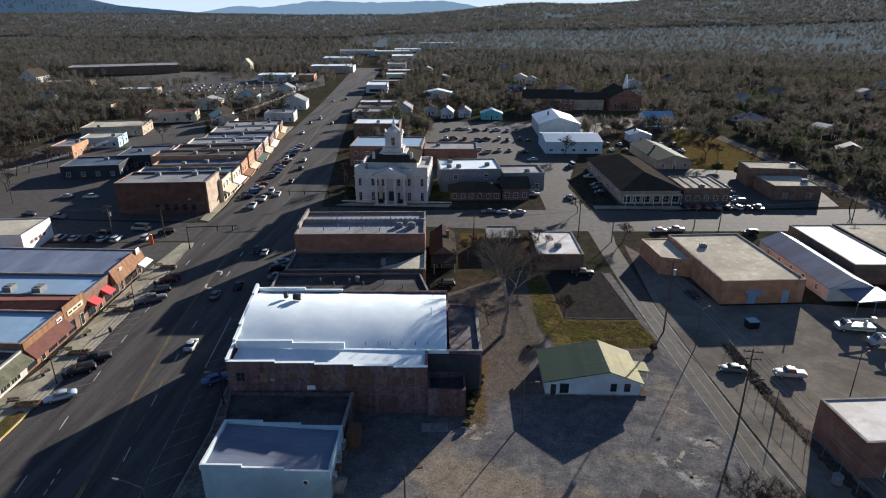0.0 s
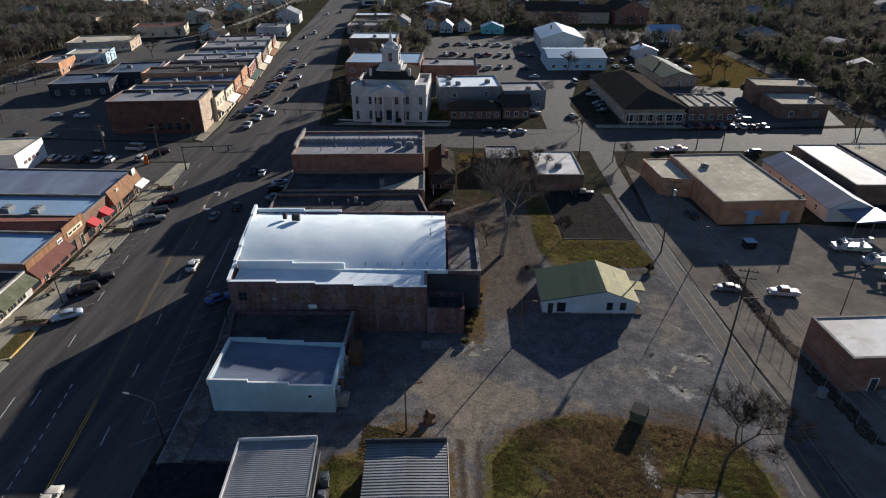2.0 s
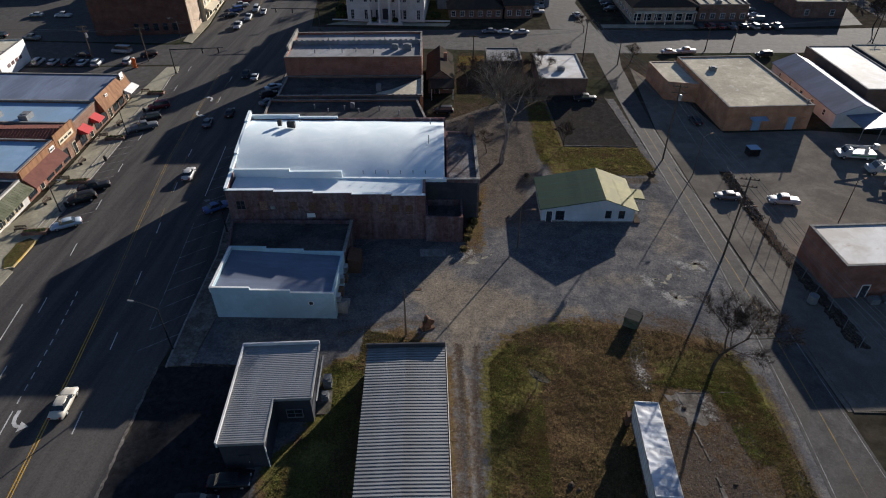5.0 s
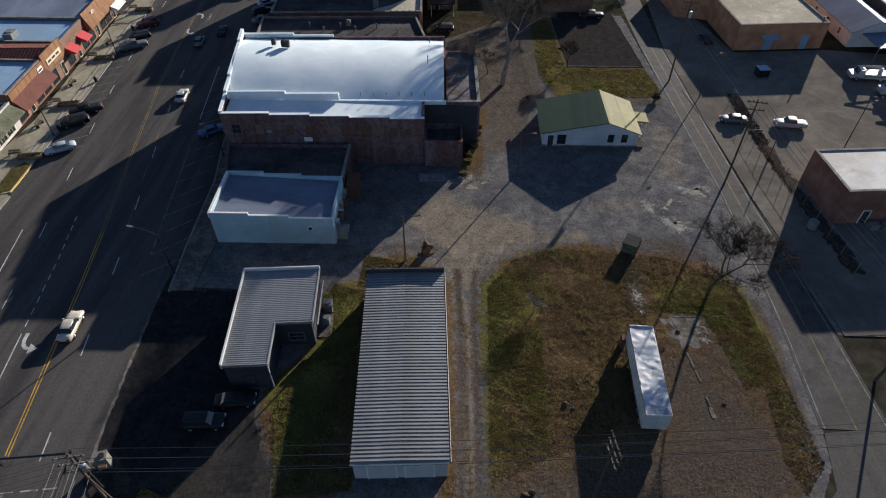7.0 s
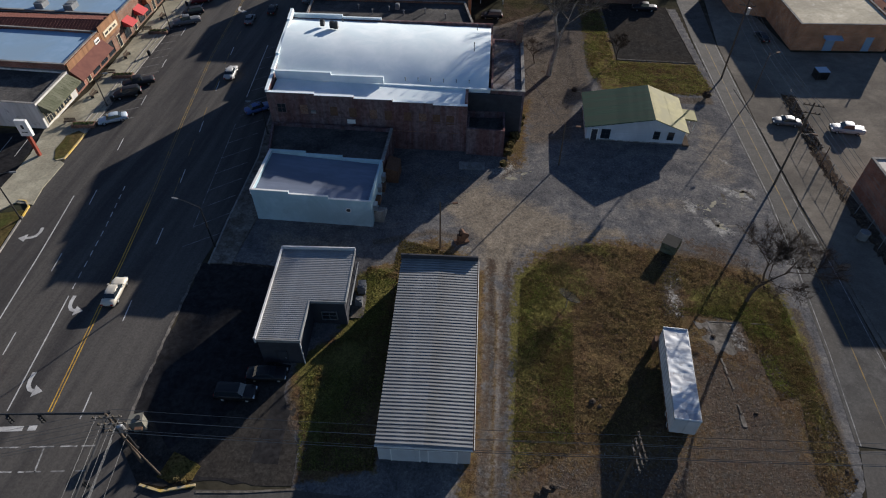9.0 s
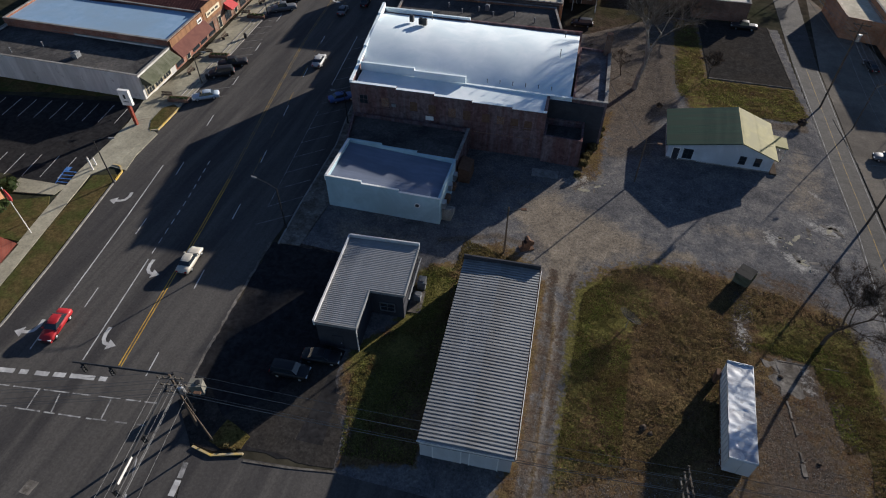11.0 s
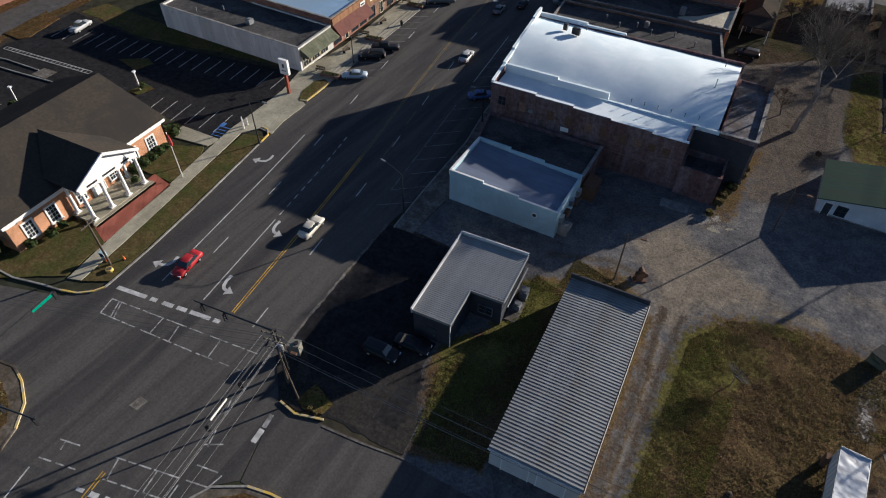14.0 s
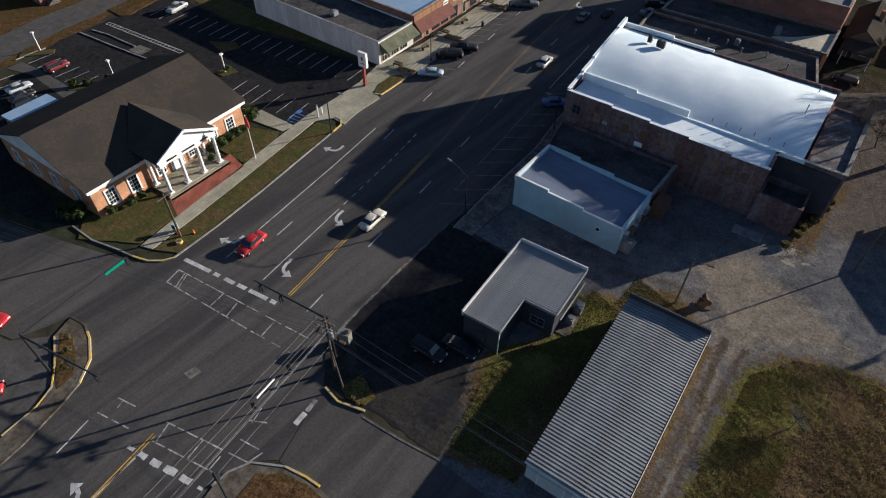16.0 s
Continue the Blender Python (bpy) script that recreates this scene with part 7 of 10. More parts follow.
part("corner_front", boxbm(25.9, 26.35, 0, 13.5, 0, 9.4), M["tanbrick"], b1, "tan brick street front")
WX = lambda y: -80.0 - 0.07 * (y - 180) - 0.0006 * (y - 180) ** 2
for i, (y0, y1, h, wall, roof, dep) in enumerate(((181.5, 192, 7.2, "cream", "blackroof", 30), (192.2, 203, 6.8, "cream", "darkblueroof", 32), (203.2, 213, 7.4, "orangebrick", "darkblueroof", 30), (213.2, 224, 8.4, "orangebrick", "blackroof", 34),
                                                (224.2, 240, 7.2, "redbrick", "blackroof", 32), (240.2, 252, 7.6, "tanbrick", "grayroof", 30), (252.2, 268, 6.8, "brownbrick", "darkblueroof", 28), (268.2, 284, 7.2, "cream", "grayroof", 28),
                                                (284.2, 302, 6.6, "redbrick", "grayroof", 26))):
    th = thing("row_shop", "narrow old brick shop in a continuous row", "shop", pose(WX(y0), y0, 0, 0, 0, 97 + 0.8 * i), "old shop row")
    w = y1 - y0
    shell(th, rect(w, dep), h, wall, roof, 0.5, cap="whitewall" if i in (4, 5) else "kerb")
    for k in range(3):
        window(th, on_face("f", (k + 0.5) * w / 3, 4.2, w, dep), 1.1, 1.6)
        window(th, on_face("f", (k + 0.5) * w / 3, 0.6, w, dep), 2.2, 2.0, "darkwall", (2, 1))
    part("shop_awning", prismbm([(0.3, -2.0), (w - 0.3, -2.0), (w - 0.3, -0.05), (0.3, -0.05)], 2.7, [2.9, 2.9, 3.6, 3.6]), M[("cream", "whitewall", "boards", "cream", "darkgreen")[i % 5]], th, "fabric shop awning")
    for k in range(3):
        unit(th, w * (0.25 + 0.25 * k), 6 + 7 * ((k * 2 + i) % 3), h - 0.5, (1.6, 1.3, 1.0))
flat("court_annex", "brick annex with ribbed skylights behind the courthouse", -50, 232, 28, 20, 8, 1, "redbrick", "bluemetal", 6, 4, 0.3, "kerb", 2)
flat("brick_store", "long red brick store with grey roof", -21.5, 236, 21, 14, 6.4, 2, "redbrick", "grayroof", 5, 3)
flat("white_store", "store with a bright white flat roof", -60, 290, 22, 16, 7, 2, "brownbrick", "whiteroof", 4, 3)
wr = flat("office_building", "grey office with a white flat roof and units", -12.6, 197.0, 20.5, 16, 7.6, 7, "greypaint", "whiteroof", 2, 1, 0.3, "kerb", 2, 4)
flat("office_wing", "plain grey flat-roofed office wing", 8.4, 200.0, 14, 12, 6.0, 7, "greypaint", "grayroof", 3, 2)
lo_ = thing("shingled_office", "low brick office under a dark hipped roof", "office", pose(-8.6, 187.4, 0, 0, 0, 4))
part("wall", boxbm(0, 16, 0, 7.5, 0, 3.0), M["brownbrick"], lo_)
hip(lo_, 16, 7.5, 3.0, 2.2, "shingle", 0.7)
facade(lo_, 16, 7.5, 3, "f", 6, 0.8, 1.1, 1.4)
lo2 = thing("shingled_office", "small brick office with a dark gabled roof", "office", pose(8.0, 188.4, 0, 0, 0, 6))
gable(lo2, 8.4, 10, 4.0, 2.4, "shingle", "brownbrick", 0.5, "x")
facade(lo2, 8.4, 10, 4, "f", 3)
brn = thing("supermarket", "long brown building under a big shingled roof", "store", pose(45.2, 186.6, 0, 0, 0, 4.5))
part("wall", boxbm(0, 18.2, 0, 45, 0, 4.6), M["tanbrick"], brn)
hip(brn, 18.2, 45, 4.6, 3.6, "shingle", 0.9)
part("porch_roof", boxbm(0.3, 18, -2.4, -1.0, 3.3, 3.55), M["tanroof"], brn)
for k in range(7):
    part("porch_post", tubebm((0.6 + k * 2.85, -2.2, 0), (0.6 + k * 2.85, -2.2, 3.3), 0.1), M["whitewall"], brn)
facade(brn, 18.2, 45, 4.6, "f", 6, 0.6, 2.0, 1.9), facade(brn, 18.2, 45, 4.6, "l", 12, 1.2, 1.2, 1.0)
crm = flat("shop_pair", "brick shops with a cream striped flat roof", 64.6, 188.8, 14.6, 15.4, 4.8, 3, "brownbrick", "tanroof", 5, 3, 0.3)
for k in range(4):
    part("roof_seam", boxbm(3.0 + k * 3.2, 3.8 + k * 3.2, 0.5, 15, 4.45, 4.75), M["blackroof"], crm)
flat("brick_depot", "brown brick depot with a pale flat roof", 94.4, 194, 15, 14, 4.6, 2, "brownbrick", "tanroof", 2, 2, 0.2)
flat("brick_depot", "taller rear brick depot with pale flat roof", 92.5, 210, 19, 11, 6.6, -4, "brownbrick", "tanroof", 3, 2, 0.2)
bmx = thing("blue_warehouse", "pale warehouse with blue-white metal roofs", "warehouse", pose(28.6, 260, 0, 0, 0, 3))
gable(bmx, 24, 22, 5.0, 1.6, "bluemetal", "bluesiding", 0.3, "x")
facade(bmx, 24, 22, 5, "f", 5, 1.0, 1.4, 1.2)
home("wide pale house with blue metal roof", 29, 300, 20, 30, 6, 3, 2, "metalwall", "bluemetal", "y", 4)
grn = home("long low building with a green metal roof", 68.6, 234, 13, 32, 3.4, 2.0, 6, "tanbrick", "greenroof", "y", 3)
home("white two-storey house with a hipped look", 87, 329, 15, 11, 5.2, 2.4, 4, "whitewall", "bluemetal", "x", 4)
home("small white gabled metal shed", 70, 287, 10, 8, 3.4, 1.6, 4, "metalwall", "bluemetal", "y", 1)
ch = thing("church", "red brick church with a small white steeple", "church", pose(80, 387, 0, 0, 0, 4))
gable(ch, 19, 30, 8, 5.5, "shingle", "redbrick", 0.4)
facade(ch, 19, 30, 8, "f", 3, 1.2, 1.4, 3.4)
part("steeple_base", boxbm(8.3, 10.9, 2, 4.6, 12.4, 15.6), M["whitewall"], ch)
part("steeple_top", tubebm((9.6, 3.3, 15.6), (9.6, 3.3, 19.0), 1.2, 0.9, 8), M["whitewall"], ch)
part("spire", tubebm((9.6, 3.3, 19.0), (9.6, 3.3, 22.0), 0.9, 0.05, 8), M["whitewall"], ch)
chw = home("long two-storey brick church hall", 27, 386, 31, 14, 7.5, 4.5, -1, "redbrick", "shingle", "x", 9)
facade(chw, 31, 14, 7.5, "f", 9, 4.6, 1.1, 1.7)
home("brick link of the church hall", 58, 390, 19, 12, 6.5, 3.4, 3, "tanbrick", "shingle", "x", 5)
for a in ((1, 349, 12, 8, 3.4, 2.4, 2, "teal", "bluemetal"), (-49, 361, 9, 11, 4.4, 2.8, 0, "dirtywhite", "grayroof"), (-34, 362, 9, 9, 3.6, 2.6, 4, "dirtywhite", "shingle"), (-22, 352, 7, 9, 3.6, 2.6, 0, "dirtywhite", "bluemetal"),
          (-12, 356, 7, 9, 3.4, 2.4, 0, "dirtywhite", "grayroof"), (-150, 334, 11, 12, 4, 3, 8, "bluewall", "shingle"), (-160, 403, 13, 12, 6, 3.4, 8, "bluewall", "shingle"), (-140, 312, 12, 12, 4, 3, 9, "dirtywhite", "shingle"),
          (-177, 376, 16, 12, 5, 2.6, 8, "cream", "grayroof"), (-148, 449, 12, 12, 5, 3.4, 8, "dirtywhite", "grayroof"), (-122, 380, 14, 14, 5, 3.4, 8, "dirtywhite", "metalroof"), (-391, 512, 14, 24, 6, 6, 10, "dirtywhite", "shingle"),
          (-253, 661, 9, 9, 7, 5, 0, "cream", "tanroof"), (-40, 440, 20, 10, 4, 2, 0, "metalwall", "whiteroof"), (140, 330, 12, 9, 4, 2.6, 10, "dirtywhite", "grayroof"), (170, 420, 12, 9, 4, 2.6, 10, "dirtywhite", "grayroof"),
          (60, 470, 12, 9, 4, 2.6, 10, "tanbrick", "grayroof"), (120, 520, 12, 9, 4, 2.6, 0, "dirtywhite", "metalroof"), (30, 560, 12, 9, 4, 2.6, 0, "dirtywhite", "metalroof"), (220, 330, 12, 9, 4, 2.6, 20, "dirtywhite", "metalroof")):
    home({"teal": "small turquoise house with pale roof", "bluewall": "pale blue house with dark roof", "cream": "cream house with low roof", "tanbrick": "tan brick house among trees", "metalwall": "long white metal building"}.get(a[7], "white house with a gabled roof"), *a)
for a in (("strip_store", "low stores with grey flat roof along the street", -72, 345, 20, 14, 4.4, 3, "tanbrick", "grayroof"), ("strip_store", "low dark-roofed store beside the street", -72, 362, 22, 14, 4.4, 3, "brownbrick", "blackroof"),
          ("strip_store", "low white-roofed store beside the street", -75, 384, 24, 12, 4.6, 3, "brownbrick", "whiteroof"), ("store", "cream store beside the street", -118, 332, 16, 14, 5, 8, "dirtywhite", "grayroof"),
          ("orange_store", "low orange brick store", -176, 238, 9, 16, 5, 10, "orangebrick", "grayroof"), ("blue_roof_store", "flat store with a blue roof", -150, 206, 20, 16, 4.6, 12, "darkwall", "darkblueroof"),
          ("blue_roof_store", "flat store with a blue roof", -138, 222, 17, 18, 5.2, 12, "darkwall", "darkblueroof"), ("tan_store", "wide low store with a tan roof", -192, 284, 28, 20, 4.6, 14, "tanbrick", "tanroof"),
          ("yellow_store", "store with a red roof and yellow front", -182, 326, 26, 16, 5.2, 16, "cream", "redroof"), ("garage_store", "pale green garage with a flat roof", -176, 258, 16, 14, 4.6, 14, "bluewall", "tanroof"),
          ("wide_store", "very wide brown department store far off", -396, 586, 100, 40, 8, 26, "brownbrick", "grayroof"), ("white_roof_store", "long store with a white roof", -262, 440, 26, 14, 5, 12, "tanbrick", "whiteroof"),
          ("far_store", "long grey store far off", -350, 486, 34, 14, 5, 14, "tanbrick", "grayroof"), ("mall_store", "long white-roofed mall building far off", -196, 545, 30, 24, 6, 8, "dirtywhite", "whiteroof"), ("mall_store", "orange-fronted mall building far off", -160, 546, 14, 20, 6, 8, "orangebrick", "grayroof"),
          ("mall_store", "wide white-roofed mall building", -172, 632, 40, 30, 7, 8, "tanbrick", "whiteroof"), ("mall_store", "far mall building with white roof", -150, 900, 50, 30, 7, 8, "tanbrick", "whiteroof"), ("mall_store", "far long building with white roof", -110, 1150, 70, 30, 8, 5, "dirtywhite", "whiteroof")):
    flat(*a)


def far_house(x, y, ang, w, d, h, rise, wall, roof, axis):
    th = thing("house", "small distant house with a pitched roof among trees", "house", pose(x, y, 0, 0, 0, ang), "houses of the town")
    gable(th, w, d, h, rise, roof, wall, 0.4, axis)
    for k in range(2):
        part("window", boxbm(w * (0.2 + 0.4 * k), w * (0.35 + 0.4 * k), -0.04, 0.02, 1.0, 2.3), M["glass"], th)
    return th


rnd = random.Random(404)
for x, y in ((150, 262), (176, 240), (205, 272), (168, 310), (214, 330), (250, 300), (140, 352), (190, 380), (236, 400), (280, 372), (150, 440), (210, 470), (270, 460), (110, 470), (60, 450), (20, 470),
             (330, 420), (320, 520), (240, 560), (160, 560), (-30, 450), (-12, 520), (40, 540), (-40, 570), (-255, 330), (-290, 392), (-240, 372), (-330, 340), (-400, 420), (-180, 560), (-190, 700), (-60, 640), (-70, 720), (20, 660)):
    far_house(x, y, rnd.uniform(-25, 25), rnd.uniform(8, 13), rnd.uniform(7, 10), rnd.uniform(2.8, 4.6), rnd.uniform(1.6, 2.8), rnd.choice(("dirtywhite", "tanbrick", "brownbrick", "greypaint")), rnd.choice(("shingle", "grayroof", "shingle", "metalroof")), rnd.choice("xy"))
for x, y, w, d, h, wall, roof in ((-86, 470, 16, 24, 6, "metalwall", "whiteroof"), (-88, 510, 22, 14, 5, "brownbrick", "grayroof"), (-84, 560, 18, 18, 6, "cream", "whiteroof"), (-150, 640, 20, 30, 6, "metalwall", "bluemetal"), (-90, 610, 26, 18, 5, "redbrick", "whiteroof"),
                                  (-100, 680, 20, 26, 6, "metalwall", "grayroof"), (-190, 760, 34, 30, 7, "metalwall", "whiteroof"), (-112, 800, 30, 40, 7, "cream", "whiteroof"), (-200, 900, 50, 30, 8, "metalwall", "grayroof"), (-130, 960, 40, 30, 7, "metalwall", "whiteroof")):
    th = block("far_store", "distant flat-roofed store beside the main street", x, y, w, d, h, 6, wall, roof, 0.4, None, "store")
    part("window", boxbm(w * 0.15, w * 0.85, -0.04, 0.02, 0.8, 2.8), M["glass"], th)

bh = flat("brick_hall", "red brick building behind the back street", -163, 44.8, 19.5, 20, 6.0, 0, "redbrick", "grayroof", 4, 4, 0.4, "kerb", 1, 1)
for k in range(8):
    part("stair_step", boxbm(19.55, 20.9, 1.0 + 0.3 * k, 1.3 + 0.3 * k, 0, 0.2 + 0.2 * k), M["oldconcrete"], bh)
# ---------------------------------------------------------------- hills
RIDGES = []


def hill_z(x, y):
    """Height of the ridges' near slopes."""
    r, u, best = math.hypot(x, y), math.degrees(math.atan2(-x, y)), 0.0
    for dist, az0, az1, tops, depth, base in RIDGES:
        if az0 < u < az1 and r > dist - depth:
            k = (u - az0) / (az1 - az0) * 150
            edge = max(0.0, min(1.0, k / 12, (150 - k) / 12))
            top = (base + sum(hh * math.exp(-((u - c) / s) ** 2) for c, s, hh in tops)) * edge * (2 - edge)
            v = (r - dist + depth) / depth
            best = max(best, top * (0.42 * v / 0.45 if v < 0.45 else 0.42 + 0.43 * (v - 0.45) / 0.35 if v < 0.8 else 0.85 + 0.15 * min(1.0, (v - 0.8) / 0.2)))
    return best


def ridge(name, label, dist, az0, az1, tops, depth, base, material, seed, n=150):
    """A wooded ridge seen from the town: a strip over a span of compass angles (from +y, to the left), with bumps."""
    bm = bmesh.new()
    RIDGES.append((dist, az0, az1, tops, depth, base))
    rows_ = []
    for i in range(n + 1):
        a = radians(az0 + (az1 - az0) * i / n)
        u = az0 + (az1 - az0) * i / n
        top = base + sum(hh * math.exp(-((u - c) / s) ** 2) for c, s, hh in tops)
        edge = min(1.0, i / 12, (n - i) / 12)
        top *= edge * (2 - edge)
        top *= 1 + 0.05 * noise.noise(Vector((u * 1.3, seed, 0))) + 0.02 * noise.noise(Vector((u * 9.0, seed, 3)))
        rows_.append([bm.verts.new((-math.sin(a) * r, math.cos(a) * r, z)) for r, z in ((dist - depth, -2), (dist - depth * 0.55, top * 0.42), (dist - depth * 0.2, top * 0.85), (dist, top), (dist + 250, top * 0.4), (dist + 300, -5))])
    for a, b in zip(rows_, rows_[1:]):
        for k in range(5):
            bm.faces.new([a[k], b[k], b[k + 1], a[k + 1]])
    bmesh.ops.recalc_face_normals(bm, faces=bm.faces)
    return tagged(part(name, bm, material, smooth=True), label, "hills", kind="structure")


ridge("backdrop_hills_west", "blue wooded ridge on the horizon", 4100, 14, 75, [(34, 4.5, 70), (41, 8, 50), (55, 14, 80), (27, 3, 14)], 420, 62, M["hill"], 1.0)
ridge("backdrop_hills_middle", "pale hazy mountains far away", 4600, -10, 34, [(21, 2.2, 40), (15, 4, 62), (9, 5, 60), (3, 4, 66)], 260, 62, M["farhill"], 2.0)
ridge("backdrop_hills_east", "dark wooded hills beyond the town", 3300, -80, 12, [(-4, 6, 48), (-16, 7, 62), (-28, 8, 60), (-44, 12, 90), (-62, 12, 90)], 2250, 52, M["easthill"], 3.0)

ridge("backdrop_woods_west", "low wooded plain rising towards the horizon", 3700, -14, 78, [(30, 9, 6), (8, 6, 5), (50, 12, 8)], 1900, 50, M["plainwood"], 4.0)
# glowing strip added behind the ridges to whiten the sky at the horizon
bm = bmesh.new()
arc = [(-math.sin(radians(w)) * 4860, math.cos(radians(w)) * 4860) for w in range(-84, 81, 4)]
for a, b in zip(arc, arc[1:]):
    bm.faces.new([bm.verts.new((*q, z)) for q, z in ((a, -5), (b, -5), (b, 420), (a, 420))])
tagged(part("backdrop_sky", bm, M["skyhaze"]), "pale bright sky along the horizon", "sky", kind="structure")

# ---------------------------------------------------------------- winter woods
KEEP_OUT = [(o.matrix_basis.translation.x, o.matrix_basis.translation.y) for o in scene.objects if o.type == "EMPTY"]
LOTS = [(-240, 425, -140, 520), (-345, 500, -250, 620), (40, 322, 110, 376), (-24, 200, 46, 345), (-200, 150, -80, 330), (40, 180, 110, 300), (112, 180, 128, 320)]


def free(x, y):
    if abs(x - mid(y)) < (26 if y < 480 else 20 if y < 720 else 9):
        return False
    if any(a < x < c and b < y < d for a, b, c, d in LOTS):
        return False
    return all(abs(x - px - 6) > 15 or abs(y - py - 6) > 15 for px, py in KEEP_OUT)


def woods(name, label, count, y0, y1, size, shards, material, seed, x_of=None, spread=0.84, tall=(8, 15), wide=(0.04, 0.11), hilly=False):
    """Many leafless trees as one object: each a fan of slender shards round a stem."""
    rnd = random.Random(seed)
    vs, fs = [], []

    def tri(a, b, c):
        k = len(vs)
        vs.extend((a, b, c))
        fs.append((k, k + 1, k + 2))

    made = tries = 0
    while made < count and tries < count * 12:
        tries += 1
        y = y0 + (y1 - y0) * rnd.random() ** 1.25
        x = rnd.uniform(-spread, spread) * y - 0.06 * y if x_of is None else rnd.uniform(*x_of)
        if y < 1400 and not free(x, y):
            continue
        if y > 420 and noise.noise(Vector((x * 0.006, y * 0.004, seed))) < -0.5:
            continue
        made += 1
        h = rnd.uniform(*tall)
        g = hill_z(x, y) - 1.5 if hilly else 0.0
        tri((x - 0.2, y, g), (x + 0.2, y, g), (x, y, g + h * 0.7))
        for _ in range(shards):
            w, q = rnd.uniform(0, 2 * math.pi), rnd.random()
            r0, z0 = rnd.uniform(0, 0.16) * h, g + h * rnd.uniform(0.25, 0.75)
            a = Vector((x + r0 * math.cos(w), y + r0 * math.sin(w), z0))
            ln = size * rnd.uniform(0.6, 1.4)
            e = a + Vector((math.cos(w) * ln * 0.75, math.sin(w) * ln * 0.75, ln * rnd.uniform(0.1, 1.0)))
            e.z = min(e.z, g + h)
            t = Vector((-math.sin(w), math.cos(w), rnd.uniform(-0.4, 0.4))) * ln * rnd.uniform(*wide)
            tri(tuple(a + t), tuple(e), tuple(a - t + Vector((0, 0, 0.3))))
    me = bpy.data.meshes.new(name)
    me.from_pydata(vs, [], fs)
    me.materials.append(material)
    return tagged(new(name, me), label, "woods", kind="stuff")


woods("winter_woods", "leafless brown trees round the town", 2600, 300, 720, 2.0, 60, M["woodtwig"], 11, tall=(6, 12))
woods("winter_woods", "leafless brown woods east of town", 900, 205, 420, 2.2, 60, M["woodtwig"], 12, (112, 420), tall=(6, 12))
woods("winter_woods", "leafless brown woods west of town", 900, 230, 520, 2.2, 60, M["woodtwig"], 13, (-520, -205), tall=(6, 11))
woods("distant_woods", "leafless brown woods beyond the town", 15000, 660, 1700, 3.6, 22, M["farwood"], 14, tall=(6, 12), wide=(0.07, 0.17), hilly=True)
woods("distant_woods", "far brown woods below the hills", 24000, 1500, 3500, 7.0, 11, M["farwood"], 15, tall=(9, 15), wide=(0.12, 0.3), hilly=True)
woods("street_trees", "leafless trees between the houses", 300, 200, 430, 2.0, 170, M["woodtwig"], 19, (-150, 230), tall=(5, 10), wide=(0.012, 0.035))
woods("winter_woods", "leafless trees beside the western car parks", 420, 180, 400, 2.1, 80, M["woodtwig"], 20, (-330, -196), tall=(7, 13))
woods("pine_woods", "dark green pines among bare trees", 220, 300, 900, 2.2, 60, M["pine"], 16, tall=(6, 12))
woods("pine_woods", "dark evergreen trees on the east side", 60, 205, 380, 2.0, 110, M["pine"], 17, (112, 330), tall=(6, 11))
woods("distant_pines", "far dark pines among bare woods", 900, 900, 2600, 4.0, 14, M["pine"], 18, hilly=True)


# ---------------------------------------------------------------- single trees
def tree_meshes(h, seed, wide=0.55, levels=4, lean=(0, 0), twigs=5, r0=None, fine=0.026):
    rnd = random.Random(seed)
    wood, crown = bmesh.new(), bmesh.new()

    def grow(p, d, ln, r, level):
        q = p
        steps = 2 if level else 3
        for _ in range(steps):
            d2 = (d + Vector((rnd.uniform(-1, 1), rnd.uniform(-1, 1), rnd.uniform(-0.3, 0.5))) * 0.16).normalized()
            e = q + d2 * ln / steps
            tube(wood, q, e, r, r * 0.88, 7 if level < 2 else 4)
            q, d, r = e, d2, r * 0.88
            if level >= levels - 2:
                for _ in range(twigs):
                    w = Vector((rnd.uniform(-1, 1), rnd.uniform(-1, 1), rnd.uniform(-0.5, 0.9))).normalized()
                    t = (d * 0.6 + w).normalized() * rnd.uniform(0.45, 1.1) * ln
                    s = q - d * rnd.random() * ln / steps
                    n = t.cross(Vector((rnd.random(), rnd.random(), rnd.random()))).normalized() * max(fine, r * 0.4)
                    e2 = s + t
                    crown.faces.new([crown.verts.new(s + n), crown.verts.new(s - n), crown.verts.new(e2)])
                    for _ in range(2):
                        b = s + t * rnd.uniform(0.3, 0.8)
                        u = (t.normalized() + Vector((rnd.uniform(-1, 1), rnd.uniform(-1, 1), rnd.uniform(-0.6, 0.8)))).normalized() * t.length * 0.5
                        crown.faces.new([crown.verts.new(b + n * 0.7), crown.verts.new(b - n * 0.7), crown.verts.new(b + u)])
        if level < levels:
            k = rnd.choice((3, 4)) if level < 2 else 3
            w0 = rnd.uniform(0, 6.28)
            for i in range(k):
                w = w0 + 6.283 * i / k + rnd.uniform(-0.4, 0.4)
                side = Vector((math.cos(w), math.sin(w), 0))
                nd = (d * rnd.uniform(0.7, 1.1) + side * wide * rnd.uniform(0.8, 1.4)).normalized()
                nd.z = max(nd.z, -0.05)
                grow(q - d * rnd.uniform(0, 0.25) * ln, nd, ln * rnd.uniform(0.6, 0.8), r * rnd.uniform(0.6, 0.8), level + 1)

    grow(Vector((0, 0, -0.1)), Vector((lean[0], lean[1], 1)).normalized(), h * 0.34, r0 or h * 0.022, 0)
    return wood, crown


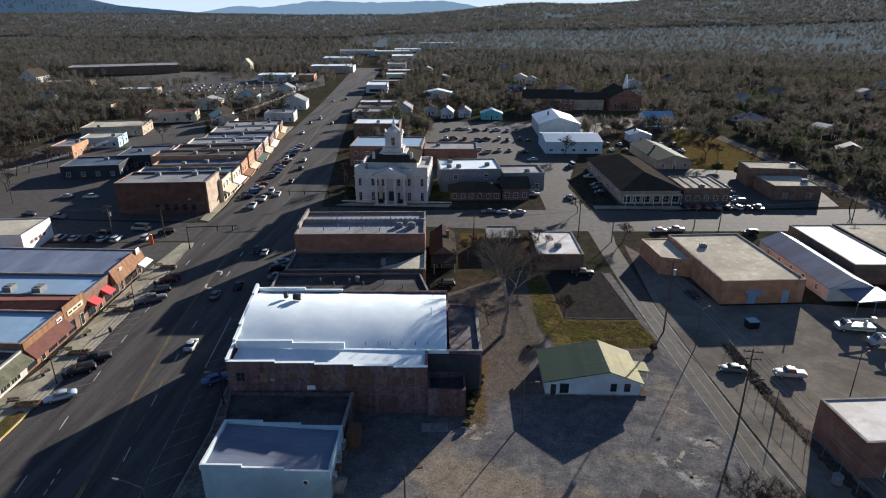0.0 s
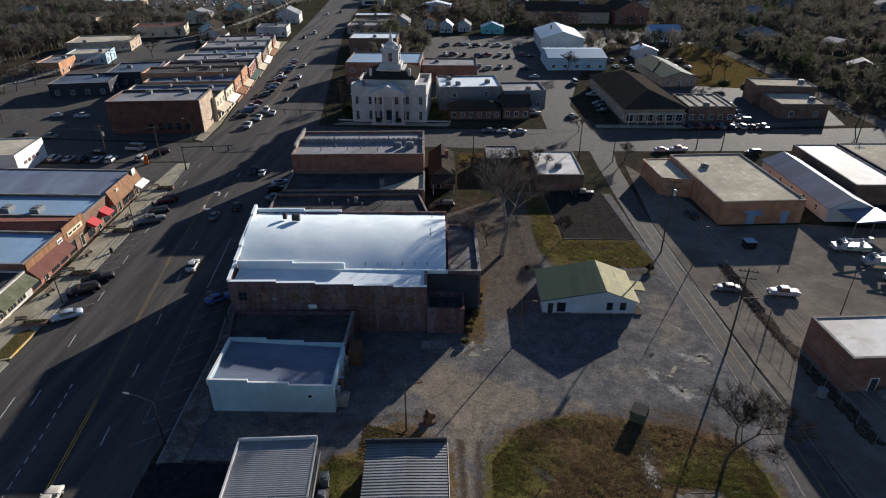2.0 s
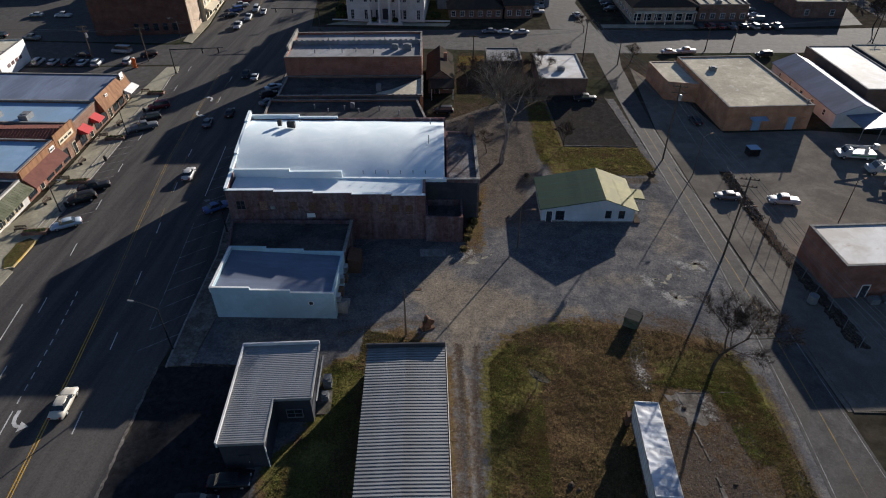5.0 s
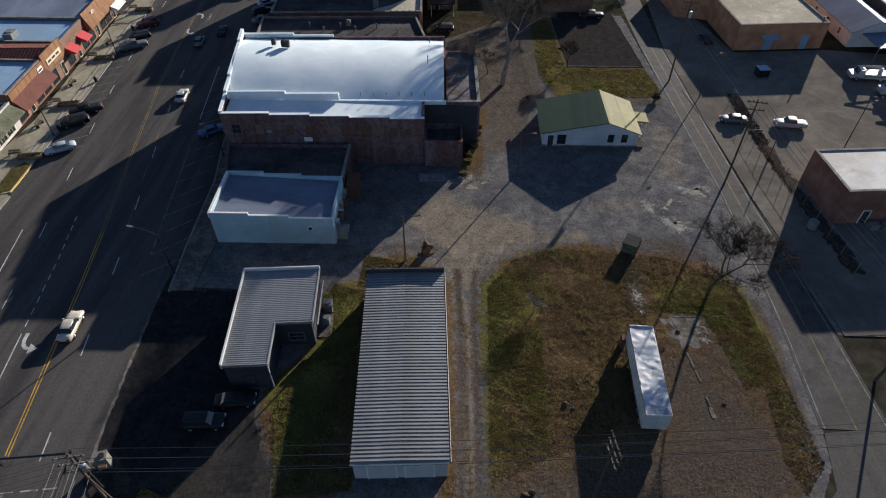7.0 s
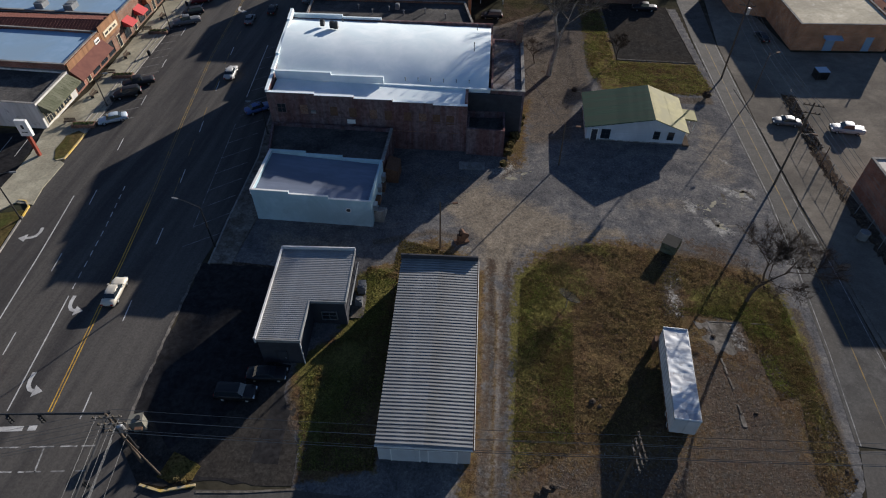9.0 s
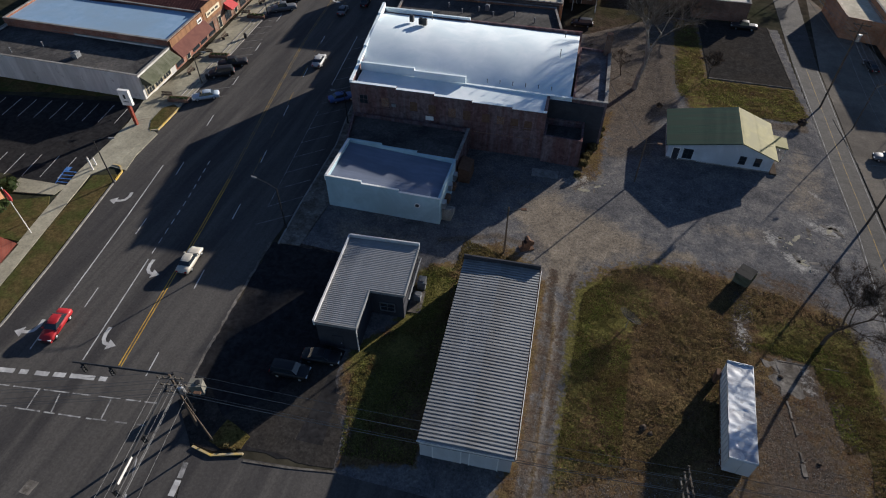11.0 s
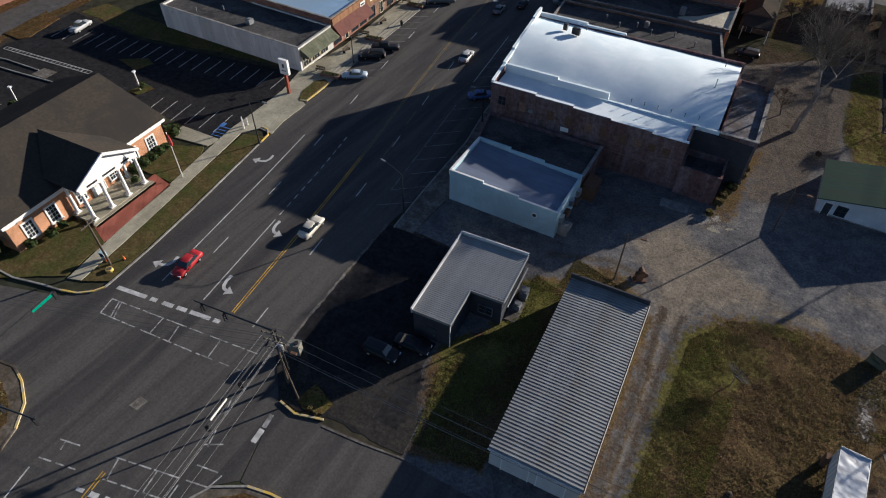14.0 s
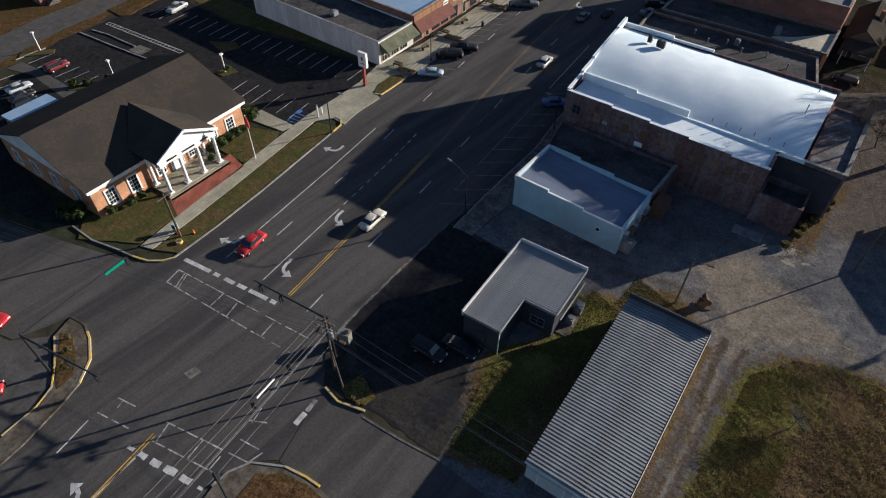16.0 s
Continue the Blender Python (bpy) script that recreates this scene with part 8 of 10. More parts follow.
def bare_tree(label, x, y, h, seed, bark="bark", **k):
    th = thing("bare_tree", label, "tree", pose(x, y, 0))
    wood, crown = tree_meshes(h, seed, **k)
    part("trunk", wood, M[bark], th)
    part("crown", crown, M["paletwig" if bark == "palebark" else "twig"], th)
    return th


syc = bare_tree("tall leafless sycamore with pale bark", 5.2, 100.2, 21.0, 5, "palebark", wide=0.42, levels=5, twigs=9, fine=0.014, lean=(0.06, 0.0))
bare_tree("leafless tree with fine dark twigs", 29.3, 51.4, 13.6, 9, wide=0.55, fine=0.015, levels=5, twigs=9, lean=(0.0, 0.0), r0=0.22)
small = bare_tree("small leafless tree beside the car park", 17.5, 107.6, 5.4, 21, wide=0.5, levels=4, twigs=4)
mid_tree = bare_tree("leafless tree behind the small shop", 16.4, 140.8, 8.5, 31, wide=0.6, levels=4, twigs=5)
for i, (x, y, s, a) in enumerate(((9.5, 137.5, 1.1, 50), (13.2, 128.6, 0.8, 120), (-2.0, 136, 0.9, 200), (2.6, 104.0, 0.6, 300), (-7.5, 214, 1.2, 20), (-46, 206, 1.0, 80), (30, 176.5, 0.7, 10), (62, 181, 0.0, 0), (38.5, 152.8, 0.75, 70), (114, 186, 1.1, 30),
                                 (46, 66, 0.0, 0), (36, 256, 1.2, 90), (92, 250, 1.3, 10), (100, 270, 1.2, 200), (84, 300, 1.4, 260), (-150, 352, 1.4, 0), (-112, 350, 1.3, 80), (-196, 250, 1.3, 40), (-205, 262, 1.5, 140), (-212, 240, 1.4, 260), (-190, 226, 1.2, 90),
                                 (-208, 222, 1.4, 20), (-222, 250, 1.5, 300), (-60, 330, 1.2, 10), (-15, 378, 1.5, 60), (14, 372, 1.5, 160), (-36, 392, 1.5, 220))):
    if s:
        copy_thing(mid_tree, pose(x, y, 0, 0, 0, a) @ Matrix.Scale(s, 4))["label"] = "leafless tree with thin brown twigs"


tree_rnd = random.Random(77)
made = 0
while made < 70:
    zone = tree_rnd.choice(((-230, -112, 230, 420), (40, 230, 200, 420), (-60, 45, 345, 430), (-190, -150, 110, 230)))
    x, y = tree_rnd.uniform(zone[0], zone[1]), tree_rnd.uniform(zone[2], zone[3])
    if abs(x - mid(y)) < 22 or any(abs(x - px - 7) < 13 and abs(y - py - 7) < 13 for px, py in KEEP_OUT) or (20 < x < 72 and 179 < y < 345):
        continue
    made += 1
    copy_thing(mid_tree, pose(x, y, 0, 0, 0, tree_rnd.uniform(0, 360)) @ Matrix.Scale(tree_rnd.uniform(0.8, 1.5), 4))["label"] = "leafless tree with thin brown twigs"


def leafy(bm, centre, radius, n, rnd, size=0.16):
    """Many small leaves in an uneven ball."""
    for _ in range(n):
        d = Vector((rnd.gauss(0, 1), rnd.gauss(0, 1), rnd.gauss(0, 1))).normalized()
        r = radius * rnd.uniform(0.55, 1.05) * (1 + 0.25 * noise.noise(d * 2.2 + Vector(centre)))
        p = Vector(centre) + Vector((d.x * r, d.y * r, abs(d.z) * r * 0.9 if centre[2] < radius else d.z * r))
        t = d.cross(Vector((rnd.random(), rnd.random(), rnd.random()))).normalized()
        b = d.cross(t)
        s = size * rnd.uniform(0.6, 1.4)
        bm.faces.new([bm.verts.new(p + t * s), bm.verts.new(p - t * s * 0.6 + b * s), bm.verts.new(p - t * s * 0.5 - b * s)])


def shrub(label, x, y, r, seed, mat="shrub", n=260, z=0.0, size=None):
    th = thing("shrub", label, "shrub", pose(x, y, z), "clipped shrubs")
    rnd = random.Random(seed)
    bm = bmesh.new()
    leafy(bm, (0, 0, r * 0.75), r, n, rnd, size or r * 0.24)
    part("foliage", bm, M[mat], th)
    bm = bmesh.new()
    for k in range(4):
        w = k * 1.6
        tube(bm, (0, 0, 0), (math.cos(w) * r * 0.5, math.sin(w) * r * 0.5, r), 0.04, 0.015, 4)
    part("stem", bm, M["bark"], th)
    return th


for i, (x, y, r) in enumerate(((-72.6, 20.6, 0.75), (-72.2, 23.2, 0.7), (-72.5, 25.0, 0.65), (-75.2, 17.2, 1.5), (-76.6, 16.4, 1.2), (-73.6, 37.6, 0.9), (-73.9, 39.2, 1.0), (-74.1, 40.9, 0.9), (-74.3, 42.4, 0.9), (-74.6, 43.8, 0.7), (-76.2, 46.6, 1.3), (-72.2, 36.2, 0.6))):
    shrub("clipped dark green shrub by the bank", x, y, r, 60 + i, z=0.1)
for i, (x, y, r) in enumerate(((-104.6, 38.4, 0.8), (-103.6, 40, 0.7), (-102.8, 41.4, 0.8), (-107.6, 33.4, 0.8), (-106.4, 35.2, 0.7), (-92.0, 53.6, 0.7))):
    shrub("low shrub on a car park island", x, y, r, 90 + i, z=0.1)
for i, (x, y, r) in enumerate(((-0.3, 77.4, 0.7), (0.4, 80.0, 0.8), (0.1, 78.8, 0.5), (-0.4, 75.8, 0.65), (-0.9, 73.0, 0.5), (0.9, 83.4, 0.7), (0.7, 81.6, 0.6), (1.2, 85.6, 0.5))):
    shrub("tangle of dry vines against the hall", x, y, r, 110 + i, "vine", 420, size=0.2)
for i, (x, y, r) in enumerate(((9.6, 95.2, 0.5), (31.6, 96.2, 0.7))):
    shrub("brown winter shrub along the bank", x, y, r, 130 + i, "twig", 300)
for i, (x, y, r) in enumerate(((-40.6, 186, 1.6), (-41.2, 190, 1.8), (-12.4, 186, 1.5), (96, 224, 2.6), (90, 231, 2.2), (98, 117, 1.2), (102, 114, 1.4), (69.5, 123, 1.0), (86, 118, 1.1), (-30.4, 182.4, 0.9), (-24, 182.4, 0.9))):
    shrub("dark green shrub beside a building", x, y, r, 150 + i, n=380)
for i, (x, y, r) in enumerate(((-27.6, 21.6, 0.28), (-26.8, 21.5, 0.22))):
    shrub("patch of bright weeds at a kerb", x, y, r, 170 + i, "vine", 220)


# ---------------------------------------------------------------- grass tufts and stones
def tufts(name, label, poly, count, size, material, seed, patch=0.0):
    """Short blades and clods over a plan."""
    rnd = random.Random(seed)
    xs, ys = [p[0] for p in poly], [p[1] for p in poly]
    vs, fs = [], []

    def inside(x, y):
        c = False
        for (x0, y0), (x1, y1) in zip(poly, poly[1:] + poly[:1]):
            if (y0 > y) != (y1 > y) and x < (x1 - x0) * (y - y0) / (y1 - y0) + x0:
                c = not c
        return c

    made = 0
    while made < count:
        x, y = rnd.uniform(min(xs), max(xs)), rnd.uniform(min(ys), max(ys))
        if not inside(x, y):
            continue
        if noise.noise(Vector((x * 0.16, y * 0.16, seed))) < patch - 0.45 + rnd.uniform(-0.2, 0.2):
            count -= 0.6
            continue
        made += 1
        g = yard_z(x, y)
        for _ in range(3):
            w = rnd.uniform(0, 6.283)
            s = size * rnd.uniform(0.5, 1.5)
            k = len(vs)
            vs.extend(((x + math.cos(w) * s * 0.4, y + math.sin(w) * s * 0.4, g), (x - math.cos(w) * s * 0.4, y - math.sin(w) * s * 0.4, g),
                       (x + rnd.uniform(-1, 1) * s, y + rnd.uniform(-1, 1) * s, g + s * rnd.uniform(0.15, 0.6))))
            fs.append((k, k + 1, k + 2))
    me = bpy.data.meshes.new(name)
    me.from_pydata(vs, [], fs)
    me.materials.append(material)
    return tagged(new(name, me), label, "grass", kind="stuff")


M["blade"] = thin(surf("dry_grass_blades", (0.125, 0.085, 0.043), (0.21, 0.15, 0.078), 0.5, 0.95, (0.12, 0.10, 0.04), 0.15, 0.0, island=0.6))
M["greenblade"] = thin(surf("green_grass_blades", (0.10, 0.12, 0.028), (0.19, 0.18, 0.055), 0.5, 0.95, (0.12, 0.082, 0.036), 0.3, 0.0, island=0.6))
tufts("grass_tufts", "tufts of dry winter grass", [(3.2, 26), (2.9, 51), (6, 56), (12, 58.4), (26, 57.5), (33, 53), (34, 47), (28.5, 48.6), (21.5, 48), (19, 36), (15, 32), (8, 29)], 30000, 0.13, M["blade"], 201, 0.15)
tufts("grass_tufts", "tufts of dry grass along the ditch", [(30, 46), (34.4, 46), (35, 30), (32.4, 27), (31.4, 30), (32, 38)], 5000, 0.13, M["blade"], 211, 0.2)
tufts("green_tufts", "tufts of green grass", [(3.2, 30), (2.9, 51), (6, 55), (9, 50), (9, 30)], 12000, 0.13, M["greenblade"], 202, 0.35)
tufts("green_tufts", "tufts of green grass under the tree", [(21, 49), (33.6, 52), (34.2, 40), (30, 38), (28, 48)], 8000, 0.13, M["greenblade"], 203, 0.35)
tufts("green_tufts", "tufts of green grass beside the shed", [(-16.8, 24), (-9.8, 25), (-11.4, 49.6), (-16, 50.6), (-15.8, 41), (-19, 36), (-19, 32)], 12000, 0.13, M["greenblade"], 204, 0.3)
tufts("grass_tufts", "tufts of dry grass behind the shed", [(-13, 50.4), (-3, 50.6), (-4.2, 53.6), (-13, 56)], 3500, 0.15, M["blade"], 205, 0.2)
tufts("grass_tufts", "tufts of grass on the bank", [(11, 127), (15, 128), (17, 107), (31.6, 107.2), (33, 99.6), (31.6, 97), (14, 96), (12, 104)], 9000, 0.15, M["greenblade"], 206, 0.1)
M["weed"] = surf("dead_weeds", (0.085, 0.066, 0.046), (0.16, 0.125, 0.088), 0.8, 0.95, bump=0.0, island=0.5)
M["pebble"] = surf("loose_gravel", (0.10, 0.096, 0.09), (0.24, 0.23, 0.215), 3.0, 0.95, bump=0.0, island=0.6)
YARD = [(-33.5, 50), (-17, 55), (-15, 71), (3, 72), (8, 79), (29, 98), (33, 98), (34.4, 84), (35.3, 72), (35.4, 60), (34, 54), (20, 60), (12, 60), (6, 58), (2.6, 54), (-2, 50.8)]
tufts("loose_gravel", "loose pebbles strewn over a gravel yard", YARD, 16000, 0.06, M["pebble"], 221, 0.1)
tufts("loose_gravel", "loose pebbles along a dirt track", [(-0.4, 24), (2.7, 24.6), (2.2, 40), (2.0, 52), (-1.6, 52), (-0.8, 40)], 2500, 0.05, M["pebble"], 222, 0.1)
tufts("loose_gravel", "pebbles and clods on bare earth", [(6, 25.6), (32, 26.6), (32.6, 39), (28, 46.6), (22, 46.6), (20.6, 36), (15.6, 31.6), (8, 30)], 6000, 0.07, M["pebble"], 223, 0.1)
# ---------------------------------------------------------------- vehicles
PAINT = {"red": (0.34, 0.016, 0.02), "white": (0.36, 0.36, 0.355), "silver": (0.42, 0.43, 0.44), "tan": (0.50, 0.46, 0.38), "black": (0.009, 0.009, 0.011), "blue": (0.05, 0.09, 0.24), "lightblue": (0.36, 0.42, 0.48),
         "grey": (0.13, 0.135, 0.14), "maroon": (0.14, 0.02, 0.022), "green": (0.04, 0.22, 0.06)}
for k, c in PAINT.items():
    M["car_" + k] = plain("car_paint_" + k, c, 0.5, 0.15 if k in ("silver", "tan", "grey", "lightblue") else 0.0, 0.05)
M["lens"] = plain("headlight_lens", (0.62, 0.62, 0.6), 0.2)
M["tail"] = plain("tail_light", (0.35, 0.01, 0.01), 0.25)
KINDS = {  # length, half width, shoulder, hood, boot, roof, screen base, roof front, roof rear, back base
    "sedan": (4.75, 0.91, 0.93, 0.88, 0.98, 1.45, 1.05, 0.35, -0.95, -1.65),
    "suv": (4.75, 0.96, 1.08, 1.05, 1.08, 1.75, 1.15, 0.55, -1.95, -2.25),
    "pickup": (5.6, 0.98, 1.12, 1.1, 1.12, 1.83, 1.25, 0.65, -0.65, -0.85),
    "van": (5.4, 1.0, 1.2, 1.15, 1.2, 2.15, 1.95, 1.25, -2.55, -2.66)}


def loft(bm, sections):
    rows_ = [[bm.verts.new(v) for v in s] for s in sections]
    k = len(rows_[0])
    for a, b in zip(rows_, rows_[1:]):
        for i in range(k):
            bm.faces.new([a[i], a[(i + 1) % k], b[(i + 1) % k], b[i]])
    bm.faces.new(rows_[0][::-1])
    bm.faces.new(rows_[-1])
    bmesh.ops.recalc_face_normals(bm, faces=bm.faces)


def body_bm(kind):
    L, W, S, H, B, R, a, b, c, d = KINDS[kind]
    bm = bmesh.new()

    def sec(x, w, zt, zb=0.3):
        return [(x, -w * 0.9, zb), (x, -w, zb + 0.18), (x, -w * 1.01, zt - 0.3), (x, -w * 0.97, zt - 0.1), (x, -w * 0.84, zt), (x, -w * 0.4, zt + 0.035), (x, w * 0.4, zt + 0.035), (x, w * 0.84, zt),
                (x, w * 0.97, zt - 0.1), (x, w * 1.01, zt - 0.3), (x, w, zb + 0.18), (x, w * 0.9, zb)]

    h = L / 2
    loft(bm, [sec(-h, W * 0.84, B - 0.22, 0.42), sec(-h + 0.12, W * 0.93, B - 0.03), sec(-h + 0.7, W, B), sec(d, W, B), sec(c + 0.3, W, S), sec(a, W, S), sec(a + 0.3, W, H + 0.02), sec((a + h) / 2, W * 0.99, H), sec(h - 0.45, W * 0.97, H - 0.08), sec(h - 0.1, W * 0.9, H - 0.22), sec(h, W * 0.8, H - 0.34, 0.4)])
    return bm


def glass_bm(kind):
    L, W, S, H, B, R, a, b, c, d = KINDS[kind]
    bm = bmesh.new()
    loft(bm, [[(x0, -W * 0.86, S - 0.03), (x0, W * 0.86, S - 0.03), (x1, W * 0.7, R - 0.05), (x1, -W * 0.7, R - 0.05)] for x0, x1 in ((d, c), ((a + d) / 2, (b + c) / 2), (a, b))])
    return bm


def roof_bm(kind):
    L, W, S, H, B, R, a, b, c, d = KINDS[kind]
    bm = bmesh.new()
    w = W * 0.72
    loft(bm, [[(x, -w * k, R - 0.08), (x, -w * k * 0.9, R + z - 0.02), (x, -w * k * 0.5, R + z + 0.02), (x, w * k * 0.5, R + z + 0.02), (x, w * k * 0.9, R + z - 0.02), (x, w * k, R - 0.08)] for x, k, z in ((c - 0.1, 0.95, -0.06), (c + 0.2, 1, -0.01), ((b + c) / 2, 1, 0.02), (b - 0.25, 1, 0.0), (b + 0.08, 0.95, -0.06))])
    return bm


def bed_bm(kind):
    L, W, S, H, B, R, a, b, c, d = KINDS[kind]
    return boxbm(-L / 2 + 0.12, d - 0.1, -W * 0.76, W * 0.76, B - 0.4, B + 0.006)


def tyre_bm():
    bm = bmesh.new()
    n = 16
    prof = [(0.2, -0.1), (0.31, -0.11), (0.34, -0.07), (0.34, 0.07), (0.31, 0.11), (0.2, 0.1)]
    rows_ = [[bm.verts.new((r * math.cos(2 * math.pi * i / n), y, r * math.sin(2 * math.pi * i / n))) for r, y in prof] for i in range(n)]
    for i in range(n):
        a, b = rows_[i], rows_[(i + 1) % n]
        for k in range(6):
            bm.faces.new([a[k], a[(k + 1) % 6], b[(k + 1) % 6], b[k]])
    bmesh.ops.recalc_face_normals(bm, faces=bm.faces)
    return bm


def rim_bm():
    bm = bmesh.new()
    tube(bm, (0, -0.095, 0), (0, 0.095, 0), 0.205, 0.205, 14)
    for i in range(5):
        w = 2 * math.pi * i / 5
        for s in (-1, 1):
            tube(bm, (0, s * 0.1, 0), (0.19 * math.cos(w), s * 0.1, 0.19 * math.sin(w)), 0.03, 0.022, 4)
    return bm


CARS = {}
NICE = {"lightblue": "pale blue", "grey": "dark grey"}


def car(kind, colour, x, y, heading, z=0.03, note="", group="cars of the town"):
    key = (kind, colour)
    word = NICE.get(colour, colour)
    label = "%s %s %s" % (word, {"sedan": "saloon car", "suv": "sport utility car", "pickup": "pickup truck", "van": "delivery van"}[kind], note or "parked on the asphalt")
    m = pose(x, y, z, 0, 0, heading) @ Matrix.Scale(0.94, 4)
    if key in CARS:
        ob = copy_thing(CARS[key], m)
        ob["label"] = label
        return ob
    L, W, S, H, B, R, a, b, c, d = KINDS[kind]
    th = thing(kind if kind != "suv" else "suv_car", label, "car" if kind in ("sedan", "suv") else kind, m, group)
    body = piece("body", cached(("body", kind, colour), lambda: body_bm(kind), M["car_" + colour]), th)
    piece("glazing", cached(("glazing", kind), lambda: glass_bm(kind), M["glass"]), th)
    piece("roof", cached(("roof", kind, colour), lambda: roof_bm(kind), M["car_" + colour]), th)
    if kind == "pickup":
        piece("load_bed", cached(("load_bed",), lambda: bed_bm(kind), M["black"]), th)
    for wx in (-L * 0.29, L * 0.31):
        for s in (-1, 1):
            wh_ = piece("wheel", cached(("tyre",), tyre_bm, M["rubber"]), th, m=pose(wx, s * (W - 0.1), 0.34))
            piece("rim", cached(("rim",), rim_bm, M["steel"]), wh_)
    for s in (-1, 1):
        piece("headlight", cached(("headlight", kind), lambda: boxbm(L / 2 - 0.2, L / 2 - 0.02, -0.2, 0.2, H - 0.36, H - 0.2), M["lens"]), th, m=pose(0, s * W * 0.62, 0))
        piece("tail_light", cached(("tail_light", kind), lambda: boxbm(-L / 2 - 0.015, -L / 2 + 0.1, -0.14, 0.14, B - 0.36, B - 0.16), M["tail"]), th, m=pose(0, s * W * 0.66, 0))
        piece("mirror", cached(("mirror", colour), lambda: boxbm(-0.08, 0.08, -0.1, 0.1, 0, 0.14), M["car_" + colour]), th, m=pose(a - 0.25, s * (W + 0.08), S - 0.02))
    piece("bumper", cached(("bumper", kind), lambda: boxbm(L / 2 - 0.08, L / 2 + 0.03, -W * 0.7, W * 0.7, 0.36, 0.52), M["black"]), th)
    piece("bumper", cached(("bumper_rear", kind), lambda: boxbm(-L / 2 - 0.03, -L / 2 + 0.08, -W * 0.7, W * 0.7, 0.42, 0.56), M["black"]), th)
    piece("number_plate", cached(("number_plate",), lambda: boxbm(-0.01, 0.01, -0.15, 0.15, 0, 0.15), M["lens"]), th, m=pose(-L / 2 - 0.035, 0, 0.6))
    CARS[key] = th
    return th


# on the main street
car("sedan", "red", -53.4, 28.8, 280, note="waiting at the stop line")
car("sedan", "tan", -44.7, 42.0, 97, note="driving up the main street")
car("sedan", "white", -50.4, 92.4, 99, note="driving up the main street")
for kind, colour, x, y, hd in (("sedan", "lightblue", -63.6, 76.0, 212), ("suv", "black", -65.0, 83.4, 212), ("pickup", "black", -64.9, 87.0, 212), ("pickup", "grey", -66.7, 110.4, 212), ("suv", "black", -67.2, 114.4, 212), ("suv", "maroon", -68.0, 120.4, 212),
                               ("sedan", "blue", -41.6, 82.2, 41), ("sedan", "lightblue", -46.2, 132.2, 41), ("suv", "black", -46.0, 127.8, 41), ("sedan", "grey", -44.8, 123.6, 41)):
    car(kind, colour, x, y, hd, note="parked at an angle to the kerb")
for kind, colour, x, y, hd in (("sedan", "white", -52.4, 138.0, 99), ("sedan", "black", -55.0, 139.4, 279), ("sedan", "black", -51.6, 118.0, 99), ("sedan", "grey", -54.6, 113.0, 99), ("pickup", "white", -69.0, 176, 279), ("pickup", "white", -68.4, 184, 279), ("suv", "white", -68.6, 192.5, 279), ("sedan", "white", -65.6, 190, 279),
                               ("sedan", "black", -66, 206, 279), ("sedan", "white", -79.0, 244, 279), ("sedan", "white", -74.2, 262, 98), ("suv", "black", -68.0, 226, 98), ("sedan", "silver", -70.6, 240, 98), ("sedan", "white", -88, 300, 277), ("sedan", "black", -92, 330, 277), ("suv", "white", -90, 345, 277), ("sedan", "grey", -80, 330, 97),
                               ("sedan", "white", -100, 420, 277), ("suv", "black", -93, 430, 97)):
    car(kind, colour, x, y, hd, note="driving along the main street")
for i in range(17):
    y = 186 + i * 5.2
    if i not in (4, 11):
        car(("sedan", "suv", "pickup", "sedan")[i % 4], ("black", "grey", "silver", "maroon", "white", "blue")[(i * 5) % 6], WX(y) + 6.0 + 0.05 * (y - 186), y, 213, note="parked along the old shop row")
for i in range(5):
    car("sedan" if i % 2 else "suv", ("white", "white", "black", "silver", "silver")[i], -109.6 + 3.8 * i, 144.8, 94, note="parked beside the workshop")
for kind, colour, x, y, hd in (("van", "white", -92.4, 153.6, 175), ("suv", "white", -87.2, 146.4, 95), ("suv", "black", -84.2, 151.4, 200), ("sedan", "black", -101, 150.6, 170), ("sedan", "white", -133.3, 183.2, 185), ("pickup", "white", -124.8, 183.0, 182), ("suv", "black", -131.9, 163.8, 175), ("pickup", "grey", -122, 162.4, 178), ("suv", "grey", -116, 207, 90), ("suv", "grey", -112, 206, 90)):
    car(kind, colour, x, y, hd)
# east side
for kind, colour, x, y, hd in (("pickup", "black", 24.3, 129.4, 182), ("sedan", "grey", 43.0, 90.2, 176), ("pickup", "white", 51.8, 89.2, 176), ("pickup", "white", 54.4, 161.2, 184), ("sedan", "silver", 50.0, 160.6, 4), ("suv", "black", 73.6, 159.6, 190), ("suv", "black", -6.6, 121.4, 184), ("sedan", "black", 45.6, 119.6, 100), ("suv", "black", -25.4, 31.0, 5), ("sedan", "black", -23.0, 33.6, 8),
                               ("sedan", "grey", 3.4, 175.0, 184), ("sedan", "white", 7.8, 174.8, 184), ("sedan", "white", 12.4, 174.6, 184), ("pickup", "white", 18.2, 199.4, 184), ("pickup", "white", 17.8, 194.2, 184), ("suv", "maroon", 18.6, 204, 184), ("van", "white", 36.5, 237, 100), ("sedan", "white", 29.8, 192, 100), ("pickup", "white", 40.8, 219, 184), ("suv", "grey", 40.8, 207, 184), ("sedan", "black", 40.8, 203, 184), ("suv", "black", 40.8, 198, 184), ("sedan", "silver", 22, 246, 184), ("suv", "white", 43, 232, 100)):
    car(kind, colour, x, y, hd)
for i in range(8):
    car(("sedan", "suv", "sedan", "pickup")[i % 4], ("black", "maroon", "maroon", "grey", "black", "white", "black", "grey")[i], 63.5 + 3.15 * i, 182.6 + 0.1 * i, 100, note="parked before the brick shops")
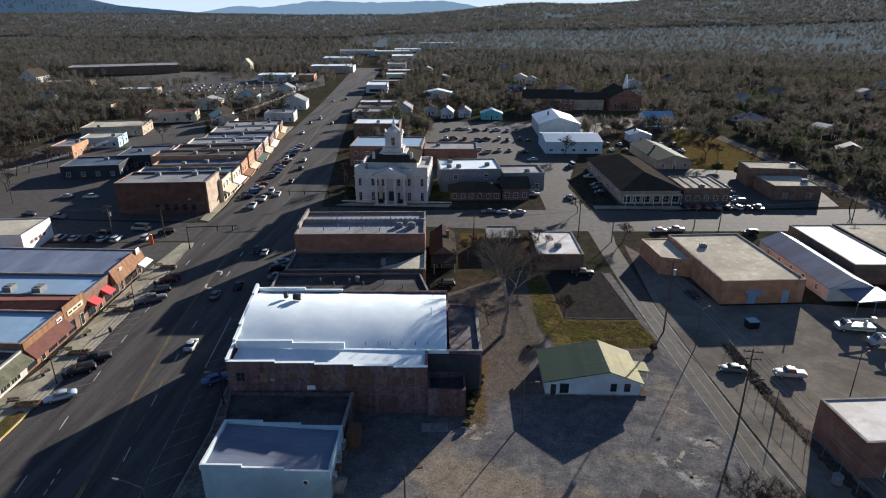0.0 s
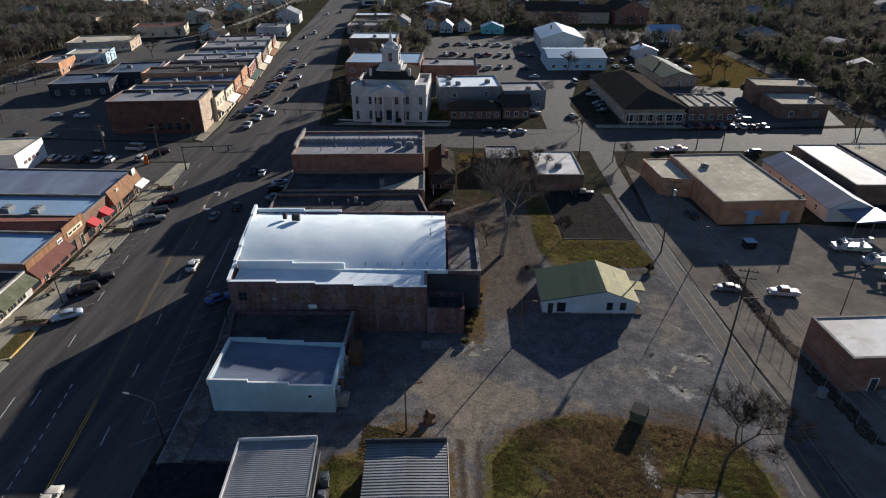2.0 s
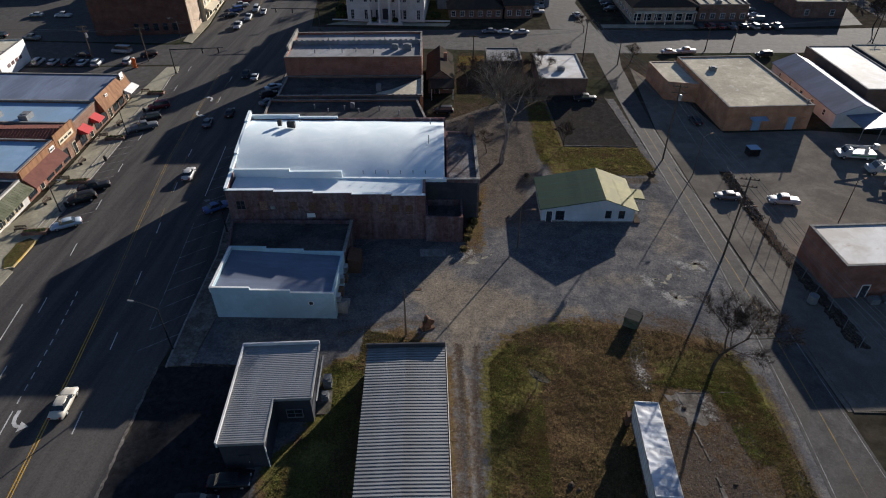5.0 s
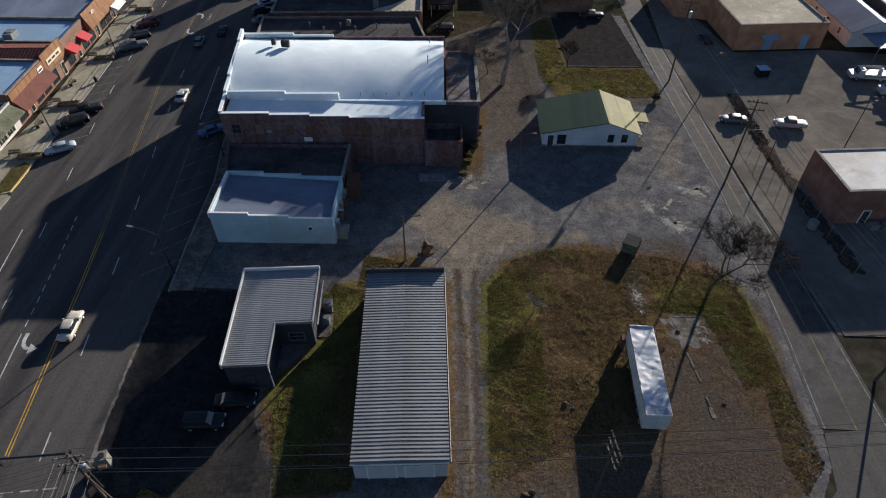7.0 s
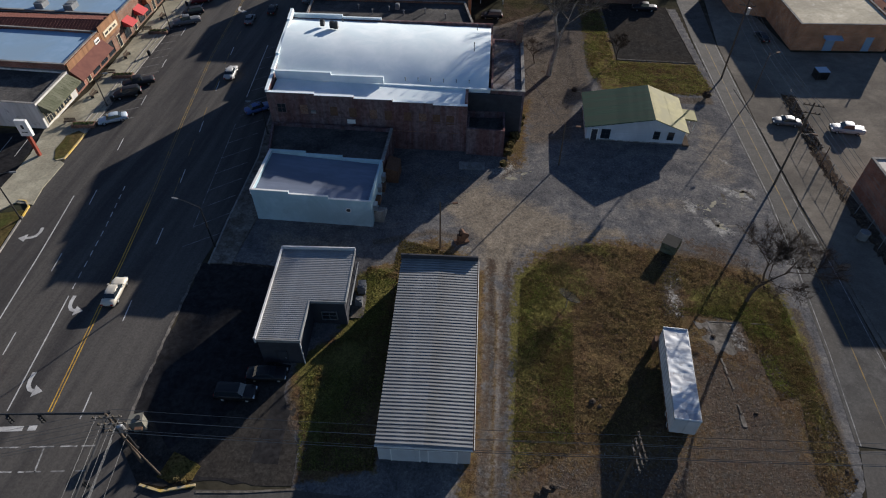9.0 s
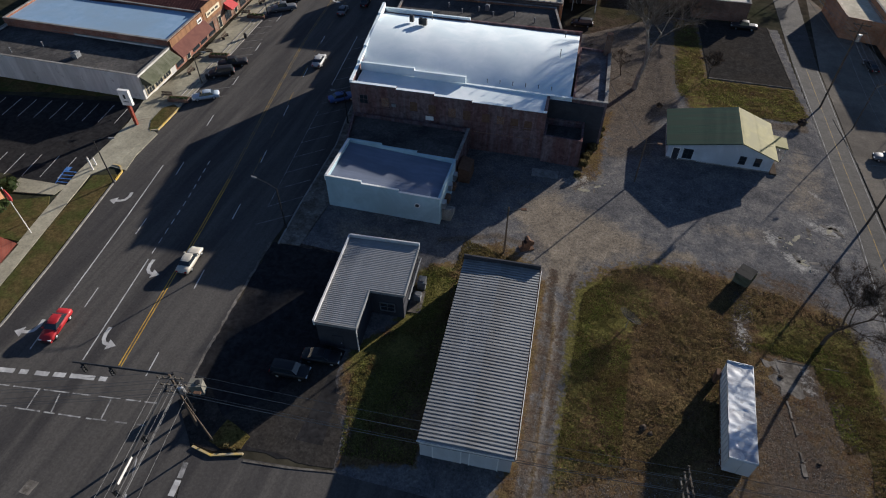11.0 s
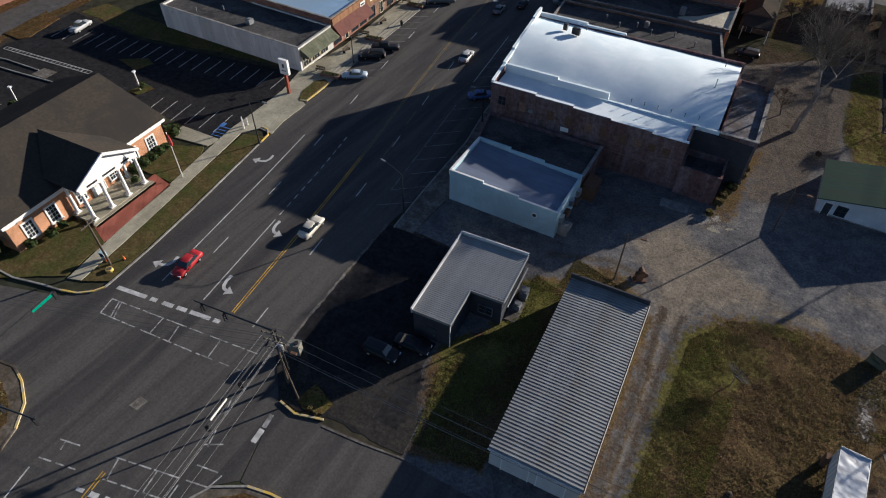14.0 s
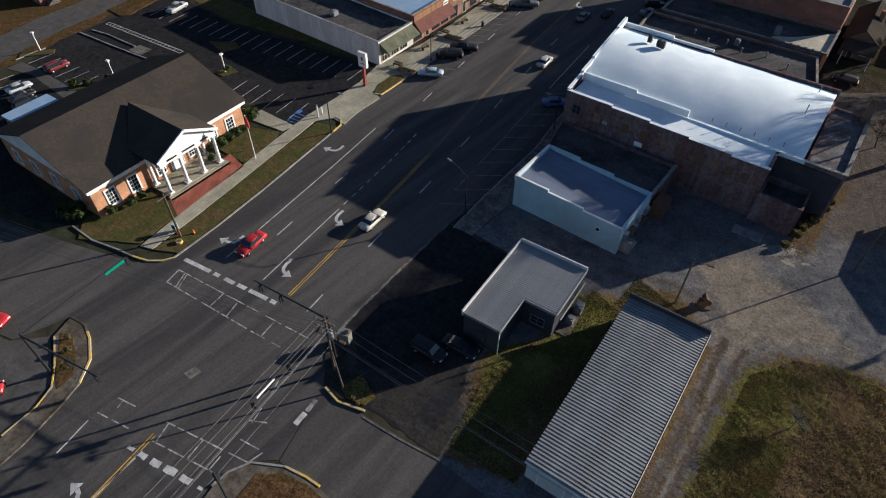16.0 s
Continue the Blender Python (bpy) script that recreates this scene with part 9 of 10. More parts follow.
for i in range(5):
    car(("suv", "sedan")[i % 2], ("grey", "silver", "black", "white", "grey")[i], 82.5, 190 + 4.2 * i, 184, note="parked beside the brick shops")
rnd = random.Random(8)
for i in range(26):
    x, y = -16 + (i % 9) * 5.0 + rnd.uniform(-1, 1), 262 + (i // 9) * 26 + rnd.uniform(-2, 2)
    if not (24 < x < 56):
        car(rnd.choice(("sedan", "suv", "pickup")), rnd.choice(("white", "silver", "black", "grey", "white", "maroon")), x, y, rnd.choice((4, 184, 94)), note="parked behind the courthouse")
for i in range(12):
    car(rnd.choice(("sedan", "suv")), rnd.choice(("white", "silver", "grey", "black")), 58 + (i % 6) * 6, 268 + (i // 6) * 12 + rnd.uniform(-1, 1), 100, note="parked in a busy car yard")
for i in range(8):
    car(rnd.choice(("sedan", "suv")), rnd.choice(("white", "silver", "grey")), 48 + i * 5.5, 344 + rnd.uniform(-1, 1), 95, note="parked before the church")
for i in range(60):
    car(rnd.choice(("sedan", "suv", "van")), rnd.choice(("white", "silver", "white", "grey", "blue")), -236 + (i % 15) * 6.2, 440 + (i // 15) * 22 + (i % 15) * 3.0, 100, note="parked in a far car lot")
for kind, colour, x, y, hd in (("sedan", "silver", -113.6, 26.9, 93), ("suv", "maroon", -115.6, 34.4, 93), ("pickup", "white", -120.2, 61.9, 105), ("sedan", "black", -110.6, 26.0, 93), ("suv", "black", -107.6, 25.4, 93), ("pickup", "red", -66.6, 2.0, 25), ("pickup", "red", -57.2, -2.9, 60), ("sedan", "black", -107, 17.5, 150)):
    car(kind, colour, x, y, hd)


def bucket_truck(x, y, heading, colour="green"):
    th = thing("utility_truck", "white utility truck with a folded lift boom", "truck", pose(x, y, 0.03, 0, 0, heading) @ Matrix.Scale(0.92, 4), "utility trucks")
    bm = bmesh.new()
    loft(bm, [[(px, -1.1, 0.6), (px, -1.1, z), (px, 1.1, z), (px, 1.1, 0.6)] for px, z in ((1.3, 2.3), (2.2, 2.25), (2.7, 1.5), (3.6, 1.35), (3.7, 0.8))])
    part("cab", bm, M["car_white"], th)
    bm = bmesh.new()
    loft(bm, [[(px, -1.0, z0), (px, -0.85, z1), (px, 0.85, z1), (px, 1.0, z0)] for px, z0, z1 in ((1.6, 1.5, 2.32), (2.25, 1.5, 2.27), (2.74, 1.5, 1.52))])
    part("glazing", bm, M["glass"], th)
    part("service_body", boxbm(-3.4, 1.2, -1.15, 1.15, 0.6, 1.5), M["car_white"], th)
    part("stripe", boxbm(-3.42, 1.22, -1.17, 1.17, 0.95, 1.15), M["car_" + colour], th, "coloured side stripe")
    part("turret", tubebm((-1.8, 0, 1.5), (-1.8, 0, 2.4), 0.4, 0.35, 10), M["car_white"], th)
    bm = bmesh.new()
    tube(bm, (-1.8, 0, 2.4), (2.8, 0.3, 2.8), 0.18, 0.15, 8)
    tube(bm, (2.8, 0.3, 2.8), (-2.4, 0.55, 3.1), 0.15, 0.12, 8)
    part("boom", bm, M["car_white"], th)
    part("bucket", boxbm(-3.2, -2.4, 0.2, 0.95, 2.5, 3.5), M["car_white"], th)
    for wx in (-2.0, 2.5):
        for s in (-1, 1):
            wh_ = piece("wheel", CACHE[("tyre",)], th, m=pose(wx, s * 1.0, 0.42) @ Matrix.Scale(1.25, 4))
            piece("rim", CACHE[("rim",)], wh_)
    return th


bucket_truck(71.2, 105.8, 176)
bucket_truck(74.0, 100.2, 176)
bucket_truck(74.6, 94.4, 176, "grey")

# ---------------------------------------------------------------- the parked box trailer
trl = thing("box_trailer", "white box trailer with a rusty weathered roof", "trailer", pose(19.2, 37.9, 0, 0, 0, 89.4))
M["trailerroof"] = surf("weathered_trailer_roof", (0.42, 0.44, 0.47), (0.66, 0.68, 0.7), 0.7, 0.45, (0.3, 0.31, 0.34), 0.5, 0.05, stretch=(2.2, 0.4, 1), spots=(0.16, 0.12, 0.1), spotscale=1.2, spotamount=0.6)
part("cargo_box", boxbm(-5.4, 5.4, -1.22, 1.22, 0.95, 3.35), M["metalwall"], trl)
bm = bmesh.new()
rows_t = []
for i in range(55):
    u = -5.38 + 10.76 * i / 54
    rows_t.append([bm.verts.new((u, -1.2 + 2.4 * k / 12, 3.36 + 0.05 * abs(k - 6) / 6 + 0.07 * noise.noise(Vector((u * 1.6, k * 0.22, 4.0))) + 0.05 * noise.noise(Vector((u * 3.4, k * 0.7, 9.0))))) for k in range(13)])
for a, b in zip(rows_t, rows_t[1:]):
    for k in range(12):
        bm.faces.new([a[k], b[k], b[k + 1], a[k + 1]])
part("roof_cover", bm, M["trailerroof"], trl, "crumpled pale roof covering", True)
for u in (-5.4, 5.4):
    part("end_rail", tubebm((u, -1.24, 3.44), (u, 1.24, 3.44), 0.07, 0.07, 8), M["whitewall"], trl, "white rolled edge")
for s in (-1, 1):
    part("side_rail", boxbm(-5.45, 5.45, min(s * 1.2, s * 1.27), max(s * 1.2, s * 1.27), 3.2, 3.42), M["steel"], trl)
    part("bottom_rail", boxbm(-5.45, 5.45, min(s * 1.2, s * 1.27), max(s * 1.2, s * 1.27), 0.9, 1.1), M["rust"], trl)
    for i in range(18):
        piece("side_post", cached(("side_post",), lambda: boxbm(-0.03, 0.03, -0.03, 0.03, 1.1, 3.2), M["metalwall"]), trl, m=pose(-5.2 + i * 0.61, s * 1.24, 0))
    part("rear_door", boxbm(-5.47, -5.41, min(0.02 * s, 1.2 * s), max(0.02 * s, 1.2 * s), 1.0, 3.3), M["metalwall"], trl)
    part("landing_leg", boxbm(3.4, 3.6, s * 0.8 - 0.08, s * 0.8 + 0.08, 0, 0.95), M["rust"], trl)
part("chassis", boxbm(-5.2, 4.6, -0.5, 0.5, 0.75, 0.95), M["rust"], trl)
for wx in (-4.4, -3.2):
    for s in (-1, 1):
        wh_ = piece("wheel", CACHE[("tyre",)], trl, m=pose(wx, s * 1.0, 0.48) @ Matrix.Scale(1.4, 4))
        piece("rim", CACHE[("rim",)], wh_)
part("ladder", boxbm(4.8, 5.6, 1.3, 1.7, 0, 1.6), M["rust"], trl, "rusty steps beside the box")
# ---------------------------------------------------------------- poles, wires, lamps, signals
def wire(name, label, pts, r=0.022, sag=0.6, parent=None):
    """A slack cable through points."""
    path = []
    for a, b in zip(pts, pts[1:]):
        a, b = Vector(a), Vector(b)
        n = max(4, int((b - a).length / 5))
        for i in range(n + (b == Vector(pts[-1]))):
            u = i / n
            path.append(a.lerp(b, u) - Vector((0, 0, sag * 4 * u * (1 - u))))
    bm = bmesh.new()
    rows_ = [[bm.verts.new(p + Vector(o) * r) for o in ((0.7, 0.7, -0.6), (-0.7, -0.7, -0.6), (0, 0, 1))] for p in path]
    for a, b in zip(rows_, rows_[1:]):
        for i in range(3):
            bm.faces.new([a[i], a[(i + 1) % 3], b[(i + 1) % 3], b[i]])
    ob = part(name, bm, M["cable"])
    return tagged(ob, label, "cable", "overhead cables")


def utility_pole(x, y, h, turn=0.0, arms=1, lean=(0, 0), transformer=False, label="weathered wooden utility pole", r=0.16, lamp=None):
    th = thing("utility_pole", label, "utility pole", pose(x, y, 0, 0, 0, turn), "utility poles")
    part("pole", tubebm((0, 0, -0.1), (lean[0] * h, lean[1] * h, h), r, r * 0.62, 10), M["wood"], th)
    top = lambda z: (lean[0] * z, lean[1] * z)
    for k in range(arms):
        z = h - 0.35 - 1.1 * k
        ox, oy = top(z)
        arm = part("crossarm", boxbm(ox - 1.25, ox + 1.25, oy - 0.2, oy - 0.08, z - 0.06, z + 0.06), M["oldconcrete" if arms == 3 else "wood"], th)
        for u in (-1.1, -0.55, 0.55, 1.1):
            piece("insulator", cached(("insulator",), lambda: tubebm((0, 0, 0), (0, 0, 0.2), 0.07, 0.05, 8), M["dirtyconcrete"]), arm, m=pose(ox + u, oy - 0.14, z + 0.06))
    if transformer:
        ox, oy = top(h - 2.2)
        bm = bmesh.new()
        tube(bm, (ox + 0.4, oy, h - 2.9), (ox + 0.4, oy, h - 1.9), 0.28, 0.28, 12)
        tube(bm, (ox + 0.4, oy, h - 1.9), (ox + 0.4, oy, h - 1.8), 0.3, 0.15, 12)
        part("transformer", bm, M["steel"], th, "grey drum transformer")
    if lamp:
        bm = bmesh.new()
        tube(bm, (0, 0, lamp), (1.6, 0, lamp + 0.35), 0.04, 0.035, 6)
        a = part("lamp_arm", bm, M["black"], th)
        part("lamp_head", boxbm(1.5, 2.15, -0.14, 0.14, lamp + 0.25, lamp + 0.42), M["rust"], a)
    return th


def street_lamp(x, y, h, turn, reach=2.6, label="dark steel street lamp with a curved arm"):
    th = thing("street_lamp", label, "street lamp", pose(x, y, 0, 0, 0, turn), "street lamps")
    part("base", tubebm((0, 0, 0), (0, 0, 0.5), 0.2, 0.14, 10), M["black"], th)
    part("post", tubebm((0, 0, 0.5), (0, 0, h - 0.6), 0.1, 0.07, 10), M["black"], th)
    bm = bmesh.new()
    last = Vector((0, 0, h - 0.6))
    for i in range(1, 7):
        u = i / 6
        p = Vector((reach * u, 0, h - 0.6 + 0.6 * math.sin(u * math.pi / 2)))
        tube(bm, last, p, 0.05, 0.045, 6)
        last = p
    part("arm", bm, M["black"], th)
    bm = bmesh.new()
    loft(bm, [[(px, -w, h - 0.05), (px, -w * 0.7, h + 0.09), (px, w * 0.7, h + 0.09), (px, w, h - 0.05)] for px, w in ((reach - 0.1, 0.08), (reach + 0.15, 0.16), (reach + 0.55, 0.15), (reach + 0.75, 0.06))])
    hd = part("lamp_head", bm, M["dullmetal"], th)
    part("lens", boxbm(reach + 0.15, reach + 0.55, -0.1, 0.1, h - 0.1, h - 0.055), M["lens"], hd)
    return th


M["signal_red"] = plain("signal_red_lens", (0.20, 0.01, 0.01), 0.3)
M["signal_amber"] = plain("signal_amber_lens", (0.22, 0.12, 0.01), 0.3)
M["signal_green"] = plain("signal_green_lens", (0.01, 0.16, 0.08), 0.3)


def signal(parent, x, y, z, turn):
    """A three-lens head hung from an arm."""
    s = piece("signal_head", cached(("signal_head",), lambda: boxbm(-0.17, 0.17, -0.12, 0.12, -1.1, 0.0), M["black"]), parent, m=pose(x, y, z, 0, 0, turn))
    for k, c in enumerate(("red", "amber", "green")):
        def hood():
            bm = tubebm((0, -0.12, 0), (0, -0.34, 0), 0.13, 0.13, 10)
            return bm
        o = piece("visor", cached(("visor",), hood, M["black"]), s, m=pose(0, 0, -0.2 - 0.34 * k))
        o["label"] = "black lens hood"
    return s


def mast(x, y, h, arms, label):
    th = thing("traffic_signal", label, "traffic signal", pose(x, y, 0), "traffic signals")
    part("base", tubebm((0, 0, 0), (0, 0, 0.6), 0.26, 0.2, 10), M["black"], th)
    part("post", tubebm((0, 0, 0.6), (0, 0, h + 0.3), 0.15, 0.11, 10), M["black"], th)
    for (ax, ay), heads, face, extra in arms:
        a = part("mast_arm", tubebm((0, 0, h), (ax, ay, h + 0.25), 0.13, 0.08, 8), M["black"], th)
        for u in heads:
            signal(a, ax * u, ay * u, h + 0.25 * u - 0.05, face)
        for u0, u1, mat, name in extra:
            d = Vector((ax, ay)).normalized()
            m = Matrix.Translation((ax * (u0 + u1) / 2, ay * (u0 + u1) / 2, h)) @ Matrix.Rotation(math.atan2(ay, ax), 4, "Z")
            ln = math.hypot(ax, ay) * abs(u1 - u0) / 2
            part(name, boxbm(-ln, ln, -0.03, 0.03, -0.22, 0.2, m), M[mat], a, "%s sign plate" % ("green street name" if mat == "signgreen" else "white"))
    return th


mast(-32.6, 23.9, 7.0, [((-9.7, -1.6), (0.62, 0.9), 8, []), ((1.8, -11.0), (0.55, 0.98), 98, [(0.72, 0.93, "whitewall", "sign_plate")])], "black signal mast with two long arms")
mast(-54.3, 3.2, 6.8, [((10.4, 2.4), (0.6, 0.96), 188, []), ((-1.6, 12.2), (1.0,), 278, [(0.78, 1.0, "signgreen", "street_sign")])], "black signal mast with two arms on an island")
mast(-19.6, 5.2, 6.6, [((-8.6, 1.8), (0.6, 0.97), 188, [])], "black signal mast on the south corner")
mast(-72.6, 140.3, 5.8, [((12.5, 1.4), (0.6, 0.9), 188, [])], "black signal mast across the street")
mast(-44.8, 175.0, 5.8, [((-13.0, -1.0), (0.55, 0.9), 8, [])], "black signal mast by the courthouse")

utility_pole(-31.6, 22.8, 8.7, 12, 3, (-0.02, 0.03), True, "wooden utility pole crowded with cables and arms", lamp=6.0)
utility_pole(-29.2, 21.8, 6.2, 12, 0, (-0.22, 0.12), label="leaning wooden brace pole", r=0.1)
utility_pole(12.6, 25.5, 10.6, 100, 3, label="wooden pole with three crossarms")
utility_pole(37.6, 74.2, 13.4, -10, 2, label="tall wooden pole beside the side road", lamp=8.6)
utility_pole(35.3, 103.2, 14.6, -10, 2, (0, 0), True, "tall wooden pole with a drum transformer")
utility_pole(44.0, 40.0, 12.0, -10, 2)
utility_pole(7.2, 74.4, 7.3, 0, 0, label="short wooden yard pole with a lamp", r=0.11, lamp=6.6)
utility_pole(-7.65, 55.1, 7.7, 20, 0, label="thin wooden pole with a small lamp", r=0.14, lamp=6.9)
utility_pole(-61.8, 23.9, 7.4, 100, 1, (0, 0), False, "wooden pole with a floodlight arm by the bank")
utility_pole(26.7, 153.1, 10.8, 5, 1)
utility_pole(-0.8, 151.3, 7.0, 5, 1)
utility_pole(35.2, 151.7, 6.5, 5, 0)
utility_pole(-96.3, 146.5, 9.2, 5, 2, (0, 0), True, "wooden pole with transformers")
utility_pole(-82.9, 148.0, 8.6, 5, 1)
utility_pole(105.4, 169.5, 10, 5, 2)
utility_pole(66.6, 163, 7, 5, 0)
utility_pole(60, 163.5, 7, 5, 0)
utility_pole(58.6, 84.0, 8.0, 30, 0, label="thin pole in the car park", r=0.09, lamp=7.2)
utility_pole(39.4, 97.8, 8.0, 30, 0, label="thin lamp pole beside the kerb", r=0.09, lamp=7.4)
utility_pole(-146, 176, 11, 10, 2), utility_pole(-142, 235, 11, 10, 2), utility_pole(-118, 300, 11, 10, 2)
utility_pole(-45.4, 200, 9, 10, 1), utility_pole(116, 215, 11, 10, 2), utility_pole(117, 262, 11, 10, 2)
street_lamp(-36.2, 51.1, 7.4, 170, 3.0)
street_lamp(-64.0, 52.5, 7.9, 12, 2.4)
street_lamp(-66.9, 79.9, 6.0, 12, 1.6)
street_lamp(-69.0, 107.6, 5.8, 12, 1.6)
street_lamp(-37.9, 76.0, 6.0, 190, 1.4)
street_lamp(-80.2, 162.5, 6.5, 190, 1.4)
for x, y, a in ((-104.8, 39.2, 20), (-92.0, 53.1, 100), (-124.6, 35.6, 40)):
    th = thing("car_park_lamp", "short white car park lamp post", "lamp post", pose(x, y, 0.1, 0, 0, a), "car park lamps")
    part("post", tubebm((0, 0, 0), (0, 0, 3.3), 0.11, 0.1, 10), M["whitewall"], th)
    part("lamp_head", boxbm(-0.25, 0.25, -0.2, 0.2, 3.3, 3.55), M["whitewall"], th)
for i in range(2):
    th = thing("bollard", "white post on the bank's corner", "bollard", pose(-68.8 - 0.3 * i, 54.1 + 1.1 * i, 0.12), "bollards")
    part("post", tubebm((0, 0, 0), (0, 0, 2.2 if i == 0 else 1.3), 0.12, 0.12, 10), M["whitewall"], th)
    part("cap", tubebm((0, 0, 2.2 if i == 0 else 1.3), (0, 0, 2.3 if i == 0 else 1.4), 0.14, 0.08, 10), M["kerb"], th)

# cables
for k, (dy, z) in enumerate(((-0.9, 10.6), (0.0, 10.7), (0.9, 10.6), (-0.6, 9.4), (0.6, 9.4), (0.2, 7.8))):
    wire("power_line", "dark overhead cable along the side street", [(-72, 8 + dy, z - 2.3), (-31.6, 22.8 + dy, z - 2.3), (12.6, 25.5 + dy, min(z, 10.3)), (60, 31 + dy, min(z, 10.3)), (120, 40, 10)], 0.02, 0.5)
for k, (dx, z) in enumerate(((-1.0, 11.1), (-0.4, 10.9), (0.4, 10.9), (1.0, 11.1), (0.2, 9.8), (-0.2, 8.8), (0.6, 8.2))):
    wire("power_line", "pale overhead cable beside the main street", [(-31.6 + dx, 22.8, z - 2.6), (-24.0 + dx * 1.5, -28, z - 1.5)], 0.016, 0.6)
for dx, z in ((-1.1, 13.1), (-0.4, 13.2), (0.5, 13.2), (1.1, 13.1), (0.1, 11.8), (0.2, 9.6)):
    wire("power_line", "overhead cable beside the side road", [(27.4 + dx, 153.1, min(z, 10.6)), (35.3 + dx, 103.2, z), (37.6 + dx, 74.2, z), (44.0 + dx, 40.0, min(z, 11.6)), (52 + dx, -10, 11)], 0.022, 0.7)
for z in (6.6, 7.0):
    wire("service_line", "service cable across the yard", [(-1.2, 92, 8.2), (7.2, 74.4, z), (-7.65, 55.1, z)], 0.016, 0.4)
wire("service_line", "service cable to the house", [(37.6, 74.2, 9.4), (24, 83, 4.0)], 0.014, 0.6)
for z in (8.4, 8.0):
    wire("power_line", "cable along the cross street", [(-140, 147, z), (-96.3, 146.5, z), (-82.9, 148, z), (-46, 178, z)], 0.02, 0.6)
    wire("power_line", "cable along the cross street", [(-0.8, 151.3, 6.6), (26.7, 153.1, z), (66.6, 163, 6.8), (105.4, 169.5, z), (200, 180, z)], 0.02, 0.6)
for dx in (-1, 0, 1):
    wire("power_line", "far overhead cable behind the shops", [(-152 + dx, 100, 10.6), (-146 + dx, 176, 10.6), (-142 + dx, 235, 10.6), (-118 + dx, 300, 10.6), (-118 + dx, 420, 10.6)], 0.025, 1.0)

# ---------------------------------------------------------------- street furniture and clutter
sign = thing("pole_sign", "white box sign on a red post", "sign", pose(-69.9, 65.9, 0.12, 0, 0, 6))
part("post", boxbm(-0.22, 0.22, -0.22, 0.22, 0, 3.6), M["signpost"], sign, "dark red square post")
part("sign_box", boxbm(-0.85, 0.85, -0.25, 0.25, 3.6, 6.2), M["whitewall"], sign)
for f in (-1, 1):
    part("lettering", boxbm(-0.45, 0.45, f * 0.26 - 0.01, f * 0.26 + 0.01, 4.2, 4.35), M["black"], sign, "dark lettering, as a bar")
    part("emblem", boxbm(-0.18, 0.18, f * 0.26 - 0.01, f * 0.26 + 0.01, 4.8, 5.5), M["black"], sign)
flag = thing("flagpole", "white flagpole with a furled red flag", "flagpole", pose(-67.6, 40.6, 0.1))
part("pole", tubebm((0, 0, 0), (0, 0, 7.6), 0.07, 0.04, 10), M["whitewall"], flag)
part("ball", tubebm((0, 0, 7.6), (0, 0, 7.75), 0.09, 0.04, 10), M["steel"], flag)
bm = bmesh.new()
loft(bm, [[(0.05, -w, z), (0.05 + d, -w * 0.6, z), (0.05 + d, w * 0.6, z), (0.05, w, z)] for z, w, d in ((7.4, 0.04, 0.2), (6.8, 0.12, 0.4), (6.1, 0.16, 0.5), (5.6, 0.1, 0.35))])
part("flag", bm, M["red"], flag, "furled red and white flag")


def bench(x, y, turn):
    th = thing("bench", "dark slatted bench on the pavement", "bench", pose(x, y, 0.15, 0, 0, turn), "benches")
    for k in range(4):
        piece("seat_slat", cached(("seat_slat",), lambda: boxbm(-0.9, 0.9, -0.05, 0.05, 0.42, 0.46), M["wood"]), th, m=pose(0, -0.2 + k * 0.13, 0))
    for k in range(3):
        piece("back_slat", cached(("back_slat",), lambda: boxbm(-0.9, 0.9, -0.02, 0.02, -0.05, 0.05), M["wood"]), th, m=pose(0, 0.27, 0.56 + k * 0.14))
    for s in (-0.8, 0.8):
        piece("leg", cached(("bench_leg",), lambda: boxbm(-0.04, 0.04, -0.25, 0.3, 0, 0.42), M["black"]), th, m=pose(s, 0, 0))
    return th


def planter(x, y, turn, seed):
    th = thing("planter_box", "long brick planter with low brown plants", "planter", pose(x, y, 0.15, 0, 0, turn), "planters")
    bm = bmesh.new()
    ring(bm, [(-1.8, -0.6), (1.8, -0.6), (1.8, 0.6), (-1.8, 0.6)], 0.2, 0, 0.5)
    part("brick_edge", bm, M["brownbrick"], th)
    part("soil", boxbm(-1.6, 1.6, -0.4, 0.4, 0.1, 0.42), M["track"], th)
    bm = bmesh.new()
    rnd = random.Random(seed)
    for k in range(5):
        leafy(bm, (-1.3 + k * 0.65, 0, 0.5), 0.35, 50, rnd, 0.1)
    part("foliage", bm, M["shrub"], th)
    return th


for i, (x, y) in enumerate(((-67.4, 73.9), (-68.9, 89.0), (-70.4, 105.6), (-71.9, 127.6))):
    planter(x, y, 10, 300 + i)
    bench(x - 2.6, y + 0.4, 10)
for i, (x, y) in enumerate(((-71.8, 96), (-72.6, 112), (-70.6, 82.6))):
    bench(x, y, 96)
for x, y in ((-66.7, 81.4), (-68.0, 97), (-70.2, 118)):
    th = thing("litter_bin", "dark round litter bin", "litter bin", pose(x, y, 0.15), "litter bins")
    part("drum", tubebm((0, 0, 0), (0, 0, 0.85), 0.28, 0.3, 12), M["black"], th)
    part("lid", tubebm((0, 0, 0.85), (0, 0, 1.0), 0.31, 0.14, 12), M["black"], th)


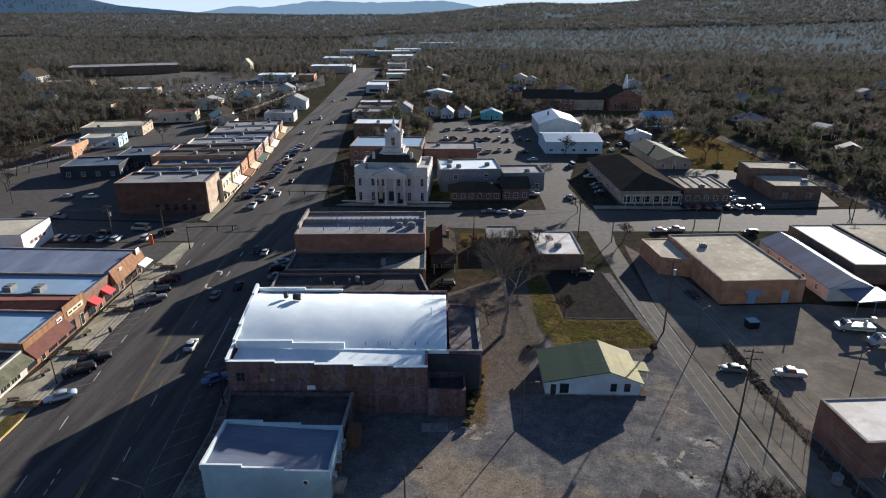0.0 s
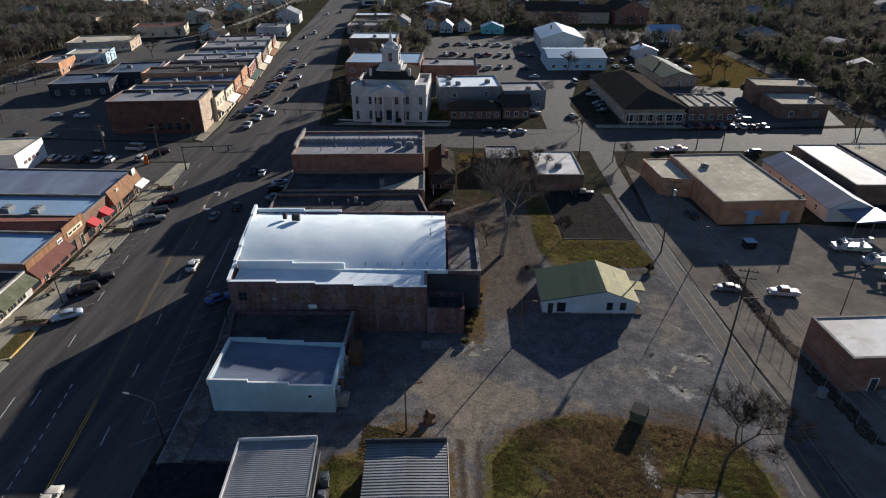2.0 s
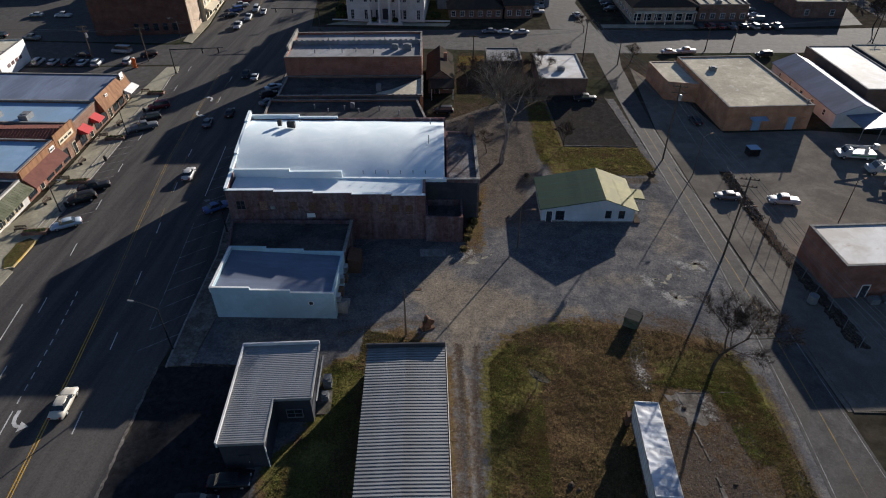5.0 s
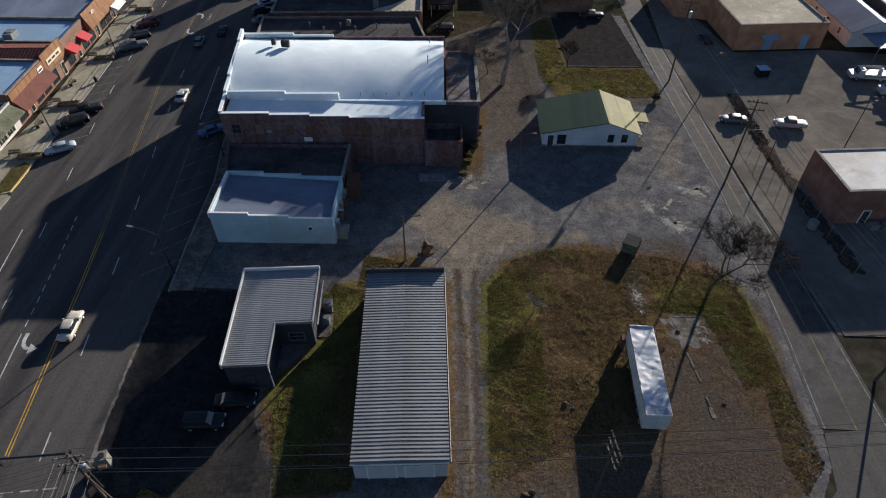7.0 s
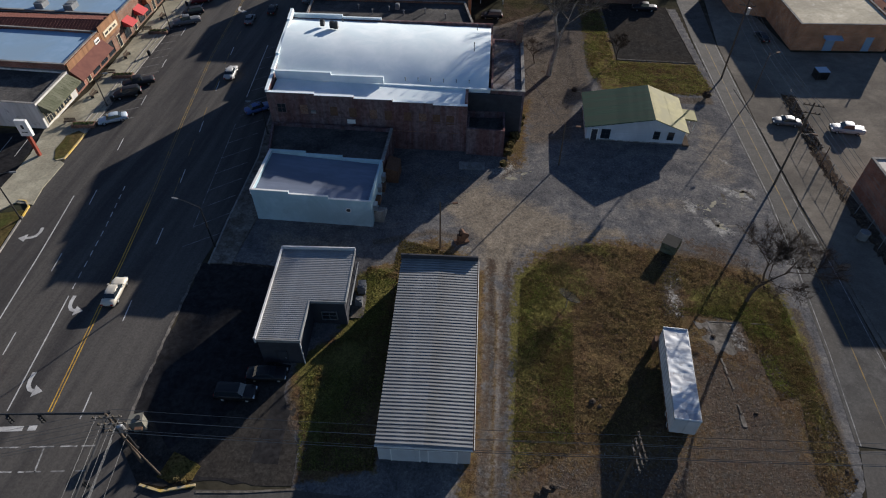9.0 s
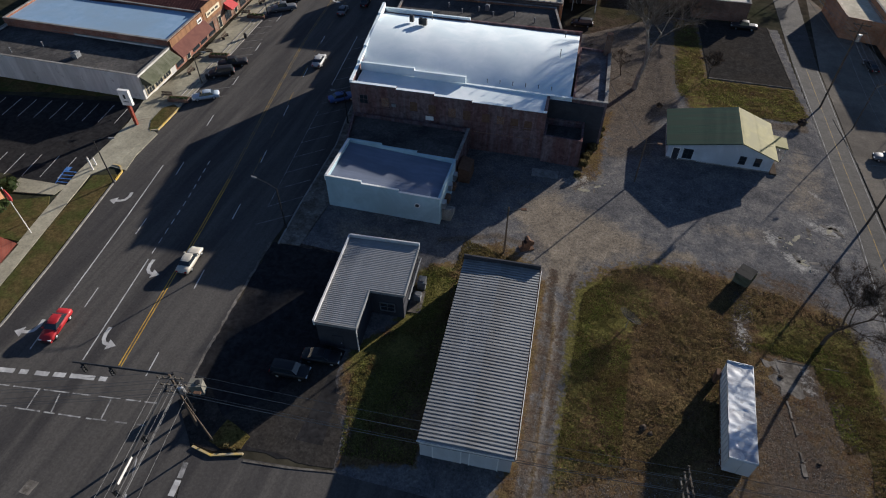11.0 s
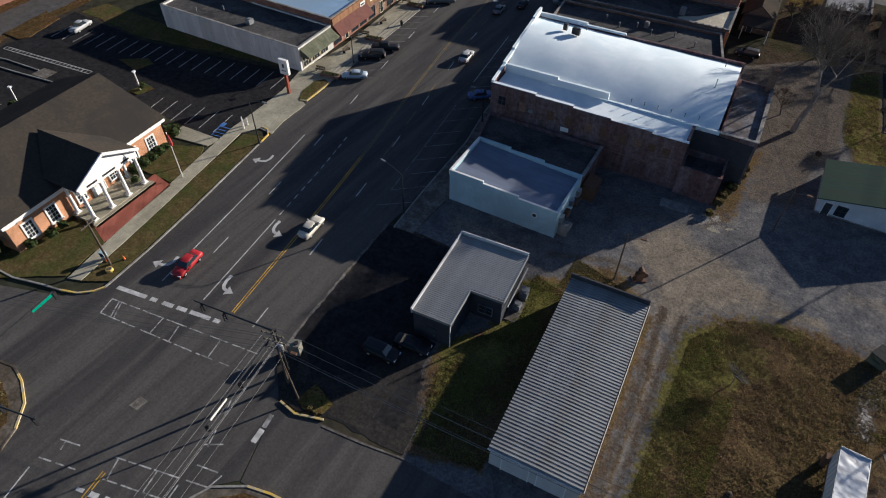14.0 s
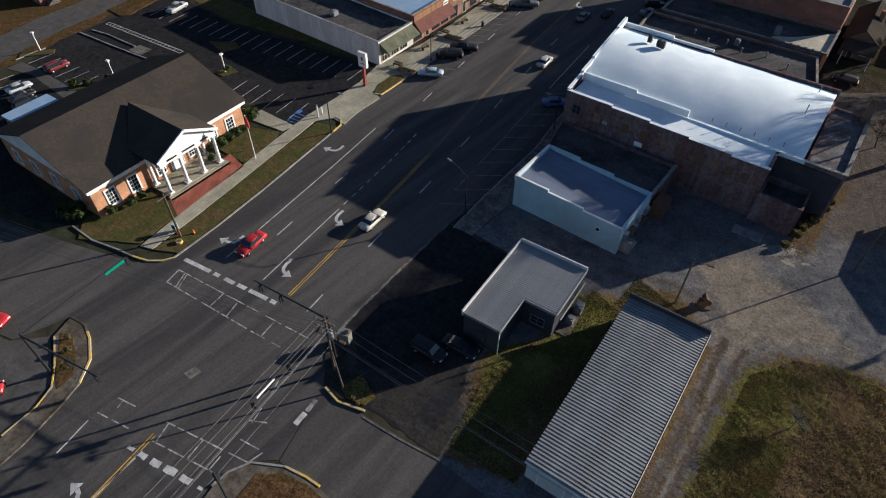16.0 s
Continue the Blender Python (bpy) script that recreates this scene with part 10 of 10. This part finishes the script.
def dumpster(x, y, turn, colour, label, lidc="rubber"):
    th = thing("dumpster", label, "dumpster", pose(x, y, 0.02, 0, 0, turn))
    bm = bmesh.new()
    loft(bm, [[(px, -0.85, 0.0), (px, -1.0, 1.35), (px, 0.85, 1.45), (px, 0.8, 0.0)] for px in (-1.0, 1.0)])
    part("bin", bm, M[colour], th)
    for s in (0, 1):
        part("lid", boxbm(-1.02 + s * 1.03, -0.01 + s * 1.03, -1.02, 0.9, 1.46, 1.52), M[lidc], th)
    for k in range(4):
        part("rib", boxbm(-0.9 + k * 0.58, -0.82 + k * 0.58, -1.08, -0.9, 0.2, 1.3), M[colour], th)
    for s in (-1, 1):
        part("lift_pocket", boxbm(min(s * 1.0, s * 1.2), max(s * 1.0, s * 1.2), -0.4, 0.4, 0.7, 0.9), M[colour], th)
    return th


dumpster(21.2, 58.9, 62, "olive", "weathered olive dumpster at the grass edge")
dumpster(52.5, 106.2, 8, "black", "dark dumpster with a pale lid", "bluemetal")
# big mesh satellite dish on the grass
dish = thing("satellite_dish", "large dark mesh satellite dish on a post", "satellite dish", pose(8.2, 47.4, 0))
part("post", tubebm((0, 0, 0), (0, 0, 1.7), 0.06, 0.05, 8), M["steel"], dish)
bm = bmesh.new()
m = pose(0, 0, 1.7, -22, 26, 0)
for i in range(18):
    w0, w1 = 2 * math.pi * i / 18, 2 * math.pi * (i + 1) / 18
    for k in range(4):
        r0, r1 = 1.35 * k / 4, 1.35 * (k + 1) / 4
        q = [m @ Vector((r * math.cos(w), r * math.sin(w), r * r * 0.22)) for r, w in ((r0, w0), (r1, w0), (r1, w1), (r0, w1))]
        for a, b in ((q[1], q[2]), (q[0], q[1])):
            if (a - b).length > 0.01:
                tube(bm, a, b, 0.02, 0.02, 3)
for i in range(54):
    w0, w1 = 2 * math.pi * i / 54, 2 * math.pi * (i + 1) / 54
    for k in range(11):
        r0, r1 = 1.35 * k / 11 + 0.01, 1.35 * (k + 1) / 11
        if (i + k) % 2:
            continue
        bm.faces.new([bm.verts.new(m @ Vector((r * math.cos(w), r * math.sin(w), r * r * 0.22))) for r, w in ((r0, w0), (r1, w0), (r1, w1), (r0, w1))])
part("mesh_bowl", bm, M["rubber"], dish, "dark fine mesh bowl")
part("feed_arm", tubebm(tuple(m @ Vector((0, 0, 0))), tuple(m @ Vector((0, 0, 0.9))), 0.03, 0.03, 6), M["black"], dish)
# rusty drum rack beside the thin pole
jk = thing("rusty_machine", "rusty old machine on a skid in the yard", "machine", pose(-5.1, 56.6, 0, 0, 0, 30))
part("skid", boxbm(-0.9, 0.9, -0.5, 0.5, 0, 0.2), M["rust"], jk)
part("engine_block", boxbm(-0.5, 0.4, -0.35, 0.35, 0.2, 1.2), M["rust"], jk)
part("tank", tubebm((0.1, -0.4, 1.5), (0.1, 0.5, 1.5), 0.32, 0.32, 12), M["rust"], jk)
part("stack", tubebm((-0.3, 0, 1.2), (-0.3, 0, 2.1), 0.08, 0.08, 8), M["black"], jk)
part("flywheel", tubebm((0.55, -0.1, 0.8), (0.55, 0.1, 0.8), 0.45, 0.45, 16), M["rust"], jk)
cab = thing("signal_cabinet", "dull beige roadside cabinet with a round vent", "cabinet", pose(-33.4, 26.2, 0.05, 0, 0, 20))
part("body", boxbm(-0.6, 0.6, -0.45, 0.45, 0, 1.7), M["cabinet"], cab)
part("hood", boxbm(-0.66, 0.66, -0.51, 0.51, 1.7, 1.78), M["cabinet"], cab)
part("round_vent", tubebm((0.2, 0, 1.78), (0.2, 0, 1.9), 0.3, 0.26, 14), M["black"], cab)
for x, y in ((-62.6, 24.0), (-61.0, 25.4)):
    th = thing("traffic_cone", "orange traffic cone on the verge", "cone", pose(x, y, 0.14), "cones")
    part("foot", boxbm(-0.2, 0.2, -0.2, 0.2, 0, 0.04), M["black"], th)
    part("cone", tubebm((0, 0, 0.04), (0, 0, 0.7), 0.15, 0.03, 12), M["orange"], th)
tb = thing("news_rack", "pale blue newspaper box by the pole", "box", pose(-63.2, 24.2, 0.13, 0, 0, 20))
part("case", boxbm(-0.3, 0.3, -0.25, 0.25, 0.3, 1.2), M["bluewall"], tb)
part("stand", boxbm(-0.2, 0.2, -0.15, 0.15, 0, 0.3), M["steel"], tb)
part("door", boxbm(-0.26, 0.26, -0.28, -0.25, 0.5, 1.1), M["glass"], tb)
th = thing("tyre_planter", "old yellow-rimmed tyre planter at the kerb", "planter", pose(-61.0, 23.2, 0.13))
part("tyre", tubebm((0, 0, 0), (0, 0, 0.3), 0.45, 0.4, 16), M["yellowkerb"], th)
part("soil", tubebm((0, 0, 0.25), (0, 0, 0.32), 0.3, 0.3, 12), M["track"], th)
for i, (x, y, r) in enumerate(((-53.6, 4.6, 0.5), (-55.6, 5.8, 0.45), (-57.2, 6.6, 0.4))):
    shrub("low tan grass clump on the island", x, y, r, 400 + i, "vine", 120, 0.15)
ob_ = thing("barrier_board", "bright orange barrier board at the corner", "barrier", pose(-84.2, 143.4, 0.0, 0, 0, 5))
part("board", boxbm(-0.5, 0.5, -0.06, 0.06, 0, 2.4), M["orange"], ob_)
part("foot", boxbm(-0.6, 0.6, -0.3, 0.3, 0, 0.08), M["black"], ob_)
# stones, pale rubble and litter
rnd = random.Random(77)


def stone(x, y, r, mat, label):
    bm = bmesh.new()
    bmesh.ops.create_icosphere(bm, subdivisions=1, radius=r)
    for v in bm.verts:
        v.co *= rnd.uniform(0.75, 1.2)
        v.co.z *= 0.6
    ob = part("stone", bm, M[mat])
    ob.location = (x, y, r * 0.25)
    return tagged(ob, label, "stone", "loose stones")


for x, y, r in ((10.9, 35.3, 0.4), (11.6, 34.8, 0.3), (6.4, 25.4, 0.45), (7.1, 25.9, 0.35), (5.7, 25.0, 0.3), (34.4, 31.2, 0.22), (35.0, 30.4, 0.2), (33.8, 32.2, 0.18), (24.5, 45.5, 0.3), (27.2, 36.2, 0.25)):
    stone(x, y, r, "dirt", "half-buried grey stone in the grass")
for i in range(40):
    cx_, cy_ = ((31.0, 69.6), (28.6, 64.4), (26.6, 67.6), (1.2, 72.2))[i % 4]
    stone(cx_ + rnd.gauss(0, 1.3), cy_ + rnd.gauss(0, 0.9), rnd.uniform(0.05, 0.14), "concrete", "small pale lump of broken concrete")
for i in range(22):
    x0, y0, sx, sy = ((31.2, 69.8, 1.9, 1.0), (28.6, 64.3, 1.6, 0.7), (26.4, 67.8, 0.8, 0.6), (32.6, 72.0, 1.0, 0.8), (1.0, 71.4, 1.2, 0.7))[i % 5]
    x, y, r = x0 + rnd.gauss(0, sx * 0.6), y0 + rnd.gauss(0, sy * 0.6), rnd.uniform(0.2, 0.6)
    turn_ = rnd.uniform(0, 3.1)
    pts_ = [(r * 1.6 * math.cos(w), r * 0.55 * math.sin(w)) for w in [k * 0.7 for k in range(9)]]
    sheet("pavement_patch", ragged([(x + p * math.cos(turn_) - q * math.sin(turn_), y + p * math.sin(turn_) + q * math.cos(turn_)) for p, q in pts_], 0.25, 0.12, 500 + i), 0.04, M["concrete" if i % 2 else "oldconcrete"], "pale patch of worn concrete in the yard", "patch")
# old wire fence in a strip of dirt and dead weeds along the car park
FP = [(44.9, 97.5), (45.3, 88.0), (45.7, 80.0), (46.5, 72.6), (47.4, 66.0), (48.5, 56.0)]
sheet("ground_fence_strip", ragged(band([(x + 0.5, y) for x, y in FP], 2.0), 0.6, 0.5, 660), 0.026, M["dirt"], "strip of dead weeds and dirt", "dirt")
tufts("weeds", "tangle of dead weeds along an old fence line", band(FP, 0.8), 1100, 0.2, M["weed"], 230, -0.1)
tufts("weeds", "brown dead weeds beside the car park", band([(45.6, 99), (45.5, 92), (46.0, 84.0)], 1.9), 800, 0.42, M["weed"], 231, -0.1)
fence = thing("wire_fence", "old galvanised wire fence in dead weeds", "fence", pose(0, 0, 0))
spots_ = []
for (xa, ya), (xb, yb) in zip(FP, FP[1:]):
    n = max(1, round(math.hypot(xb - xa, yb - ya) / 2.9))
    spots_ += [(xa + (xb - xa) * k / n, ya + (yb - ya) * k / n) for k in range(n)]
spots_.append(FP[-1])
frnd = random.Random(61)
for k, (x, y) in enumerate(spots_):
    piece("post", cached(("fence_post",), lambda: tubebm((0, 0, -0.1), (0, 0, 1.95), 0.045, 0.045, 8), M["dullmetal"]), fence,
          m=pose(x, y, 0, frnd.gauss(0, 1.5), frnd.gauss(0, 1.5), 0))
    if k:
        xa, ya = spots_[k - 1]
        part("rail", tubebm((xa, ya, 1.9), (x, y, 1.9), 0.022, 0.022, 6), M["dullmetal"], fence)
        for z in (0.3, 0.7, 1.1, 1.5):
            part("wire", tubebm((xa, ya, z), (x, y, z - 0.02), 0.006, 0.006, 4), M["dullmetal"], fence)
utility_pole(45.3, 79.6, 3.9, 0, 0, label="short wooden post beside the wire fence", r=0.09)
tank = thing("steel_tank", "pale steel tank between the fence and the brick store", "tank", pose(46.2, 64.3, 0.0, 0, 0, 8))
part("tank_body", tubebm((0, 0, 0.12), (0, 0, 1.25), 0.62, 0.62, 20), M["steel"], tank)
part("lid", tubebm((0, 0, 1.25), (0, 0, 1.36), 0.6, 0.2, 20), M["dullmetal"], tank)
part("base", boxbm(-0.75, 0.75, -0.75, 0.75, 0.0, 0.12), M["oldconcrete"], tank)
